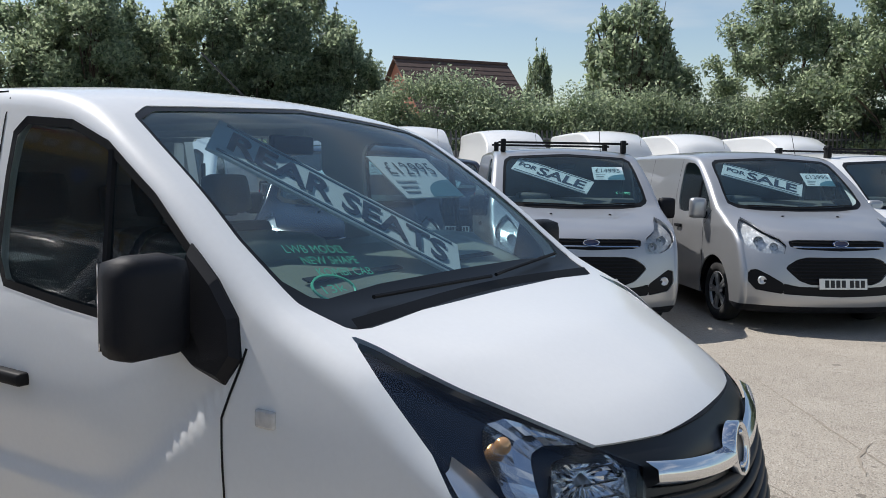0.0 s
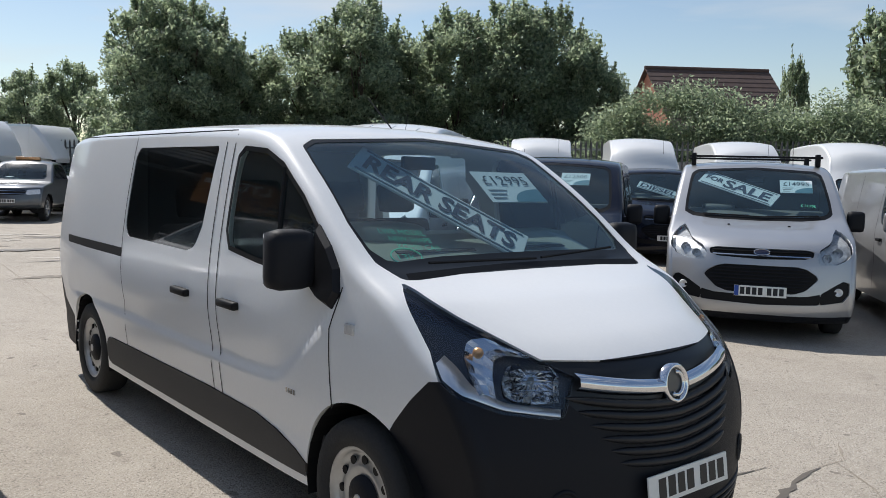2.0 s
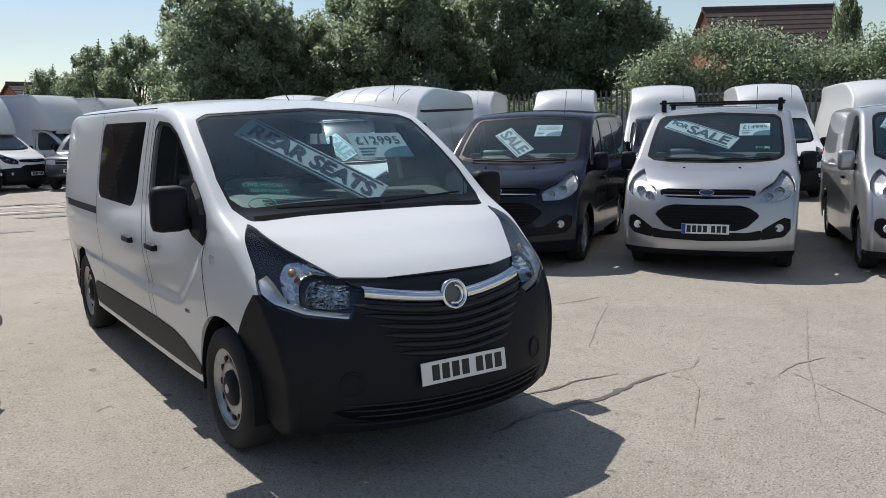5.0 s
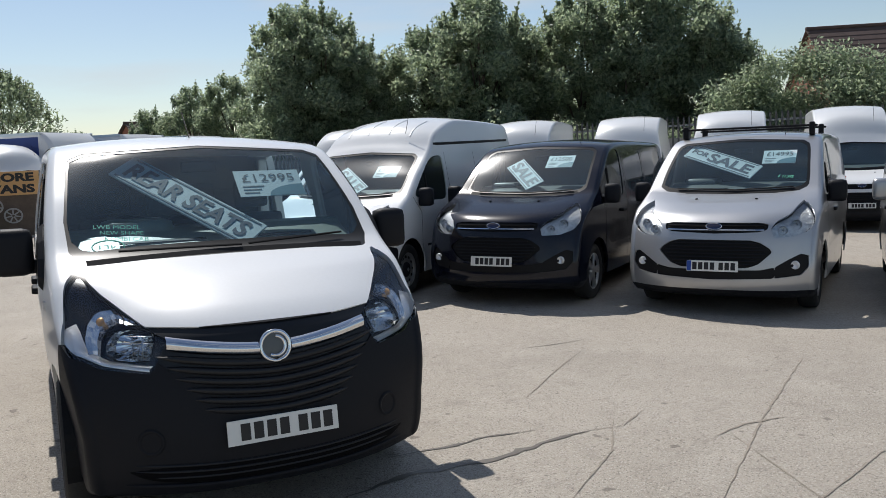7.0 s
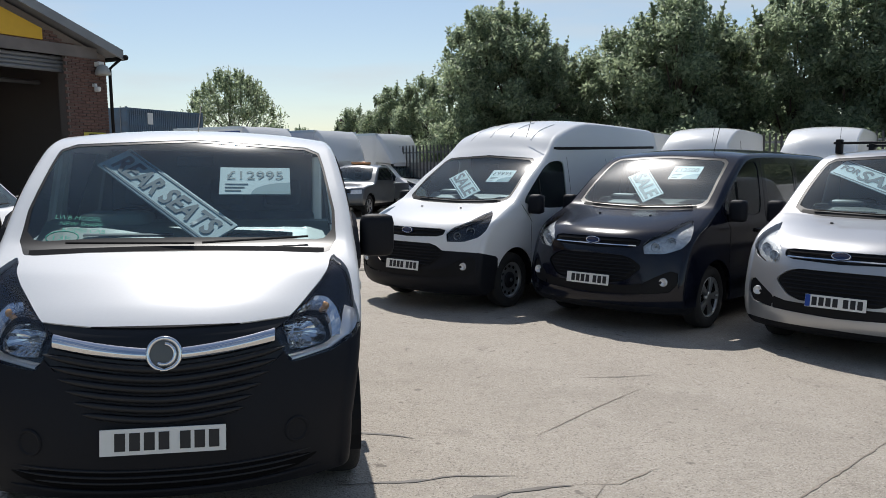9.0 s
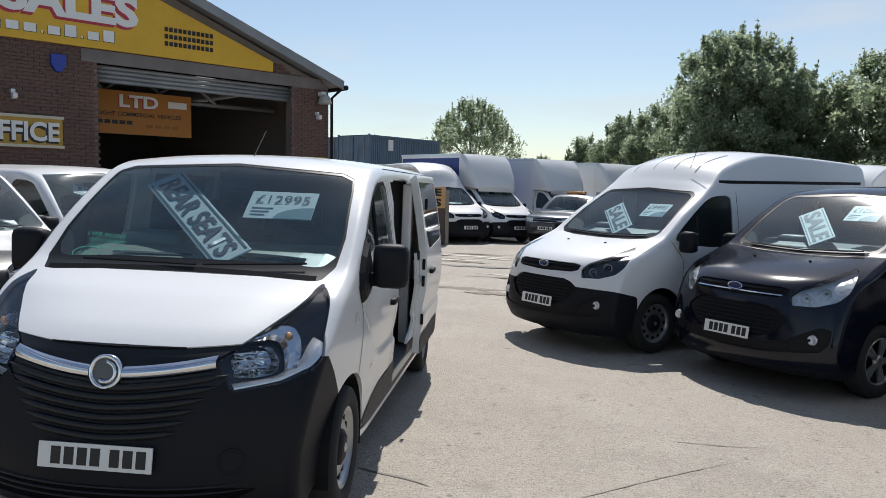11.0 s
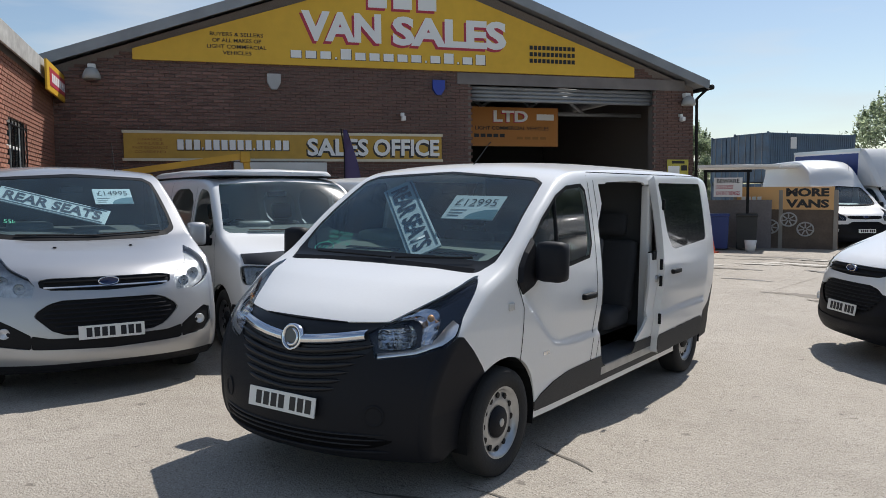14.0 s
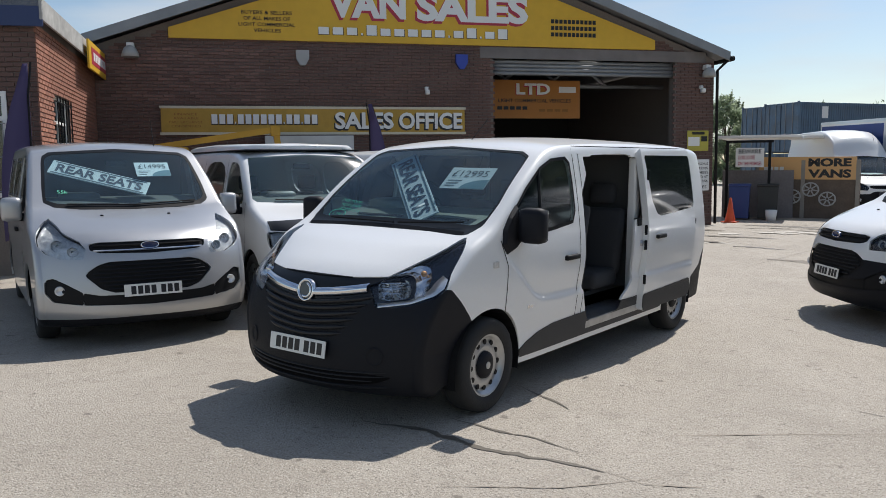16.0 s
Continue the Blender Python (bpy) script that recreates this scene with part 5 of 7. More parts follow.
# ---- far vehicles ----
def box_van(label, m, side_paint):
    """Luton van: a cab with a tall box and a fairing over the cab."""
    v = panel_van(label, m, WHITE, BLACKP, length=6.0, wheels="steel")
    v.name = "box_van"
    tagged(v, category="truck", group="parked box vans")
    b = part("box_body", boxbm(-1.06, 1.06, 2.3, 6.6, 0.75, 3.10, 0.03), WHITE, v, "white box body")
    for s in (1, -1):
        part("side_curtain", boxbm(s * 1.065 - 0.006, s * 1.065 + 0.006, 2.4, 6.5, 0.85, 2.95, 0.002), side_paint, b, "coloured side panel")
        part("top_rail", boxbm(s * 1.06 - 0.02, s * 1.06 + 0.02, 2.3, 6.6, 3.02, 3.11, 0.008), CARDW, b)
    bm = bmesh.new()
    rows = []
    for y, z0, z1, hw in ((1.50, 1.86, 1.92, 0.78), (1.55, 1.86, 2.05, 0.88), (1.72, 1.88, 2.38, 0.97), (1.98, 1.90, 2.76, 1.02), (2.14, 1.90, 2.96, 1.05), (2.32, 1.90, 3.09, 1.05)):
        rows.append([bm.verts.new(p) for p in ((-hw, y, z0), (-hw, y, z1 - 0.12), (-hw + 0.12, y - 0.02, z1), (0, y - 0.06, z1 + 0.02), (hw - 0.12, y - 0.02, z1), (hw, y, z1 - 0.12), (hw, y, z0))])
    for a, c in zip(rows, rows[1:]):
        for i in range(7):
            bm.faces.new((a[i], a[(i + 1) % 7], c[(i + 1) % 7], c[i]))
    bm.faces.new(rows[0][::-1])
    fa = part("cab_fairing", bm, WHITE, v, "white fairing over the cab", True)
    edge = fa.modifiers.new("edges", "BEVEL")
    edge.width, edge.segments, edge.limit_method, edge.angle_limit = 0.03, 2, "ANGLE", radians(20)
    return v


box_van("white box van with a blue side", on_yard(1.45, 25.2, 39), mat("curtain_blue", (0.02, 0.05, 0.22), 0.6, stain=0.3))
box_van("white box van in a row of box vans", on_yard(4.05, 27.2, 38), WHITE)
box_van("white box van parked by the far fence", on_yard(6.6, 29.2, 37), WHITE)
copy_thing(BACK, on_yard(-0.15, 23.75, 37))


def pickup(m):
    v = thing("pickup_truck", m, "grey double-cab pickup with an orange beacon", "truck")

    def width(y, z):
        w = 0.95 - 0.20 * np.clip((z - 1.10) / 0.7, 0, 1.2)**1.3 - 0.04 * np.clip((0.7 - z) / 0.3, 0, 1)**2
        return w - 0.12 * np.clip((0.8 - y) / 0.8, 0, 1)**2
    C = [(0.15, 0.40), (0.04, 0.44), (0.0, 0.52), (0.0, 0.64), (0.02, 0.76), (0.05, 0.90), (0.12, 1.0), (0.35, 1.07), (0.8, 1.12), (1.28, 1.16), (1.40, 1.22), (1.75, 1.52), (2.05, 1.72), (2.25, 1.79), (2.6, 1.82), (3.0, 1.81), (3.25, 1.76), (3.36, 1.6), (3.42, 1.15), (3.46, 1.0), (3.48, 0.7), (3.48, 0.5)]
    L = [(0.40, 0.40), (0.32, 0.44), (0.26, 0.52), (0.26, 0.64), (0.28, 0.76), (0.32, 0.90), (0.38, 0.99), (0.5, 1.04), (0.85, 1.09), (1.32, 1.14), (1.44, 1.20), (1.80, 1.49), (2.10, 1.67), (2.3, 1.735), (2.6, 1.76), (3.0, 1.75), (3.22, 1.70), (3.32, 1.56), (3.38, 1.15), (3.40, 1.0), (3.42, 0.7), (3.42, 0.5)]
    sk = Skin(*shell(C, L, width, 0.08, 0.45, nu=90, nv=14, nx=10))
    sk.drop(reg_arch((0.92,), 0.38, 0.46))
    scr = sk.cut(reg_front([(-0.1, 1.20), (0.74, 1.24), (0.62, 1.68), (-0.1, 1.72)], back=2.2))
    win = sk.cut(reg_side([(1.62, 1.26), (2.15, 1.66), (2.95, 1.68), (3.2, 1.5), (3.22, 1.24)]))
    lamp = sk.cut(reg_front([(0.52, 0.80), (0.86, 0.82), (0.84, 0.96), (0.54, 0.94)], back=0.8))
    gr = sk.cut(reg_front([(-0.1, 0.78), (0.5, 0.80), (0.52, 0.94), (-0.1, 0.94)], back=0.5))
    pdata("body", *tidy(sk.V, sk.F), GREYP, v, "grey painted cab")
    pdata("windscreen", *scr, PANE, v)
    for s, V, F in halves(*win):
        pdata("side_window", V, F, PRIV, v)
    for s, V, F in halves(*lamp):
        pdata("headlight", V, F, LAMPB, v)
    g = pdata("grille", *gr, DARKT, v)
    for z in (0.82, 0.90):
        part("grille_bar", tube(bmesh.new(), [sk.ahead(x, z, 0.004) for x in np.linspace(-0.5, 0.5, 9)], 0.01, 5), CHROME, g)
    bm = bmesh.new()
    for s in (1, -1):
        box(bm, s * 0.90 - 0.04, s * 0.90 + 0.04, 3.46, 5.15, 0.55, 1.12, 0.02)
    box(bm, -0.9, 0.9, 5.08, 5.15, 0.6, 1.12, 0.02)
    box(bm, -0.9, 0.9, 3.46, 5.1, 0.55, 0.62)
    part("load_bed", bm, GREYP, v, "grey load bed", True)
    part("beacon", boxbm(-0.35, 0.35, 2.3, 2.5, 1.80, 1.90, 0.03), AMBER, v, "orange light bar", True)
    plate(v, sk, 0.62, tilt=3)
    cabin(v, 1.14, -0.38, 1.7, 1.4, 3.2, 0.75, (-0.38, 0.38))
    arches(v, (0.92, 4.02), 0.38, 0.46, 0.92)
    for y in (0.92, 4.02):
        for s in (1, -1):
            wheel(v, s * 0.80, y, 0.38, 0.38, s, "alloy")
    part("underside", boxbm(-0.75, 0.75, 0.4, 4.9, 0.34, 0.5), DARKT, v)
    return v


pickup(on_yard(2.28, 24.1, -27))

# ---- ground ----
def concrete():
    m = bpy.data.materials.new("concrete")
    m.use_nodes = True
    nt = m.node_tree
    b = nt.nodes["Principled BSDF"]
    tc = nt.nodes.new("ShaderNodeTexCoord")

    def noise_at(scale, detail, rough=0.6):
        n = nt.nodes.new("ShaderNodeTexNoise")
        n.inputs["Scale"].default_value, n.inputs["Detail"].default_value, n.inputs["Roughness"].default_value = scale, detail, rough
        nt.links.new(tc.outputs["Object"], n.inputs["Vector"])
        return n.outputs["Fac"]

    def mixed(a, fac, lo, hi, amount, colour):
        r = nt.nodes.new("ShaderNodeMapRange")
        r.inputs["From Min"].default_value, r.inputs["From Max"].default_value, r.inputs["To Max"].default_value = lo, hi, amount
        nt.links.new(fac, r.inputs["Value"])
        x = nt.nodes.new("ShaderNodeMix")
        x.data_type = "RGBA"
        nt.links.new(r.outputs[0], x.inputs["Factor"])
        nt.links.new(a, x.inputs["A"])
        x.inputs["B"].default_value = (*colour, 1)
        return x.outputs["Result"]
    def cells(scale, feature="DISTANCE_TO_EDGE"):
        v = nt.nodes.new("ShaderNodeTexVoronoi")
        v.feature, v.inputs["Scale"].default_value = feature, scale
        nt.links.new(tc.outputs["Object"], v.inputs["Vector"])
        return v.outputs["Distance"]
    base = nt.nodes.new("ShaderNodeRGB")
    base.outputs[0].default_value = (0.41, 0.364, 0.302, 1)
    c = mixed(base.outputs[0], noise_at(0.35, 5), 0.42, 0.62, 0.75, (0.335, 0.296, 0.243))
    c = mixed(c, noise_at(1.3, 6), 0.5, 0.68, 0.6, (0.46, 0.414, 0.348))
    c = mixed(c, noise_at(4.5, 5), 0.56, 0.72, 0.5, (0.255, 0.222, 0.18))
    c = mixed(c, noise_at(13, 4, 0.75), 0.54, 0.68, 0.45, (0.265, 0.226, 0.18))
    c = mixed(c, noise_at(60, 4, 0.8), 0.53, 0.62, 0.9, (0.17, 0.146, 0.118))
    c = mixed(c, noise_at(85, 3, 0.7), 0.55, 0.64, 0.7, (0.58, 0.535, 0.468))
    c = mixed(c, noise_at(7.0, 2, 0.5), 0.70, 0.73, 0.7, (0.15, 0.13, 0.105))
    nt.links.new(c, b.inputs["Base Color"])
    b.inputs["Roughness"].default_value = 0.82
    add = nt.nodes.new("ShaderNodeMath")
    add.operation = "ADD"
    nt.links.new(noise_at(24, 7, 0.7), add.inputs[0])
    peb = nt.nodes.new("ShaderNodeMapRange")
    peb.inputs["From Max"].default_value, peb.inputs["To Max"].default_value = 0.45, 0.28
    nt.links.new(cells(48), peb.inputs["Value"])
    nt.links.new(peb.outputs[0], add.inputs[1])
    bp = nt.nodes.new("ShaderNodeBump")
    bp.inputs["Strength"].default_value, bp.inputs["Distance"].default_value = 0.85, 0.016
    nt.links.new(add.outputs[0], bp.inputs["Height"])
    nt.links.new(bp.outputs[0], b.inputs["Normal"])
    return m


CONC = concrete()
xs = np.concatenate([np.linspace(-600, -60, 10), np.linspace(-50, -12, 20), np.linspace(-11, 11, 45), np.linspace(12, 50, 20), np.linspace(60, 600, 10)])
ys = np.concatenate([np.linspace(-600, -60, 8), np.linspace(-40, 80, 25), np.linspace(100, 900, 8)])
GV = [(x, y, gz(x)) for x in xs for y in ys]
GF = [(i * len(ys) + j, (i + 1) * len(ys) + j, (i + 1) * len(ys) + j + 1, i * len(ys) + j + 1) for i in range(len(xs) - 1) for j in range(len(ys) - 1)]
tagged(pdata("ground", GV, GF, CONC), "worn pale concrete yard", "ground", kind="structure")



def crack(pts, w, seed, material, name, label, lift=0.004):
    """A ragged line or patch on the yard."""
    g = random.Random(seed)
    fine = dense(pts, 0.07)
    bm = bmesh.new()
    prev = None
    n = len(fine)
    for i, (x, y) in enumerate(fine):
        j = min(0.02, 0.3 * w)
        x, y = x + g.uniform(-j, j), y + g.uniform(-j, j)
        a, b = fine[max(i - 1, 0)], fine[min(i + 1, n - 1)]
        d = Vector((b[0] - a[0], b[1] - a[1], 0)).normalized()
        s = Vector((-d.y, d.x, 0)) * w * g.uniform(0.3, 1.0) * (0.25 + min(1, 4 * i / n, 4 * (n - 1 - i) / n)) * 0.5
        pair = [bm.verts.new((x + k * s.x, y + k * s.y, gz(x) + lift)) for k in (-1, 1)]
        if prev:
            bm.faces.new((prev[0], prev[1], pair[1], pair[0]))
        prev = pair
    return tagged(part(name, bm, material), label, "ground mark", kind="structure")


DAMP = mat("damp_concrete", (0.15, 0.128, 0.10), 0.5, grain=0.3, scale=30, stain=0.4, stain_scale=4)
JOINT = mat("joint_dirt", (0.33, 0.285, 0.23), 0.9, grain=0.4, scale=20)
WORN = mat("worn_concrete", (0.27, 0.235, 0.19), 0.85, grain=0.5, scale=25, bump=0.3, stain=0.4, stain_scale=5)
PALE = mat("pale_scrape", (0.62, 0.58, 0.51), 0.9, grain=0.3, scale=30)
for k, (pts, w) in enumerate([([(0.35, 0.24), (0.80, 0.36), (1.22, 0.33), (1.50, 0.37), (1.84, 0.44), (2.05, 0.46)], 0.055), ([(0.80, 0.66), (1.20, 0.66), (1.45, 0.69), (1.76, 0.64)], 0.032), ([(2.9, 2.62), (3.28, 2.59), (3.6, 2.62)], 0.014),
                              ([(0.72, 1.64), (0.95, 1.52), (1.12, 1.47), (1.32, 1.36)], 0.028), ([(1.34, -0.36), (1.95, 0.10), (2.32, 0.56)], 0.012), ([(1.99, -0.73), (3.2, 0.12), (4.66, 1.05)], 0.016), ([(2.63, -0.02), (2.95, 0.06), (3.31, 0.02)], 0.02), ([(2.05, 0.46), (2.3, 0.43), (2.62, 0.62)], 0.014), ([(1.8, -2.2), (2.4, -1.0), (2.8, 0.1)], 0.012), ([(2.0, -1.1), (3.2, -0.7), (4.6, -0.5)], 0.014),
                              ([(2.09, 1.27), (2.7, 1.8), (3.32, 2.29)], 0.012), ([(3.5, -2.0), (4.2, -1.3), (5.6, -0.9)], 0.012)]):
    crack(pts, w, k, DAMP if k < 4 else JOINT, "ground_crack", "dark ragged crack in the concrete")
for k, (x0, y0, x1, y1) in enumerate(((-2.2, 9.5, -1.2, 24.0), (-0.2, 8.0, 0.8, 24.0))):
    crack([(x0, y0), ((x0 + x1) / 2, (y0 + y1) / 2), (x1, y1)], 0.012, 40 + k, JOINT, "slab_joint", "narrow joint between concrete slabs")
for k, (x, y, l, w) in enumerate(((0.45, 15.75, 1.3, 0.34), (-0.5, 17.2, 2.6, 0.4), (-0.8, 13.0, 1.0, 0.22), (-2.4, 13.5, 2.0, 0.25), (0.2, 18.6, 2.4, 0.35), (-1.9, 15.1, 1.8, 0.3), (-1.6, 18.9, 2.6, 0.5), (1.0, 13.4, 0.9, 0.14))):
    crack([(x - l / 2, y), (x, y + 0.06), (x + l / 2, y - 0.02)], w, 60 + k, PALE if k in (1, 3, 4) else DAMP, "ground_patch", "ragged patch on the worn concrete", 0.006)

g = random.Random(77)
for k in range(34):
    x, y, l = g.uniform(-3.6, 3.4), 9.0 + 10.5 * g.random()**0.8, g.uniform(0.5, 2.2)
    a = g.uniform(-0.25, 0.25)
    crack([(x - l / 2, y - a * l / 2), (x - l / 6, y + g.uniform(-0.1, 0.1)), (x + l / 6, y + g.uniform(-0.1, 0.1)), (x + l / 2, y + a * l / 2)], g.uniform(0.10, 0.42), 200 + k, (PALE, WORN, WORN, DAMP)[k % 4], "ground_patch", "ragged patch on the worn concrete", 0.005 + 0.0004 * k)

# ---- main hall: local x runs along the facade from its far corner, y into the hall ----
FD, FN = Vector((0.616, 0.788, 0)), Vector((0.788, -0.616, 0))
FAC = Matrix(((-FD.x, -FN.x, 0, -3.64), (-FD.y, -FN.y, 0, 18.49), (0, 0, 1, 0), (0, 0, 0, 1)))
WIDE, EAVE, APEX = 15.5, 4.50, 7.25
MORTAR = mat("mortar", (0.20, 0.17, 0.15), 0.9, grain=0.4, scale=60)
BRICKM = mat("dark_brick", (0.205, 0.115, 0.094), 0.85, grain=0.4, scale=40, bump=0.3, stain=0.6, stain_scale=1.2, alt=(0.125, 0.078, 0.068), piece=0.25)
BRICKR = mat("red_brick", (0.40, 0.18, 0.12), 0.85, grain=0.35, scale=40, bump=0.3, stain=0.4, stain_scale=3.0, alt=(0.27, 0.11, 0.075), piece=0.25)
YELLOW = mat("sign_yellow", (0.72, 0.43, 0.03), 0.5, stain=0.2, stain_scale=1.0, alt=(0.5, 0.28, 0.02), grain=0.1, scale=5)
YELLOW2 = mat("sign_ochre", (0.50, 0.30, 0.04), 0.55, stain=0.3, stain_scale=2.0, grain=0.1, scale=8)
SIGNW = mat("sign_white", (0.78, 0.78, 0.76), 0.5)
SIGNR = mat("sign_red", (0.42, 0.03, 0.06), 0.5)
METAL = mat("grey_sheet", (0.28, 0.29, 0.30), 0.5, metal=0.3, stain=0.4, stain_scale=2.0)
# Near black throughout: the shade of these rooms is put into the colour.
SHADEIN = mat("inside_shade", (0.05, 0.047, 0.045), 0.9, stain=0.4)


def prism(pts, y0, y1):
    """A slab whose outline pts lies in (x, z)."""
    bm = bmesh.new()
    a = [bm.verts.new((x, y0, z)) for x, z in pts]
    b = [bm.verts.new((x, y1, z)) for x, z in pts]
    bm.faces.new(a)
    bm.faces.new(b[::-1])
    for i in range(len(pts)):
        j = (i + 1) % len(pts)
        bm.faces.new((a[j], a[i], b[i], b[j]))
    return bm


hall = thing("hall", FAC, "dark brick trade hall with a yellow gable sign", "building")
hall["kind"] = "structure"
DX0, DX1, DZ = 1.16, 6.23, 4.40
part("wall", prism([(0, -0.5), (DX0, -0.5), (DX0, DZ), (0, DZ)], 0.02, 0.32), MORTAR, hall)
part("wall", prism([(DX1, -0.5), (WIDE, -0.5), (WIDE, EAVE), (WIDE / 2, APEX), (0, EAVE), (0, DZ), (DX1, DZ)], 0.02, 0.32), MORTAR, hall)
part("wall", prism([(0, -0.5), (0.3, -0.5), (0.3, EAVE), (0, EAVE)], 0.32, 14), MORTAR, hall)
part("wall", prism([(WIDE - 0.3, -0.5), (WIDE, -0.5), (WIDE, EAVE), (WIDE - 0.3, EAVE)], 0.32, 14), MORTAR, hall)
part("wall", prism([(0, -0.5), (WIDE, -0.5), (WIDE, EAVE), (WIDE / 2, APEX), (0, EAVE)], 14, 14.3), MORTAR, hall)
part("partition", prism([(6.6, -0.2), (6.8, -0.2), (6.8, 6.2), (6.6, 6.2)], 0.35, 13.9), SHADEIN, hall)
part("inner_wall", prism([(0.32, -0.2), (6.6, -0.2), (6.6, 6.5), (0.32, 4.3)], 9.0, 9.2), SHADEIN, hall, "inner wall with shade in its near-black colour")
part("inner_floor", prism([(0.3, 0.10), (6.6, 0.10), (6.6, 0.13), (0.3, 0.13)], 0.0, 9.0), SHADEIN, hall)
for x0, z0, x1, z1 in ((-0.25, EAVE - 0.05, WIDE / 2, APEX), (WIDE + 0.25, EAVE - 0.05, WIDE / 2, APEX)):
    part("roof", prism([(x0, z0 + 0.05), (x1, z1 + 0.05), (x1, z1 + 0.17), (x0, z0 + 0.17)], -0.30, 14.4), mat("roof_sheet", (0.22, 0.22, 0.23), 0.6, stain=0.4), hall, "grey sheet roof")
    part("bargeboard", prism([(x0, z0 - 0.02), (x1, z1 - 0.02), (x1, z1 + 0.21), (x0, z0 + 0.21)], -0.36, -0.30), METAL, hall, "grey bargeboard")
part("gutter", tube(bmesh.new(), [(-0.30, -0.4, EAVE - 0.02), (-0.30, 14, EAVE - 0.02)], 0.07, 8), DARKT, hall, "black gutter", True)
part("downpipe", tube(bmesh.new(), [(-0.28, -0.30, EAVE), (-0.06, -0.06, EAVE - 0.30), (-0.06, -0.06, 0.1)], 0.04, 8), DARKT, hall, "black downpipe", True)
part("lintel", boxbm(DX0 - 0.9, DX1 + 0.35, -0.02, 0.30, DZ, DZ + 0.28, 0.01), mat("lintel_grey", (0.20, 0.18, 0.17), 0.8, stain=0.5, stain_scale=2), hall, "grey concrete lintel")
for k in range(4):
    part("shutter_slat", tube(bmesh.new(), [(DX0, 0.16, DZ - 0.05 - 0.095 * k), (DX1, 0.16, DZ - 0.05 - 0.095 * k)], 0.05, 8), METAL, hall, "rolled shutter slat", True)
for x in (2.2, 3.6, 5.0):
    part("roof_truss", tube(bmesh.new(), [(x, 2.0, 3.95), (x + 0.9, 2.0, 4.6), (x + 1.8, 2.0, 4.0)], 0.05, 6), METAL, hall)
part("truss_chord", tube(bmesh.new(), [(0.4, 2.0, 3.95), (6.6, 2.0, 3.95)], 0.06, 6), METAL, hall)

# gable sign
SB, ST = 4.70, 0.30
gs = part("gable_sign", prism([(1.80, SB), (13.9, SB), (13.9, 4.93), (WIDE / 2, APEX - 0.30), (1.80, 4.95)], -0.06, 0.0), YELLOW, hall, "yellow gable sign")


def fx(s, z, y=-0.066):
    """Pose of writing on the facade, read from outside."""
    return Matrix.Translation((s, y, z)) @ Matrix.Rotation(math.pi, 4, "Z") @ Matrix.Rotation(math.pi, 4, "Z") @ Matrix.Diagonal((-1, 1, 1, 1))


for s, z, words, w, h in ((9.37, 5.60, "VAN", 1.85, 0.68), (6.75, 5.58, "SALES", 2.85, 0.68)):
    text(words, h, w, SIGNR, gs, fx(s + 0.05, z - 0.06, -0.064), 0.05)
    text(words, h, w, SIGNW, gs, fx(s, z, -0.070), 0.045)
for s, w in ((8.55, 0.50), (7.95, 0.50), (7.35, 0.50)):
    part("letter_block", boxbm(s - w / 2 + 0.05, s + w / 2, -0.070, -0.061, 6.02, 6.48, 0.002), SIGNR, gs)
    part("letter_block", boxbm(s - w / 2, s + w / 2 - 0.05, -0.076, -0.070, 6.08, 6.54, 0.002), SIGNW, gs, "white letter block")
x = 10.55
for k in range(16):
    w = 0.29 if k not in (3, 10, 13) else 0.09
    hh = (0.17 if k not in (4, 12, 15) else 0.24) if w > 0.1 else 0.05
    part("letter_block", boxbm(x - w + 0.03, x, -0.072, -0.061, 4.92 - 0.065, 4.92 - 0.065 + hh, 0.002), INKB, gs)
    part("letter_block", boxbm(x - w + 0.045, x - 0.005, -0.076, -0.072, 4.93 - 0.065, 4.93 - 0.065 + hh, 0.002), SIGNW, gs)
    x -= w + 0.045
for k, (words, w) in enumerate((("BUYERS & SELLERS", 1.15), ("OF ALL MAKES OF", 1.05), ("LIGHT COMMERCIAL", 1.28), ("VEHICLES", 0.62))):
    text(words, 0.085, w, INKB, gs, fx(11.72, 5.32 - 0.135 * k), 0.012)
for k in range(3):
    bars(11, 0.10, 1.25, INKB, gs, fx(4.1, 5.34 - 0.16 * k), "number_bar")

# sign over the office
os_ = part("office_sign", boxbm(7.0, 14.14, -0.05, 0.0, 2.56, 3.16, 0.005), YELLOW2, hall, "long yellow sign over the office")
part("sign_frame", boxbm(6.97, 14.17, -0.058, -0.048, 3.13, 3.19, 0.003), mat("cream", (0.6, 0.55, 0.42), 0.6), os_)
part("sign_frame", boxbm(6.97, 14.17, -0.058, -0.048, 2.53, 2.59, 0.003), MATS["cream"], os_)
for s, words, w in ((9.50, "SALES", 1.42), (7.86, "OFFICE", 1.60)):
    text(words, 0.42, w, INKB, os_, fx(s + 0.03, 2.83, -0.054), 0.06)
    text(words, 0.40, w, SIGNW, os_, fx(s, 2.86, -0.060), 0.03)
x = 13.05
for k in range(16):
    w = 0.155 if k not in (3, 10, 13) else 0.05
    hh = 0.22 if w > 0.1 else 0.05
    part("letter_block", boxbm(x - w, x, -0.060, -0.050, 2.76, 2.76 + hh, 0.002), INKB, os_)
    part("letter_block", boxbm(x - w + 0.015, x - 0.01, -0.064, -0.060, 2.78, 2.78 + hh, 0.002), SIGNW, os_)
    x -= w + 0.018
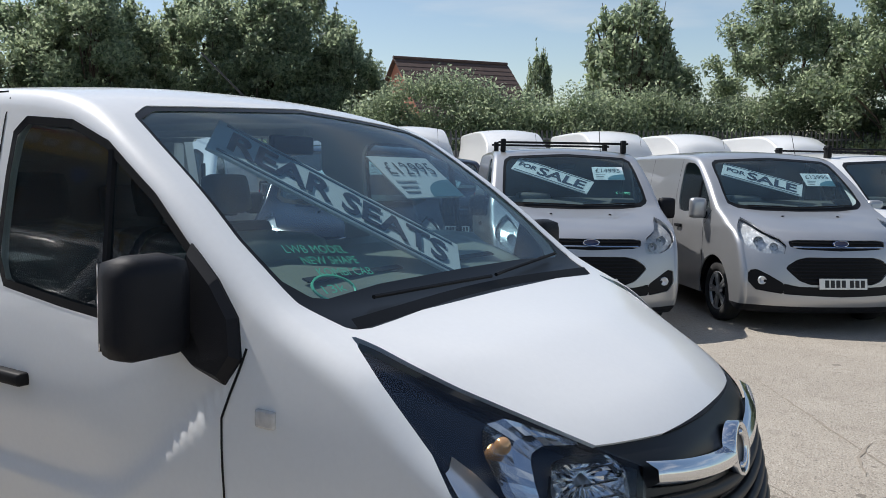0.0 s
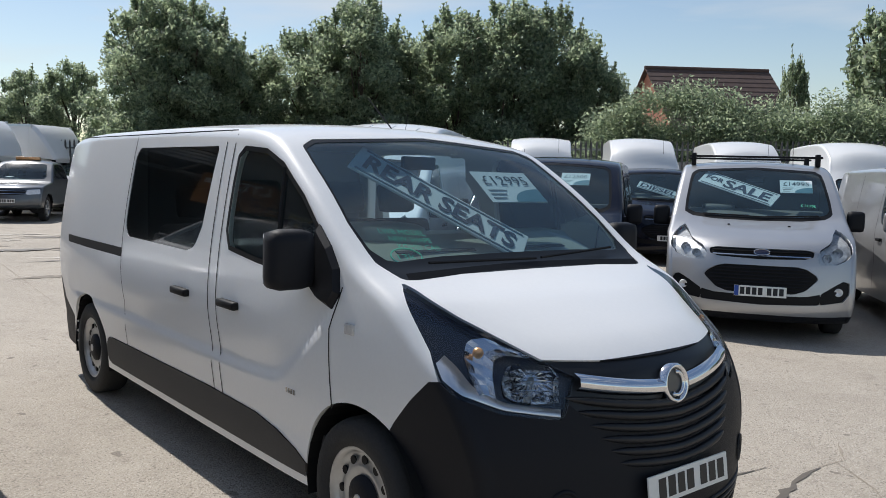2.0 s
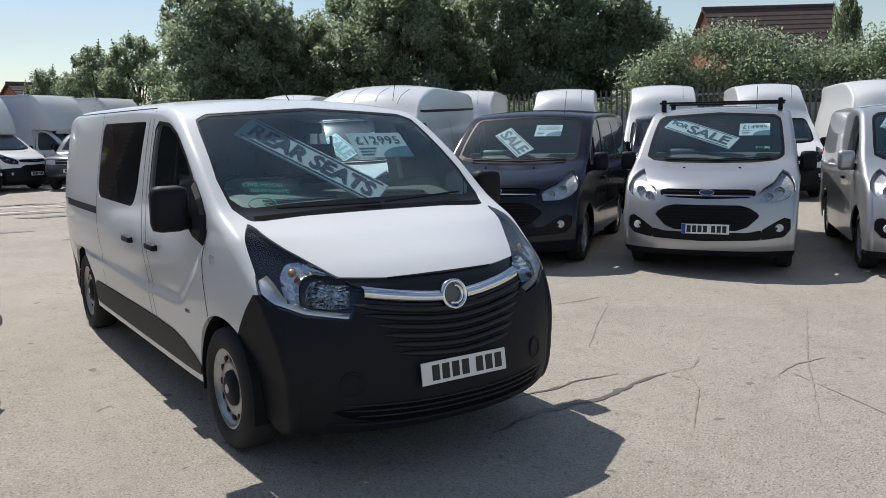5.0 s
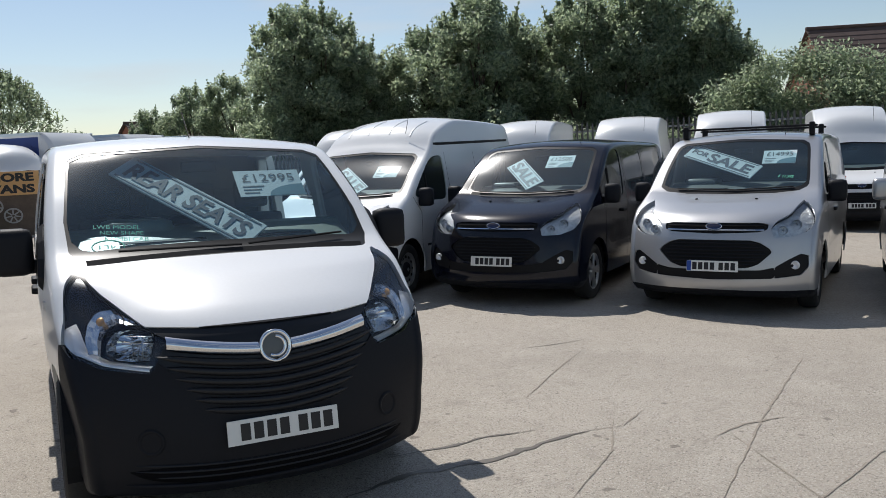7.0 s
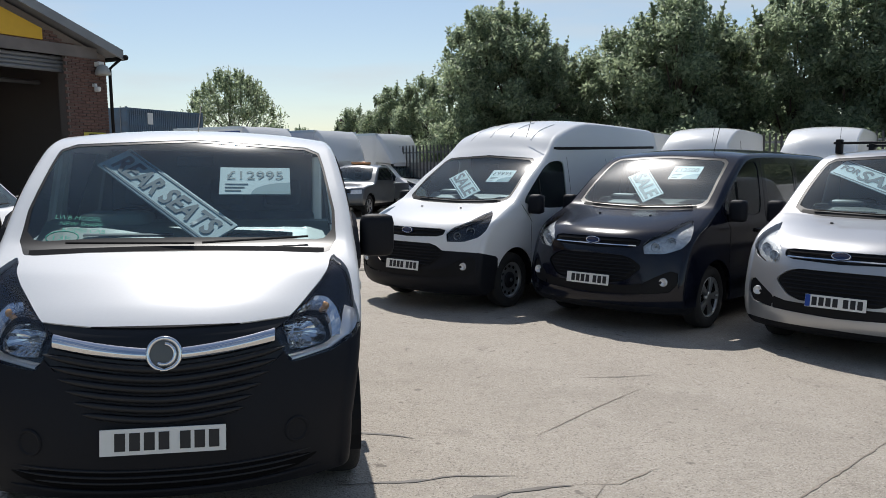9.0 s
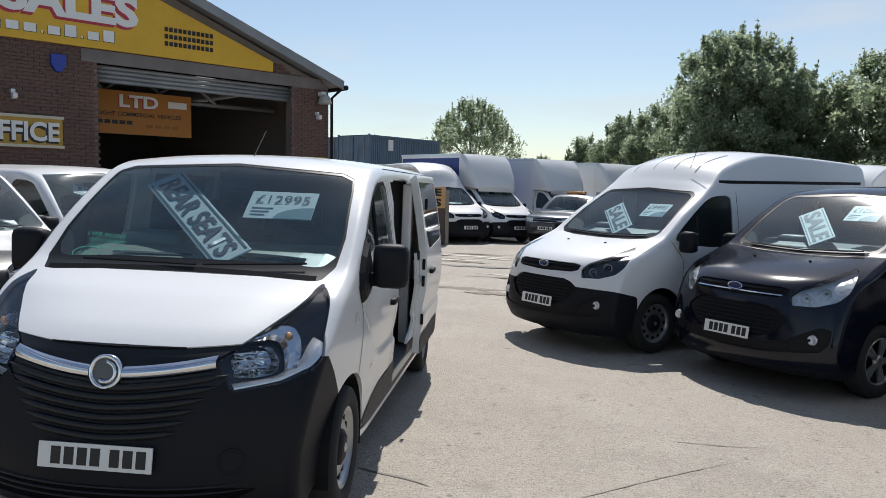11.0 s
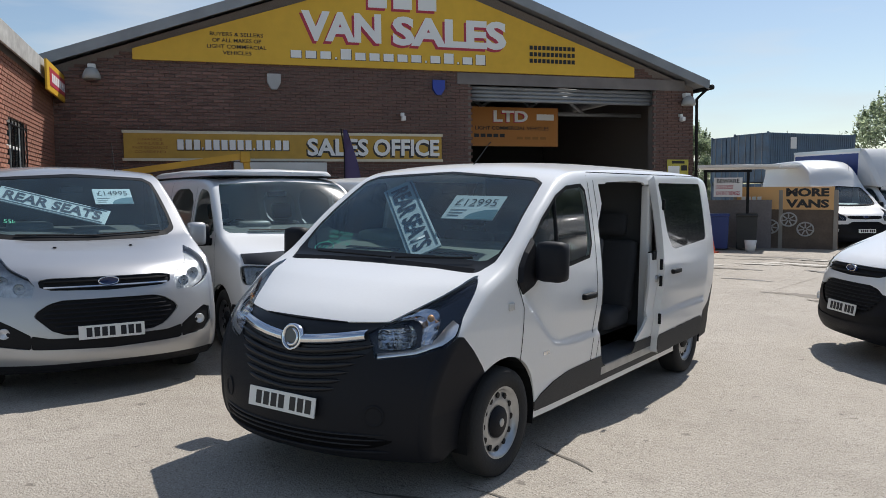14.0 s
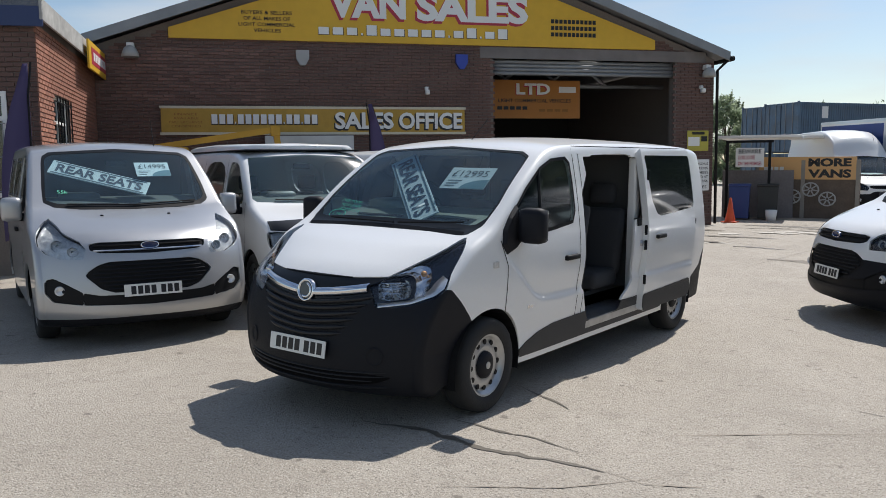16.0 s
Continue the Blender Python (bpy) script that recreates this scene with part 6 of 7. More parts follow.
for k, (words, w) in enumerate((("FINANCE", 0.5), ("AVAILABLE", 0.55), ("PART EXCHANGE", 0.72), ("CONSIDERED", 0.64))):
    text(words, 0.055, w, mat("sign_brown", (0.28, 0.12, 0.02), 0.6), os_, fx(13.6, 3.0 - 0.09 * k, -0.052), 0.008)
# Plain wall box standing for the pale shape below the sign.
part("shutter_box", boxbm(9.8, 11.86, -0.25, 0.0, 2.0, 2.50, 0.01), mat("pale_panel", (0.62, 0.63, 0.62), 0.6, stain=0.3), hall, "pale box under the office sign")

# sign inside the hall
ins = part("inner_sign", boxbm(3.22, 6.9, 1.5, 1.54, 3.02, 4.05, 0.004), mat("sign_amber", (0.42, 0.17, 0.03), 0.6, stain=0.3, alt=(0.45, 0.17, 0.03)), hall, "amber sign hung inside the doorway")
text("LTD", 0.30, 0.98, SIGNR, ins, fx(4.62, 3.79, 1.488), 0.05)
text("LTD", 0.30, 0.98, SIGNW, ins, fx(4.60, 3.81, 1.48), 0.035)
text("LIGHT COMMERCIAL VEHICLES", 0.10, 2.1, INKB, ins, fx(4.55, 3.50, 1.49), 0.015)
bars(5, 0.09, 0.9, INKB, ins, fx(5.2, 3.30, 1.49), "number_bar")
bars(4, 0.07, 0.9, MATS["sign_brown"], ins, fx(4.0, 3.24, 1.49))
part("van_outline", boxbm(3.35, 3.85, 1.485, 1.495, 3.72, 3.88, 0.003), SIGNW, ins, "white van shape")

# small fixtures on the facade
for s, z, c in ((10.93, 4.33, mat("alarm_white", (0.42, 0.42, 0.42), 0.5, stain=0.3)), (7.06, 4.31, mat("alarm_blue", (0.03, 0.06, 0.35), 0.4))):
    al = tagged(part("alarm_box", prism([(-0.15, 0.16), (0.15, 0.16), (0.15, -0.04), (0.06, -0.19), (-0.06, -0.19), (-0.15, -0.04)], -0.09, 0.0), c), "shield-shaped alarm box on the wall", "alarm")
    al.matrix_basis = FAC @ Matrix.Translation((s, 0, z))
for s, z in ((14.71, 4.42), (0.28, 4.20)):
    fl = thing("flood_light", FAC @ Matrix.Translation((s, 0, z)), "white flood light on the brick wall", "light")
    part("lamp_head", lathe(bmesh.new(), [(0.10, 0.05), (0.06, 0.12), (-0.04, 0.17), (-0.14, 0.19), (-0.15, 0.17), (-0.13, 0.0)], 20, pose(0, -0.20, -0.04, 25, -90, 0)), mat("lamp_grey", (0.42, 0.42, 0.40), 0.5, stain=0.3), fl, "grey domed lamp head", True)
    part("bracket", boxbm(-0.08, 0.08, -0.18, 0.0, 0.02, 0.14, 0.02), SIGNW, fl)
for s, z in ((7.96, 3.62), (0.42, 3.74)):
    cc = thing("security_camera", FAC @ Matrix.Translation((s, 0, z)), "small white security camera on the wall", "camera")
    part("bracket", boxbm(-0.04, 0.04, -0.10, 0.0, -0.02, 0.06, 0.01), SIGNW, cc)
    part("camera_head", boxbm(-0.05, 0.05, -0.22, -0.06, -0.14, -0.02, 0.03), SIGNW, cc, "", True)
ws = thing("warning_sign", FAC @ Matrix.Translation((0.48, -0.02, 2.34)), "yellow camera warning sign on the wall", "sign")
part("panel", boxbm(-0.32, 0.32, -0.012, 0.0, -0.27, 0.27, 0.003), mat("warn_yellow", (0.46, 0.40, 0.06), 0.5), ws)
bars(1, 0.07, 0.5, INKB, ws, pose(0, -0.014, 0.20))
part("white_field", boxbm(-0.05, 0.29, -0.015, -0.011, -0.14, 0.10), SIGNW, ws)
part("camera_mark", boxbm(-0.28, -0.10, -0.016, -0.011, -0.02, 0.12, 0.003), INKB, ws)
ns = thing("notice_board", FAC @ Matrix.Translation((0.38, -0.02, 1.42)), "white notice with lines of dark words", "sign")
part("panel", boxbm(-0.26, 0.26, -0.012, 0.0, -0.42, 0.42, 0.003), SIGNW, ns)
for k, words in enumerate(("PERSONS", "ENTERING", "PREMISES", "DO SO AT", "OWN RISK")):
    text(words, 0.07, 0.44, INKB, ns, fx(0, 0.30 - 0.115 * k, -0.015), 0.01)
text("SALES", 0.08, 0.36, INKB, ns, fx(0, -0.32, -0.015), 0.012)

# ---- red brick office beside the hall ----
OC = Vector((-3.64, 18.49, 0)) - 15.5 * FD
OFFICE = Matrix(((FN.x, -FD.x, 0, OC.x), (FN.y, -FD.y, 0, OC.y), (0, 0, 1, 0), (0, 0, 0, 1)))   # x towards the yard, y away from the hall side
office = thing("office_block", OFFICE, "red brick office block with a pale fascia", "building")
office["kind"] = "structure"
OL, OT = 5.75, 4.02
part("wall", boxbm(-2.0, 3.15, 0.02, 0.3, -0.3, OT + 0.2), MORTAR, office)
part("wall", boxbm(4.62, OL - 0.02, 0.02, 0.3, -0.3, OT + 0.2), MORTAR, office)
part("wall", boxbm(3.15, 4.62, 0.02, 0.3, -0.3, 1.95), MORTAR, office)
part("wall", boxbm(3.15, 4.62, 0.02, 0.3, 3.02, OT + 0.2), MORTAR, office)
part("wall", boxbm(OL - 0.3, OL - 0.02, 0.30, 9.0, -0.3, OT + 0.2), MORTAR, office)
part("wall", boxbm(-2.0, OL - 0.3, 8.7, 9.0, -0.3, OT + 0.2), MORTAR, office)
part("inner_wall", boxbm(2.6, 5.2, 1.6, 1.7, 0, 4.0), SHADEIN, office)
part("roof", boxbm(-2.2, OL + 0.15, -0.12, 9.2, OT + 0.2, OT + 0.34), METAL, office, "flat grey roof")
part("fascia", boxbm(-2.0, OL + 0.16, -0.14, -0.10, OT, OT + 0.33, 0.006), mat("worn_fascia", (0.48, 0.47, 0.44), 0.8, grain=0.3, scale=12, stain=0.6, stain_scale=4, alt=(0.25, 0.24, 0.22)), office, "worn pale fascia")
part("fascia", boxbm(OL + 0.10, OL + 0.15, -0.14, 9.0, OT - 0.1, OT + 0.33, 0.006), mat("fascia_blue", (0.03, 0.05, 0.13), 0.6), office, "dark blue fascia")
wf = part("window_frame", boxbm(3.15, 4.62, 0.08, 0.12, 1.95, 2.0, 0.004), SIGNW, office, "white window frame")
for a, b, c, d in ((3.15, 4.62, 2.97, 3.02), (3.15, 3.20, 1.95, 3.02), (4.57, 4.62, 1.95, 3.02), (3.85, 3.91, 1.95, 3.02), (3.15, 4.62, 2.55, 2.60)):
    part("frame_bar", boxbm(a, b, 0.08, 0.13, c, d, 0.004), SIGNW, wf)
part("pane", boxbm(3.2, 4.58, 0.10, 0.105, 1.98, 2.98), PANES, wf)
for k in range(6):
    part("grille_bar", tube(bmesh.new(), [(3.25 + 0.25 * k, -0.03, 1.95), (3.25 + 0.25 * k, -0.03, 3.0)], 0.012, 5), DARKT, wf, "black window grille")
for z in (2.1, 2.9):
    part("grille_bar", tube(bmesh.new(), [(3.15, -0.03, z), (4.62, -0.03, z)], 0.012, 5), DARKT, wf)
ew = part("window_frame", boxbm(OL + 0.005, OL + 0.05, 0.46, 2.06, 1.33, 1.40, 0.004), SIGNW, office, "white framed window in the end wall")
for a, b, c, d in ((0.46, 2.06, 2.88, 2.95), (0.46, 0.53, 1.40, 2.88), (1.99, 2.06, 1.40, 2.88), (1.22, 1.29, 1.40, 2.88), (0.53, 1.99, 2.50, 2.57)):
    part("frame_bar", boxbm(OL + 0.005, OL + 0.05, a, b, c, d, 0.004), SIGNW, ew)
part("pane", boxbm(OL - 0.005, OL + 0.018, 0.5, 2.02, 1.37, 2.92), PRIV, ew, "dark glass")
for k in range(11):
    part("grille_bar", tube(bmesh.new(), [(OL + 0.09, 0.52 + 0.15 * k, 1.36), (OL + 0.09, 0.52 + 0.15 * k, 2.5)], 0.010, 5), METAL, ew, "grey window grille")
for z in (1.42, 1.95, 2.46):
    part("grille_bar", tube(bmesh.new(), [(OL + 0.09, 0.48, z), (OL + 0.09, 2.04, z)], 0.010, 5), METAL, ew)
tsn = thing("tilted_sign", OFFICE @ Matrix.Translation((0.9, -0.22, 4.03)) @ Matrix.Diagonal((1.2, 1, 1, 1)), "small yellow and red sign leaning from the fascia", "sign")
part("panel", boxbm(-1.2, 1.1, -0.02, 0.02, -0.28, 0.28, 0.004), YELLOW, tsn)
part("red_field", boxbm(-0.9, 0.85, -0.026, -0.018, -0.17, 0.17, 0.004), SIGNR, tsn)
bars(7, 0.17, 1.4, SIGNW, tsn, pose(0, -0.028, 0))


# ---- bricks: each its own edges, the nearest as parts ----
def brick_mesh(name, l=0.215, h=0.065, d=0.03):
    me = bpy.data.meshes.new(name)
    b = 0.006
    v = [(0, 0.02, 0), (l, 0.02, 0), (l, 0.02, h), (0, 0.02, h), (b, 0, b), (l - b, 0, b), (l - b, 0, h - b), (b, 0, h - b)]
    f = [(4, 5, 6, 7), (0, 1, 5, 4), (1, 2, 6, 5), (2, 3, 7, 6), (3, 0, 4, 7)]
    me.from_pydata(v, [], f)
    return me, v, f


BRK, BV, BF = brick_mesh("brick")
BRK.materials.append(BRICKR)


def lay(x0, x1, z0, z1, blocked, seed):
    """Places of stretcher-bond bricks."""
    rnd = random.Random(seed)
    out, row, z = [], 0, z0
    while z < z1 - 0.05:
        x = x0 - (0.1125 if row % 2 else 0)
        while x < x1:
            a, b = max(x, x0), min(x + 0.215, x1)
            if b - a > 0.05 and not blocked((a + b) / 2, z + 0.03):
                out.append((a, z, b - a, rnd.uniform(-0.002, 0.002)))
            x += 0.225
        z += 0.075
        row += 1
    return out


def joined(name, places, material, parent, flip=False):
    V, F = [], []
    for x, z, l, o in places:
        k = len(V)
        V += [(x + (p[0] if p[0] < 0.1 else l - (0.215 - p[0])), p[1] + o, z + p[2]) for p in BV]
        F += [tuple(k + i for i in f) for f in BF]
    ob = pdata(name, V, F, material, parent, smooth=False)
    ob["kind"] = "stuff"
    return ob


def roof_at(x):
    return EAVE + (APEX - EAVE) * (1 - abs(x - WIDE / 2) / (WIDE / 2)) - 0.05


HALLB = lay(0, WIDE, 0.0, 6.9, lambda x, z: (DX0 < x < DX1 and z < DZ + 0.28) or z > roof_at(x) - 0.1 or (1.9 < x < 13.8 and z > 4.72), 3)
HBRK = BRK.copy()
HBRK.name = "hall_brick"
HBRK.materials.clear()
HBRK.materials.append(BRICKM)
close = [p for p in HALLB if p[0] > 11.7 and 3.28 < p[1] < 4.5][:290]
for x, z, l, o in close:
    br = new("brick", HBRK)
    br.parent = hall
    br.matrix_basis = Matrix.Translation((x, o, z)) @ Matrix.Diagonal((l / 0.215, 1, 1, 1))
taken = set(close)
joined("brickwork", [p for p in HALLB if p not in taken], BRICKM, hall)
WALL = lay(-0.4, OL, 1.6, OT, lambda x, z: 3.12 < x < 4.65 and 1.92 < z < 3.05, 5)
near = [p for p in WALL if p[0] > 4.6][:290]
for x, z, l, o in near:
    br = new("brick", BRK)
    br.parent = office
    br.matrix_basis = Matrix.Translation((x, o, z)) @ Matrix.Diagonal((l / 0.215, 1, 1, 1))
joined("brickwork", [p for p in WALL if p not in near], BRICKR, office)
# Hall's darker brick here: the end wall's shade is put into its colour.
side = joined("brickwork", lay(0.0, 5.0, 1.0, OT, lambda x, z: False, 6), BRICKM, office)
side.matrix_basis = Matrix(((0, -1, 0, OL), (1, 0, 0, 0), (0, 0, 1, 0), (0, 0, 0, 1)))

# ---- things between the hall and the far yard ----
bd = thing("sign_stand", on_yard(-2.25, 22.75, 4, -0.15) @ Matrix.Diagonal((1.12, 1, 1, 1)), "timber panel with a yellow 'more vans' sign", "sign")
part("backing", boxbm(-1.3, 1.3, 0, 0.06, 0.0, 1.5, 0.01), mat("dull_timber", (0.16, 0.12, 0.09), 0.85, stain=0.5, stain_scale=3, grain=0.3, scale=20), bd)
sg = part("sign_panel", boxbm(-1.25, 1.2, -0.03, 0.0, 1.32, 2.0, 0.005), mat("sign_peach", (0.72, 0.42, 0.17), 0.55, stain=0.2), bd)
text("MORE", 0.25, 1.05, INKB, sg, pose(0.55, -0.034, 1.83), 0.05)
text("VANS", 0.25, 1.05, INKB, sg, pose(0.55, -0.034, 1.50), 0.05)
bars(4, 0.17, 0.55, SIGNW, sg, pose(-0.85, -0.034, 1.62))
for x in (-1.28, -0.1, 1.24):
    part("post", boxbm(x - 0.05, x + 0.05, -0.04, 0.08, 0, 1.9, 0.008), mat("grey_timber", (0.32, 0.29, 0.25), 0.85, stain=0.4), bd)
for x, z in ((-0.35, 0.80), (0.10, 1.02), (0.52, 0.74)):
    bm = tube(bmesh.new(), [(x + 0.2 * math.cos(a), -0.03, z + 0.2 * math.sin(a)) for a in np.linspace(0, 2 * math.pi, 25)], 0.022, 6)
    for a in np.linspace(0, 2 * math.pi, 8)[:-1]:
        box(bm, -0.018, 0.018, -0.012, 0.012, 0.03, 0.19, 0.003, pose(x, -0.03, z) @ Matrix.Rotation(a, 4, "Y"))
    part("wheel_trim", bm, mat("trim_grey", (0.42, 0.41, 0.39), 0.5), bd, "pale wheel trim on the panel")
tc = thing("traffic_cone", on_yard(-3.55, 19.75, 0), "orange traffic cone by the hall corner", "cone")
part("cone_body", lathe(bmesh.new(), [(0.03, 0.15), (0.35, 0.085), (0.70, 0.03), (0.71, 0.0)], 20, pose(0, 0, 0, 0, -90, 0)), mat("cone_orange", (0.72, 0.10, 0.03), 0.5, stain=0.3, stain_scale=6), tc, "", True)
part("cone_base", boxbm(-0.2, 0.2, -0.2, 0.2, 0, 0.035, 0.01), MATS["cone_orange"], tc)
for x, y, c, lab in ((-3.75, 21.2, mat("bin_blue", (0.02, 0.05, 0.20), 0.5), "blue wheeled bin with lid"), (-3.05, 21.6, mat("bin_black", (0.02, 0.022, 0.022), 0.5), "black wheeled bin with lid")):
    wb = thing("wheeled_bin", on_yard(x, y, 15), lab, "bin", "wheeled bins")
    part("tub", prism([(-0.26, 0.05), (0.26, 0.05), (0.29, 0.98), (-0.29, 0.98)], -0.33, 0.33), c, wb)
    part("lid", boxbm(-0.31, 0.31, -0.38, 0.36, 0.98, 1.06, 0.03), c, wb)
    for s in (1, -1):
        part("wheel", lathe(bmesh.new(), [(-0.03, 0.0), (-0.03, 0.1), (0.03, 0.1), (0.03, 0)], 14, pose(s * 0.25, 0.3, 0.1)), RUBBER, wb)
bk = thing("bucket", on_yard(-2.75, 20.9, 0), "pale plastic bucket on the ground", "bucket")
part("pail", lathe(bmesh.new(), [(0.0, 0.0), (0.0, 0.13), (0.32, 0.17), (0.32, 0.155), (0.02, 0.12)], 18, pose(0, 0, 0, 0, -90, 0)), SIGNW, bk, "", True)
sc = thing("yard_screen", on_yard(-3.75, 20.6, 12), "grey block wall with a steel frame and dog sign", "fence")
part("block_wall", boxbm(-0.5, 1.55, 1.6, 1.8, 0, 1.45, 0.01), mat("block_grey", (0.24, 0.22, 0.22), 0.9, grain=0.3, scale=15, stain=0.4), sc)
for x in (-0.3, 0.9):
    part("steel_post", boxbm(x - 0.04, x + 0.04, 0.9, 0.98, 0, 2.35, 0.005), DARKT, sc)
part("steel_rail", boxbm(-0.35, 1.0, 0.9, 0.98, 2.28, 2.35, 0.005), DARKT, sc)
part("canopy", box(boxbm(-0.6, 1.75, 0.9, 3.4, 2.42, 2.50, 0.01), 1.2, 2.3, 3.42, 5.4, 2.46, 2.54, 0.01), SIGNW, sc, "white flat canopy")
dg = part("dog_sign", boxbm(-0.05, 0.75, 0.84, 0.86, 1.55, 2.12, 0.004), SIGNW, sc, "white warning sign")
text("BEWARE", 0.13, 0.64, INKB, dg, pose(0.35, 0.835, 2.02), 0.02)
text("DOG LOOSE", 0.12, 0.46, SIGNR, dg, pose(0.26, 0.835, 1.84), 0.02)
text("ON THE PREMISES", 0.11, 0.66, SIGNR, dg, pose(0.35, 0.835, 1.66), 0.015)
rib = mat("container_blue", (0.11, 0.19, 0.28), 0.6, stain=0.5, stain_scale=1.5, alt=(0.10, 0.08, 0.07), grain=0.2, scale=10)


def container(m, lab):
    c = thing("shipping_container", m, lab, "container", "stacked containers")
    me = bpy.data.meshes.new("rib")
    bm = boxbm(-0.02, 0.02, 0, 0.08, 0.1, 2.5)
    bm.to_mesh(me)
    bm.free()
    me.materials.append(rib)
    for k in range(40):
        for s in (1, -1):
            o = new("rib", me)
            o.parent = c
            o.matrix_basis = pose(s * 1.20, 0.05 + k * 0.15, 0)
    part("shell", boxbm(-1.19, 1.19, 0.03, 6.0, 0.03, 2.55), rib, c)
    for s in (1, -1):
        part("door", boxbm(0.04 if s > 0 else -1.14, 1.14 if s > 0 else -0.04, -0.04, 0.03, 0.1, 2.45, 0.01), rib, c)
        for x in (0.35, 0.85):
            part("lock_rod", tube(bmesh.new(), [(s * x, -0.06, 0.1), (s * x, -0.06, 2.5)], 0.02, 6), METAL, c)
        for y in (0.0, 6.02):
            part("corner_post", boxbm(s * 1.2 - 0.05, s * 1.2 + 0.03, y - 0.05, y + 0.05, 0, 2.6, 0.01), rib, c)
    part("paper_label", boxbm(1.222, 1.232, 1.5, 1.9, 1.75, 2.35), SIGNW, c)
    return c


container(Matrix.Translation((0, 0, -0.40)) @ on_yard(-8.07, 41.51, -32.7), "blue shipping container at the bottom of a stack")
container(Matrix.Translation((0, 0, 2.20)) @ on_yard(-8.07, 41.51, -32.7), "blue shipping container on top of a stack")
container(Matrix.Translation((0, 0, -0.40)) @ on_yard(-9.9, 43.6, -32.7), "grey-blue shipping container behind another")
container(Matrix.Translation((0, 0, 2.20)) @ on_yard(-9.9, 43.6, -32.7), "grey-blue shipping container on top of another")

# flags and the yellow lift by the office
PURPLE = mat("flag_purple", (0.06, 0.045, 0.12), 0.7)
for m, lab, h in ((FAC @ pose(9.75, -2.2, 0.1), "dark purple feather flag on a pole", 3.0), (OFFICE @ pose(6.3, 0.04, 0.08, 0, 0, -90), "purple and white feather flag on a pole", 3.25)):
    fl = thing("feather_flag", m, lab, "flag", "feather flags")
    part("pole", tube(bmesh.new(), [(0, 0, 0), (0, 0, h * 0.85), (0.06, 0, h)], 0.015, 6), DARKT, fl)
    part("base", boxbm(-0.25, 0.25, -0.25, 0.25, 0, 0.06, 0.01), DARKT, fl)
    bm = bmesh.new()
    prev = None
    for t in np.linspace(0, 1, 12):
        z = 0.7 + (h - 0.72) * t
        w = 0.36 * (1 - t**3) + 0.02
        pair = (bm.verts.new((0.015, 0, z)), bm.verts.new((-0.05 - w * 0.5, 0.04 * math.sin(5 * t), z)), bm.verts.new((-0.05 - w, 0.07 * math.sin(4 * t), z - 0.1)))
        if prev:
            bm.faces.new((prev[0], prev[1], pair[1], pair[0]))
            bm.faces.new((prev[1], prev[2], pair[2], pair[1]))
        prev = pair
    solid(part("cloth", bm, PURPLE, fl, "", True), 0.004)
lf = thing("boom_lift", FAC @ pose(12.6, -1.6, 0.15), "yellow folded boom lift by the office wall", "lift")
LY = mat("lift_yellow", (0.60, 0.34, 0.03), 0.5, stain=0.3)
part("chassis", boxbm(-1.4, 1.4, -0.6, 0.6, 0.35, 0.9, 0.04), LY, lf)
part("boom", tube(bmesh.new(), [(1.6, 0, 2.05), (-0.9, 0, 2.42)], 0.09, 4), LY, lf)
part("boom", tube(bmesh.new(), [(-0.9, 0, 2.42), (-1.1, 0, 1.0)], 0.09, 4), LY, lf)
part("boom_head", boxbm(-1.0, -0.8, -0.10, 0.10, 2.28, 2.50, 0.02), LY, lf)
part("mast", boxbm(0.9, 1.3, -0.3, 0.3, 0.9, 2.05, 0.03), LY, lf)
for x in (-1, 1):
    for y in (-0.6, 0.6):
        part("wheel", lathe(bmesh.new(), [(-0.12, 0.1), (-0.12, 0.34), (0.12, 0.34), (0.12, 0.1)], 18, pose(x, y, 0.20, 0, 0, 90)), RUBBER, lf)

# ---- boundary: wall, palisade fence, hedge, trees ----
FP, FQ = Vector((15.2, 20.4, 0)), Vector((0.69, -0.72, 0))
fence = thing("palisade_fence", Matrix.Identity(4), "grey steel palisade fence behind a low wall", "fence")
fence["kind"] = "structure"
fang = math.degrees(math.atan2(FQ.y, FQ.x))
fw = part("wall", boxbm(-26, 26, 0.2, 0.45, -1.6, 1.75), mat("render_grey", (0.42, 0.42, 0.40), 0.85, stain=0.4, grain=0.2, scale=10), fence, "pale grey wall")
fw.matrix_basis = pose(FP.x, FP.y, 0, 0, 0, fang)
for z in (1.45, 2.15):
    r = part("rail", boxbm(-26, 26, 0.02, 0.06, z - 0.03, z + 0.03), METAL, fence)
    r.matrix_basis = pose(FP.x, FP.y, 0, 0, 0, fang)
pale = bpy.data.meshes.new("pale")
bm = prism([(-0.032, 0.9), (0.032, 0.9), (0.032, 2.32), (0.018, 2.45), (0.0, 2.38), (-0.018, 2.45), (-0.032, 2.32)], -0.012, 0.012)
bm.to_mesh(pale)
bm.free()
pale.materials.append(mat("fence_steel", (0.10, 0.10, 0.10), 0.6, metal=0.3, stain=0.4))
for k in range(290):
    o = new("pale", pale)
    o.parent = fence
    o.matrix_basis = pose(FP.x, FP.y, 0, 0, 0, fang) @ pose(-25.5 + 0.176 * k, 0, 0)

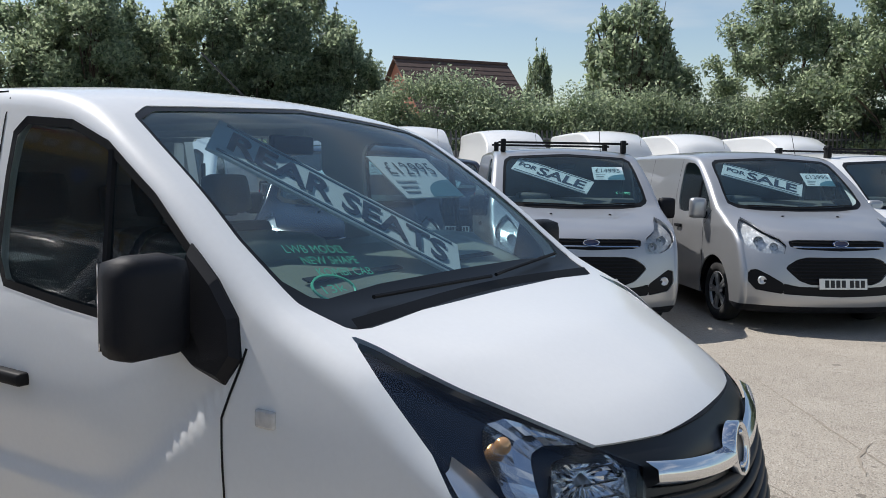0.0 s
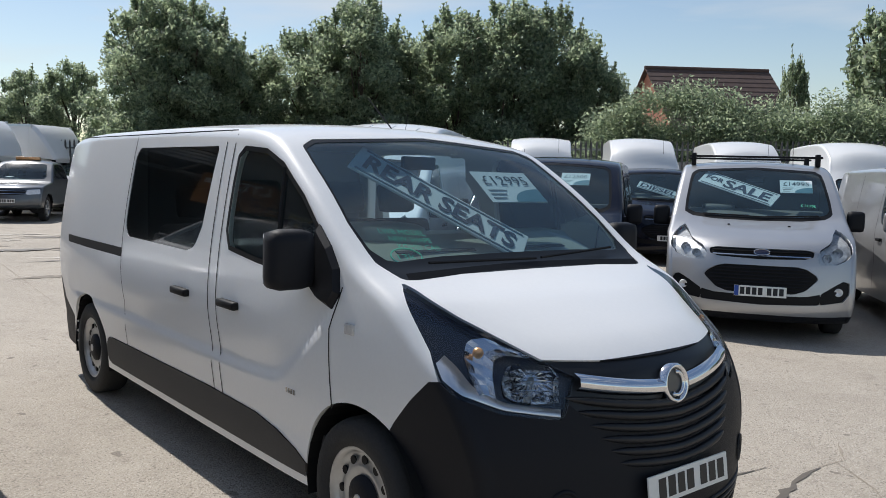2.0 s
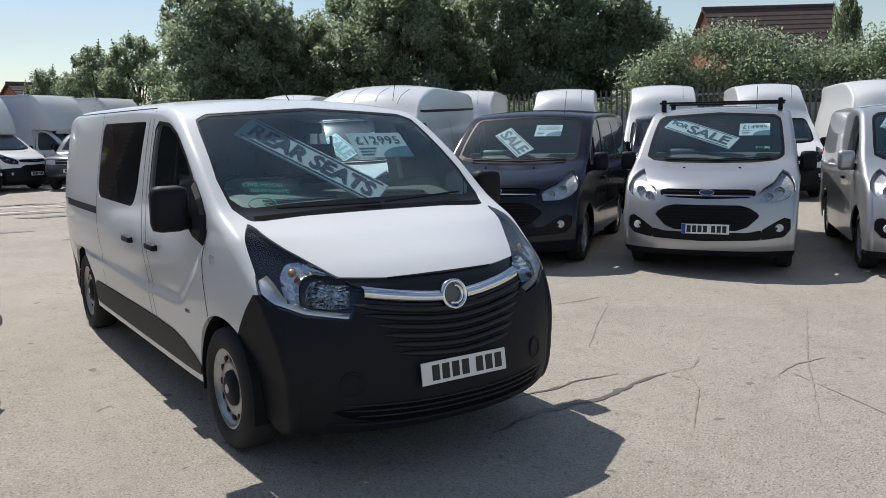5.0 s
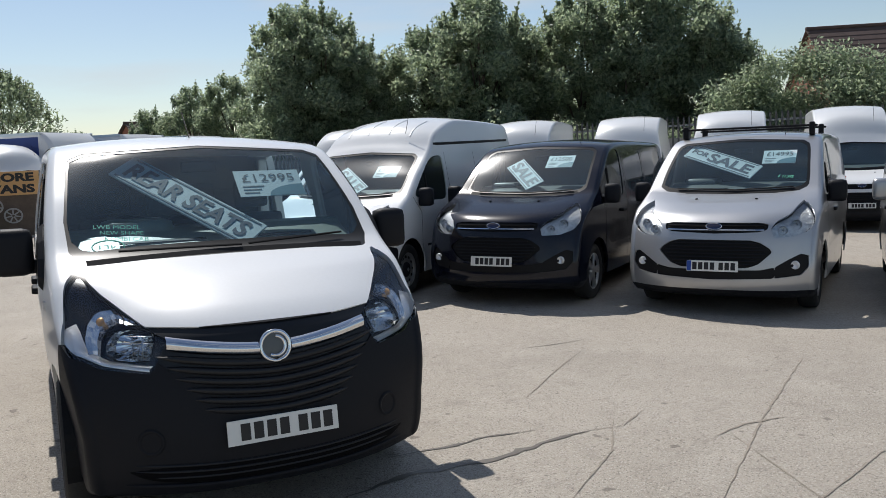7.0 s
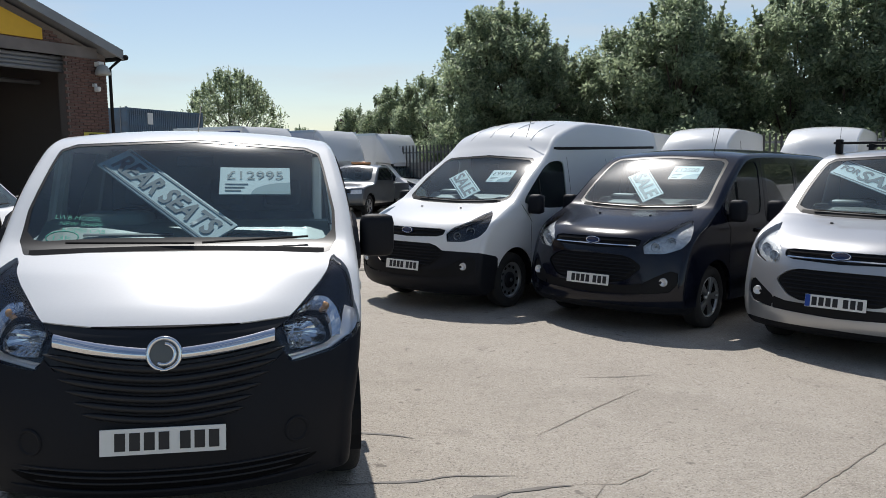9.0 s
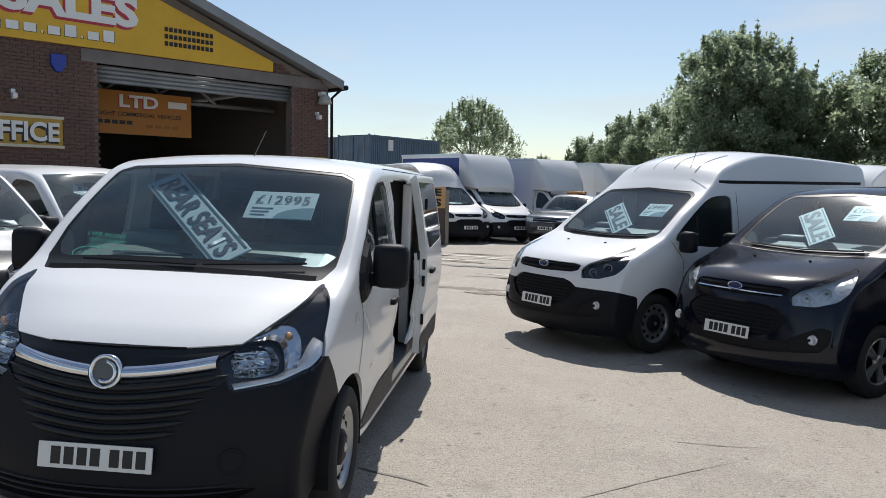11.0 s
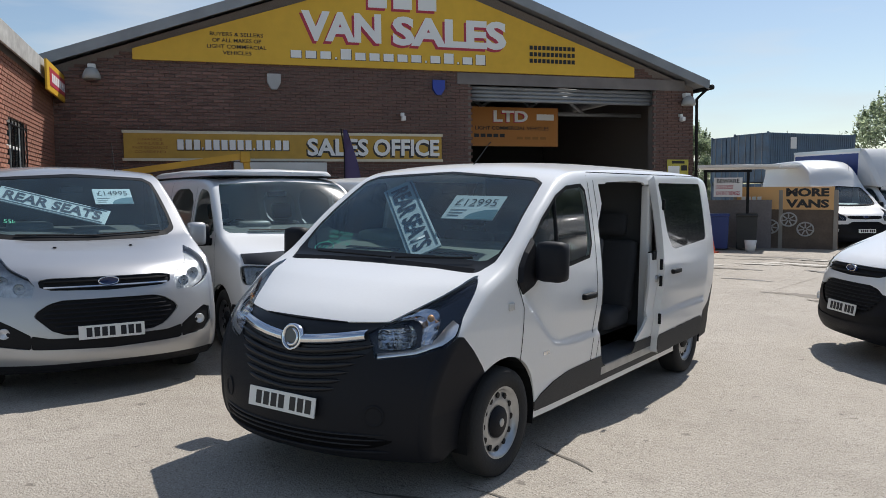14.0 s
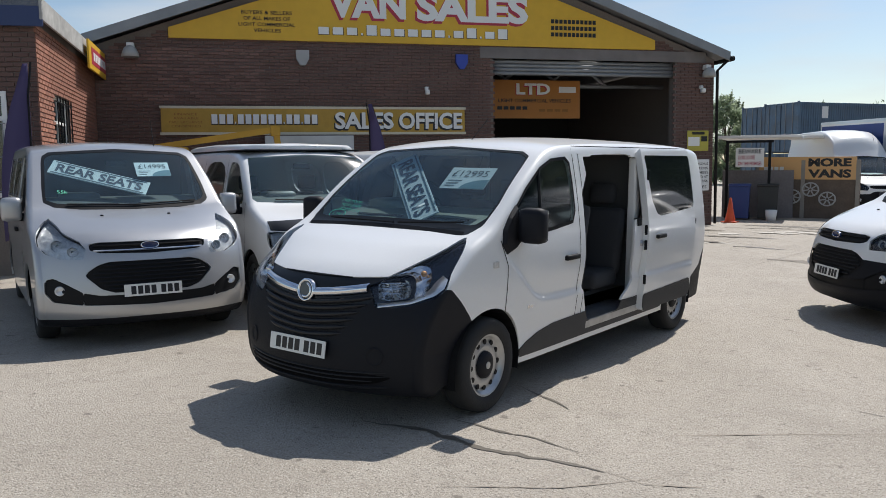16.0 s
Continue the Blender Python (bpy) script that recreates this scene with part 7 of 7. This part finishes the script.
LEAF = bpy.data.materials.new("leaves")
LEAF.use_nodes = True
nt = LEAF.node_tree
pb = nt.nodes["Principled BSDF"]
pb.inputs["Roughness"].default_value = 0.45
geo, ramp, mixs, tl = (nt.nodes.new("ShaderNode" + k) for k in ("NewGeometry", "ValToRGB", "MixShader", "BsdfTranslucent"))
ramp.color_ramp.elements[0].color, ramp.color_ramp.elements[1].color = (0.10, 0.136, 0.089, 1), (0.285, 0.325, 0.21, 1)
nt.links.new(geo.outputs["Random Per Island"], ramp.inputs[0])
nt.links.new(ramp.outputs[0], pb.inputs["Base Color"])
lift = nt.nodes.new("ShaderNodeHueSaturation")
lift.inputs["Value"].default_value = 2.1
nt.links.new(ramp.outputs[0], lift.inputs["Color"])
nt.links.new(lift.outputs[0], tl.inputs[0])
mixs.inputs[0].default_value = 0.62
nt.links.new(pb.outputs[0], mixs.inputs[1])
nt.links.new(tl.outputs[0], mixs.inputs[2])
nt.links.new(mixs.outputs[0], nt.nodes["Material Output"].inputs[0])
BARK = mat("bark", (0.10, 0.075, 0.055), 0.9, grain=0.4, scale=12, bump=0.5)


def leaves(centres, radii, count, size, seed):
    """Small bent leaves scattered over clumps."""
    g = np.random.default_rng(seed)
    pick = g.choice(len(centres), count, p=radii**1.7 / (radii**1.7).sum())
    d = g.normal(size=(count, 3))
    d /= np.linalg.norm(d, axis=1, keepdims=True)
    P = centres[pick] + d * radii[pick, None] * g.uniform(0.15, 1.25, (count, 1))**0.8 * np.array([1, 1, 0.85])
    a = g.normal(size=(count, 3))
    a /= np.linalg.norm(a, axis=1, keepdims=True)
    b = np.cross(a, d + 0.6 * g.normal(size=(count, 3)))
    b /= np.linalg.norm(b, axis=1, keepdims=True)
    s = size * g.uniform(0.6, 1.35, (count, 1))
    V = np.stack([P - a * s, P - b * s * 0.45, P + a * s, P + b * s * 0.45], 1).reshape(-1, 3)
    return V, np.arange(count * 4).reshape(-1, 4)


def tree(m, label, height, spread, seed, count=22000, leaf=0.12, low=0.22, shoots=26):
    """Trunk, limbs and a crown of small leaves on many clumps, with upright shoots at its edge."""
    g = np.random.default_rng(seed)
    t = thing("tree", m, label, "tree", "trees behind the fence")
    bm = bmesh.new()
    top = height * 0.8
    trunk = [(0.25 * math.sin(2.1 * k + seed), 0.2 * math.cos(1.7 * k + seed), top * k / 6) for k in range(7)]
    trunk[0] = (0, 0, -0.3)
    for i in range(6):
        tube(bm, [trunk[i], trunk[i + 1]], height * 0.022 * (1 - i / 7.5), 7)
    part("trunk", bm, BARK, t)
    lobes = [(g.uniform(0, 6.28), g.uniform(0.15, 0.6), g.uniform(0.45, 0.95)) for _ in range(7)]
    n = 120
    cs, rs = [], []
    lb = bmesh.new()
    for k in range(n):
        h = low + (1 - low) * ((k + 0.5) / n)
        prof = math.sin(math.pi * min(1, 0.18 + 0.80 * (h - low) / (1 - low)))**0.6
        ang = k * 2.4 + g.uniform(-0.5, 0.5)
        bulge = 0.78 + 0.3 * max(math.cos(ang - a) * math.exp(-((h - c) / 0.2)**2) for a, b, c in lobes)
        rr = spread * prof * bulge * g.uniform(0.25, 1.0)**0.6
        c = np.array([rr * math.cos(ang), rr * math.sin(ang), height * h * g.uniform(0.90, 1.03)])
        cs.append(c)
        rs.append(spread * g.uniform(0.09, 0.24))
        if k % 4 == 0:
            base = trunk[min(6, max(1, int(6 * h * 0.7)))]
            tube(lb, [base, tuple((np.array(base) + c) / 2 + [0, 0, 0.3]), tuple(c)], 0.035, 5)
    for k in range(shoots):
        ang, h = g.uniform(0, 6.28), g.uniform(0.62, 1.0)
        prof = math.sin(math.pi * min(1, 0.18 + 0.80 * (h - low) / (1 - low)))**0.6
        base = np.array([spread * prof * 0.8 * math.cos(ang), spread * prof * 0.8 * math.sin(ang), height * h])
        tip = base + np.array([0.25 * math.cos(ang), 0.25 * math.sin(ang), 1]) * g.uniform(0.4, 0.9)
        tube(lb, [tuple(base - [0, 0, 0.4]), tuple(tip)], 0.012, 4)
        for q in np.linspace(0, 1, 5):
            cs.append(base + (tip - base) * q)
            rs.append(0.17 * (1.25 - q))
    part("crown_wood", lb, BARK, t)
    V, F = leaves(np.array(cs), np.array(rs), count, leaf, seed)
    pdata("crown", V, F, LEAF, t, smooth=False)
    return t


A = tree(pose(16.5, 27.5, -0.6, 0, 0, 0), "broad leafy tree in full leaf", 8.6, 3.3, 11, 52000, 0.088, 0.06)
B = tree(pose(10.5, 30.5, -0.4, 0, 0, 0), "tall round-headed leafy tree", 8.0, 2.9, 12, 46000, 0.088, 0.06)
C_ = tree(pose(34.0, 13.5, -1.0, 0, 0, 0), "slender upright tree in leaf", 7.6, 1.9, 13, 9000, 0.12, 0.2, 60)
tree(pose(-3.0, 62.0, 0, 0, 0, 0), "spreading tree beyond the far yard", 8.7, 4.0, 14, 15000, 0.13, 0.22, 130)


def bearing(az, r, x=-1.0, y=-2.5):
    return x + r * math.sin(radians(az)), y + r * math.cos(radians(az))


for ob, az, r, turn, sc in ((A, 17.2, 36, 40, 0.99), (B, 21.8, 36, 90, 0.86), (A, 26.5, 36, 150, 0.87), (B, 30.5, 36, 30, 0.95), (B, 33.6, 37, 110, 0.88), (A, 37.2, 36, 200, 1.0), (B, 40.6, 36, 260, 1.12), (A, 43.4, 36, 310, 1.02), (B, 46.2, 36, 20, 0.90),
                            (C_, 59.7, 37, 0, 0.92), (C_, 65.6, 35, 80, 1.18), (B, 67.5, 37, 10, 0.9), (A, 75.5, 36, 60, 1.05), (B, 82, 34, 10, 1.1), (A, 88, 33, 120, 1.1), (B, 10, 44, 33, 0.74), (B, 7.2, 46, 133, 0.62), (B, 12.5, 42, 200, 0.78), (B, 49, 36, 15, 0.50), (B, 51.5, 35, 77, 0.47), (B, 54, 35, 140, 0.46), (B, 56.5, 35, 220, 0.47), (B, 59, 36, 300, 0.52), (B, -14.5, 66, 70, 0.85), (B, -9, 75, 20, 0.8), (B, 2.5, 85, 0, 0.7), (B, 5, 85, 50, 0.66), (B, -19, 60, 50, 0.9), (A, 93, 35, 20, 1.0), (B, 99, 34, 60, 1.0)):
    x, y = bearing(az, r)
    wide = sc * (0.45 if az == 59.7 else 1.0)
    copy_thing(ob, pose(x, y, gz(x) - 0.2, 0, 0, turn) @ Matrix.Diagonal((wide, wide, sc, 1)))
g = np.random.default_rng(5)
hc = np.array([[FP.x + FQ.x * s + 0.72 * o, FP.y + FQ.y * s + 0.69 * o, z] for s in np.linspace(-24, 27, 120) for o, z in ((1.3, 0.8), (1.7, 1.7), (2.1, 2.6), (2.4, 3.2 + 0.45 * math.sin(s * 0.9) + 0.3 * math.exp(-((s - 8.5) / 4.0)**2))) if s > 5.5 or z < 2.0])
V, F = leaves(hc + g.normal(size=hc.shape) * 0.25, g.uniform(0.55, 0.95, len(hc)), 270000, 0.068, 21)
tagged(pdata("hedge", V, F, LEAF, smooth=False), "dense mixed hedge behind the fence", "hedge", kind="stuff")

# ---- far houses ----
TILE = mat("roof_tile", (0.10, 0.065, 0.055), 0.8, stain=0.4, stain_scale=2)


def house(m, label, l, w, wall, roof):
    h = thing("house", m, label, "house", "houses beyond the yard")
    part("wall", prism([(-w / 2, 0), (w / 2, 0), (w / 2, wall), (0, roof), (-w / 2, wall)], 0, l), BRICKR, h)
    for s in (1, -1):
        n = 14
        for k in range(n):
            x0, x1 = s * (w / 2 + 0.3) * (1 - k / n), s * (w / 2 + 0.3) * (1 - (k + 1.1) / n)
            z = lambda x: roof + 0.1 - (roof - wall) * abs(x) / (w / 2)
            part("tile_course", prism([(x0, z(x0) + 0.06), (x1, z(x1) + 0.02), (x1, z(x1) - 0.05), (x0, z(x0) - 0.02)], -0.3, l + 0.3), TILE, h, "brown roof tiles")
    part("ridge", tube(bmesh.new(), [(0, -0.3, roof + 0.12), (0, l + 0.3, roof + 0.12)], 0.12, 8), TILE, h)
    for x in (-w * 0.22, w * 0.22):
        wn_ = part("window", boxbm(x - 0.5, x + 0.5, -0.04, 0.02, wall - 1.9, wall - 0.6, 0.02), SIGNW, h)
        part("pane", boxbm(x - 0.42, x + 0.42, -0.05, -0.03, wall - 1.82, wall - 0.68), PRIV, wn_)
    return h


hx, hy = bearing(52.0, 58, -2.7, -2.9)
house(pose(hx, hy, -1.3, 0, 0, -118), "brick house with a brown tiled roof", 8.5, 8.5, 5.0, 9.2)
hx, hy = bearing(4.3, 75, 0.6, -3.6)
house(pose(hx, hy, -0.3, 0, 0, -60), "low building with a slate gable roof", 9, 6, 3.2, 5.9)
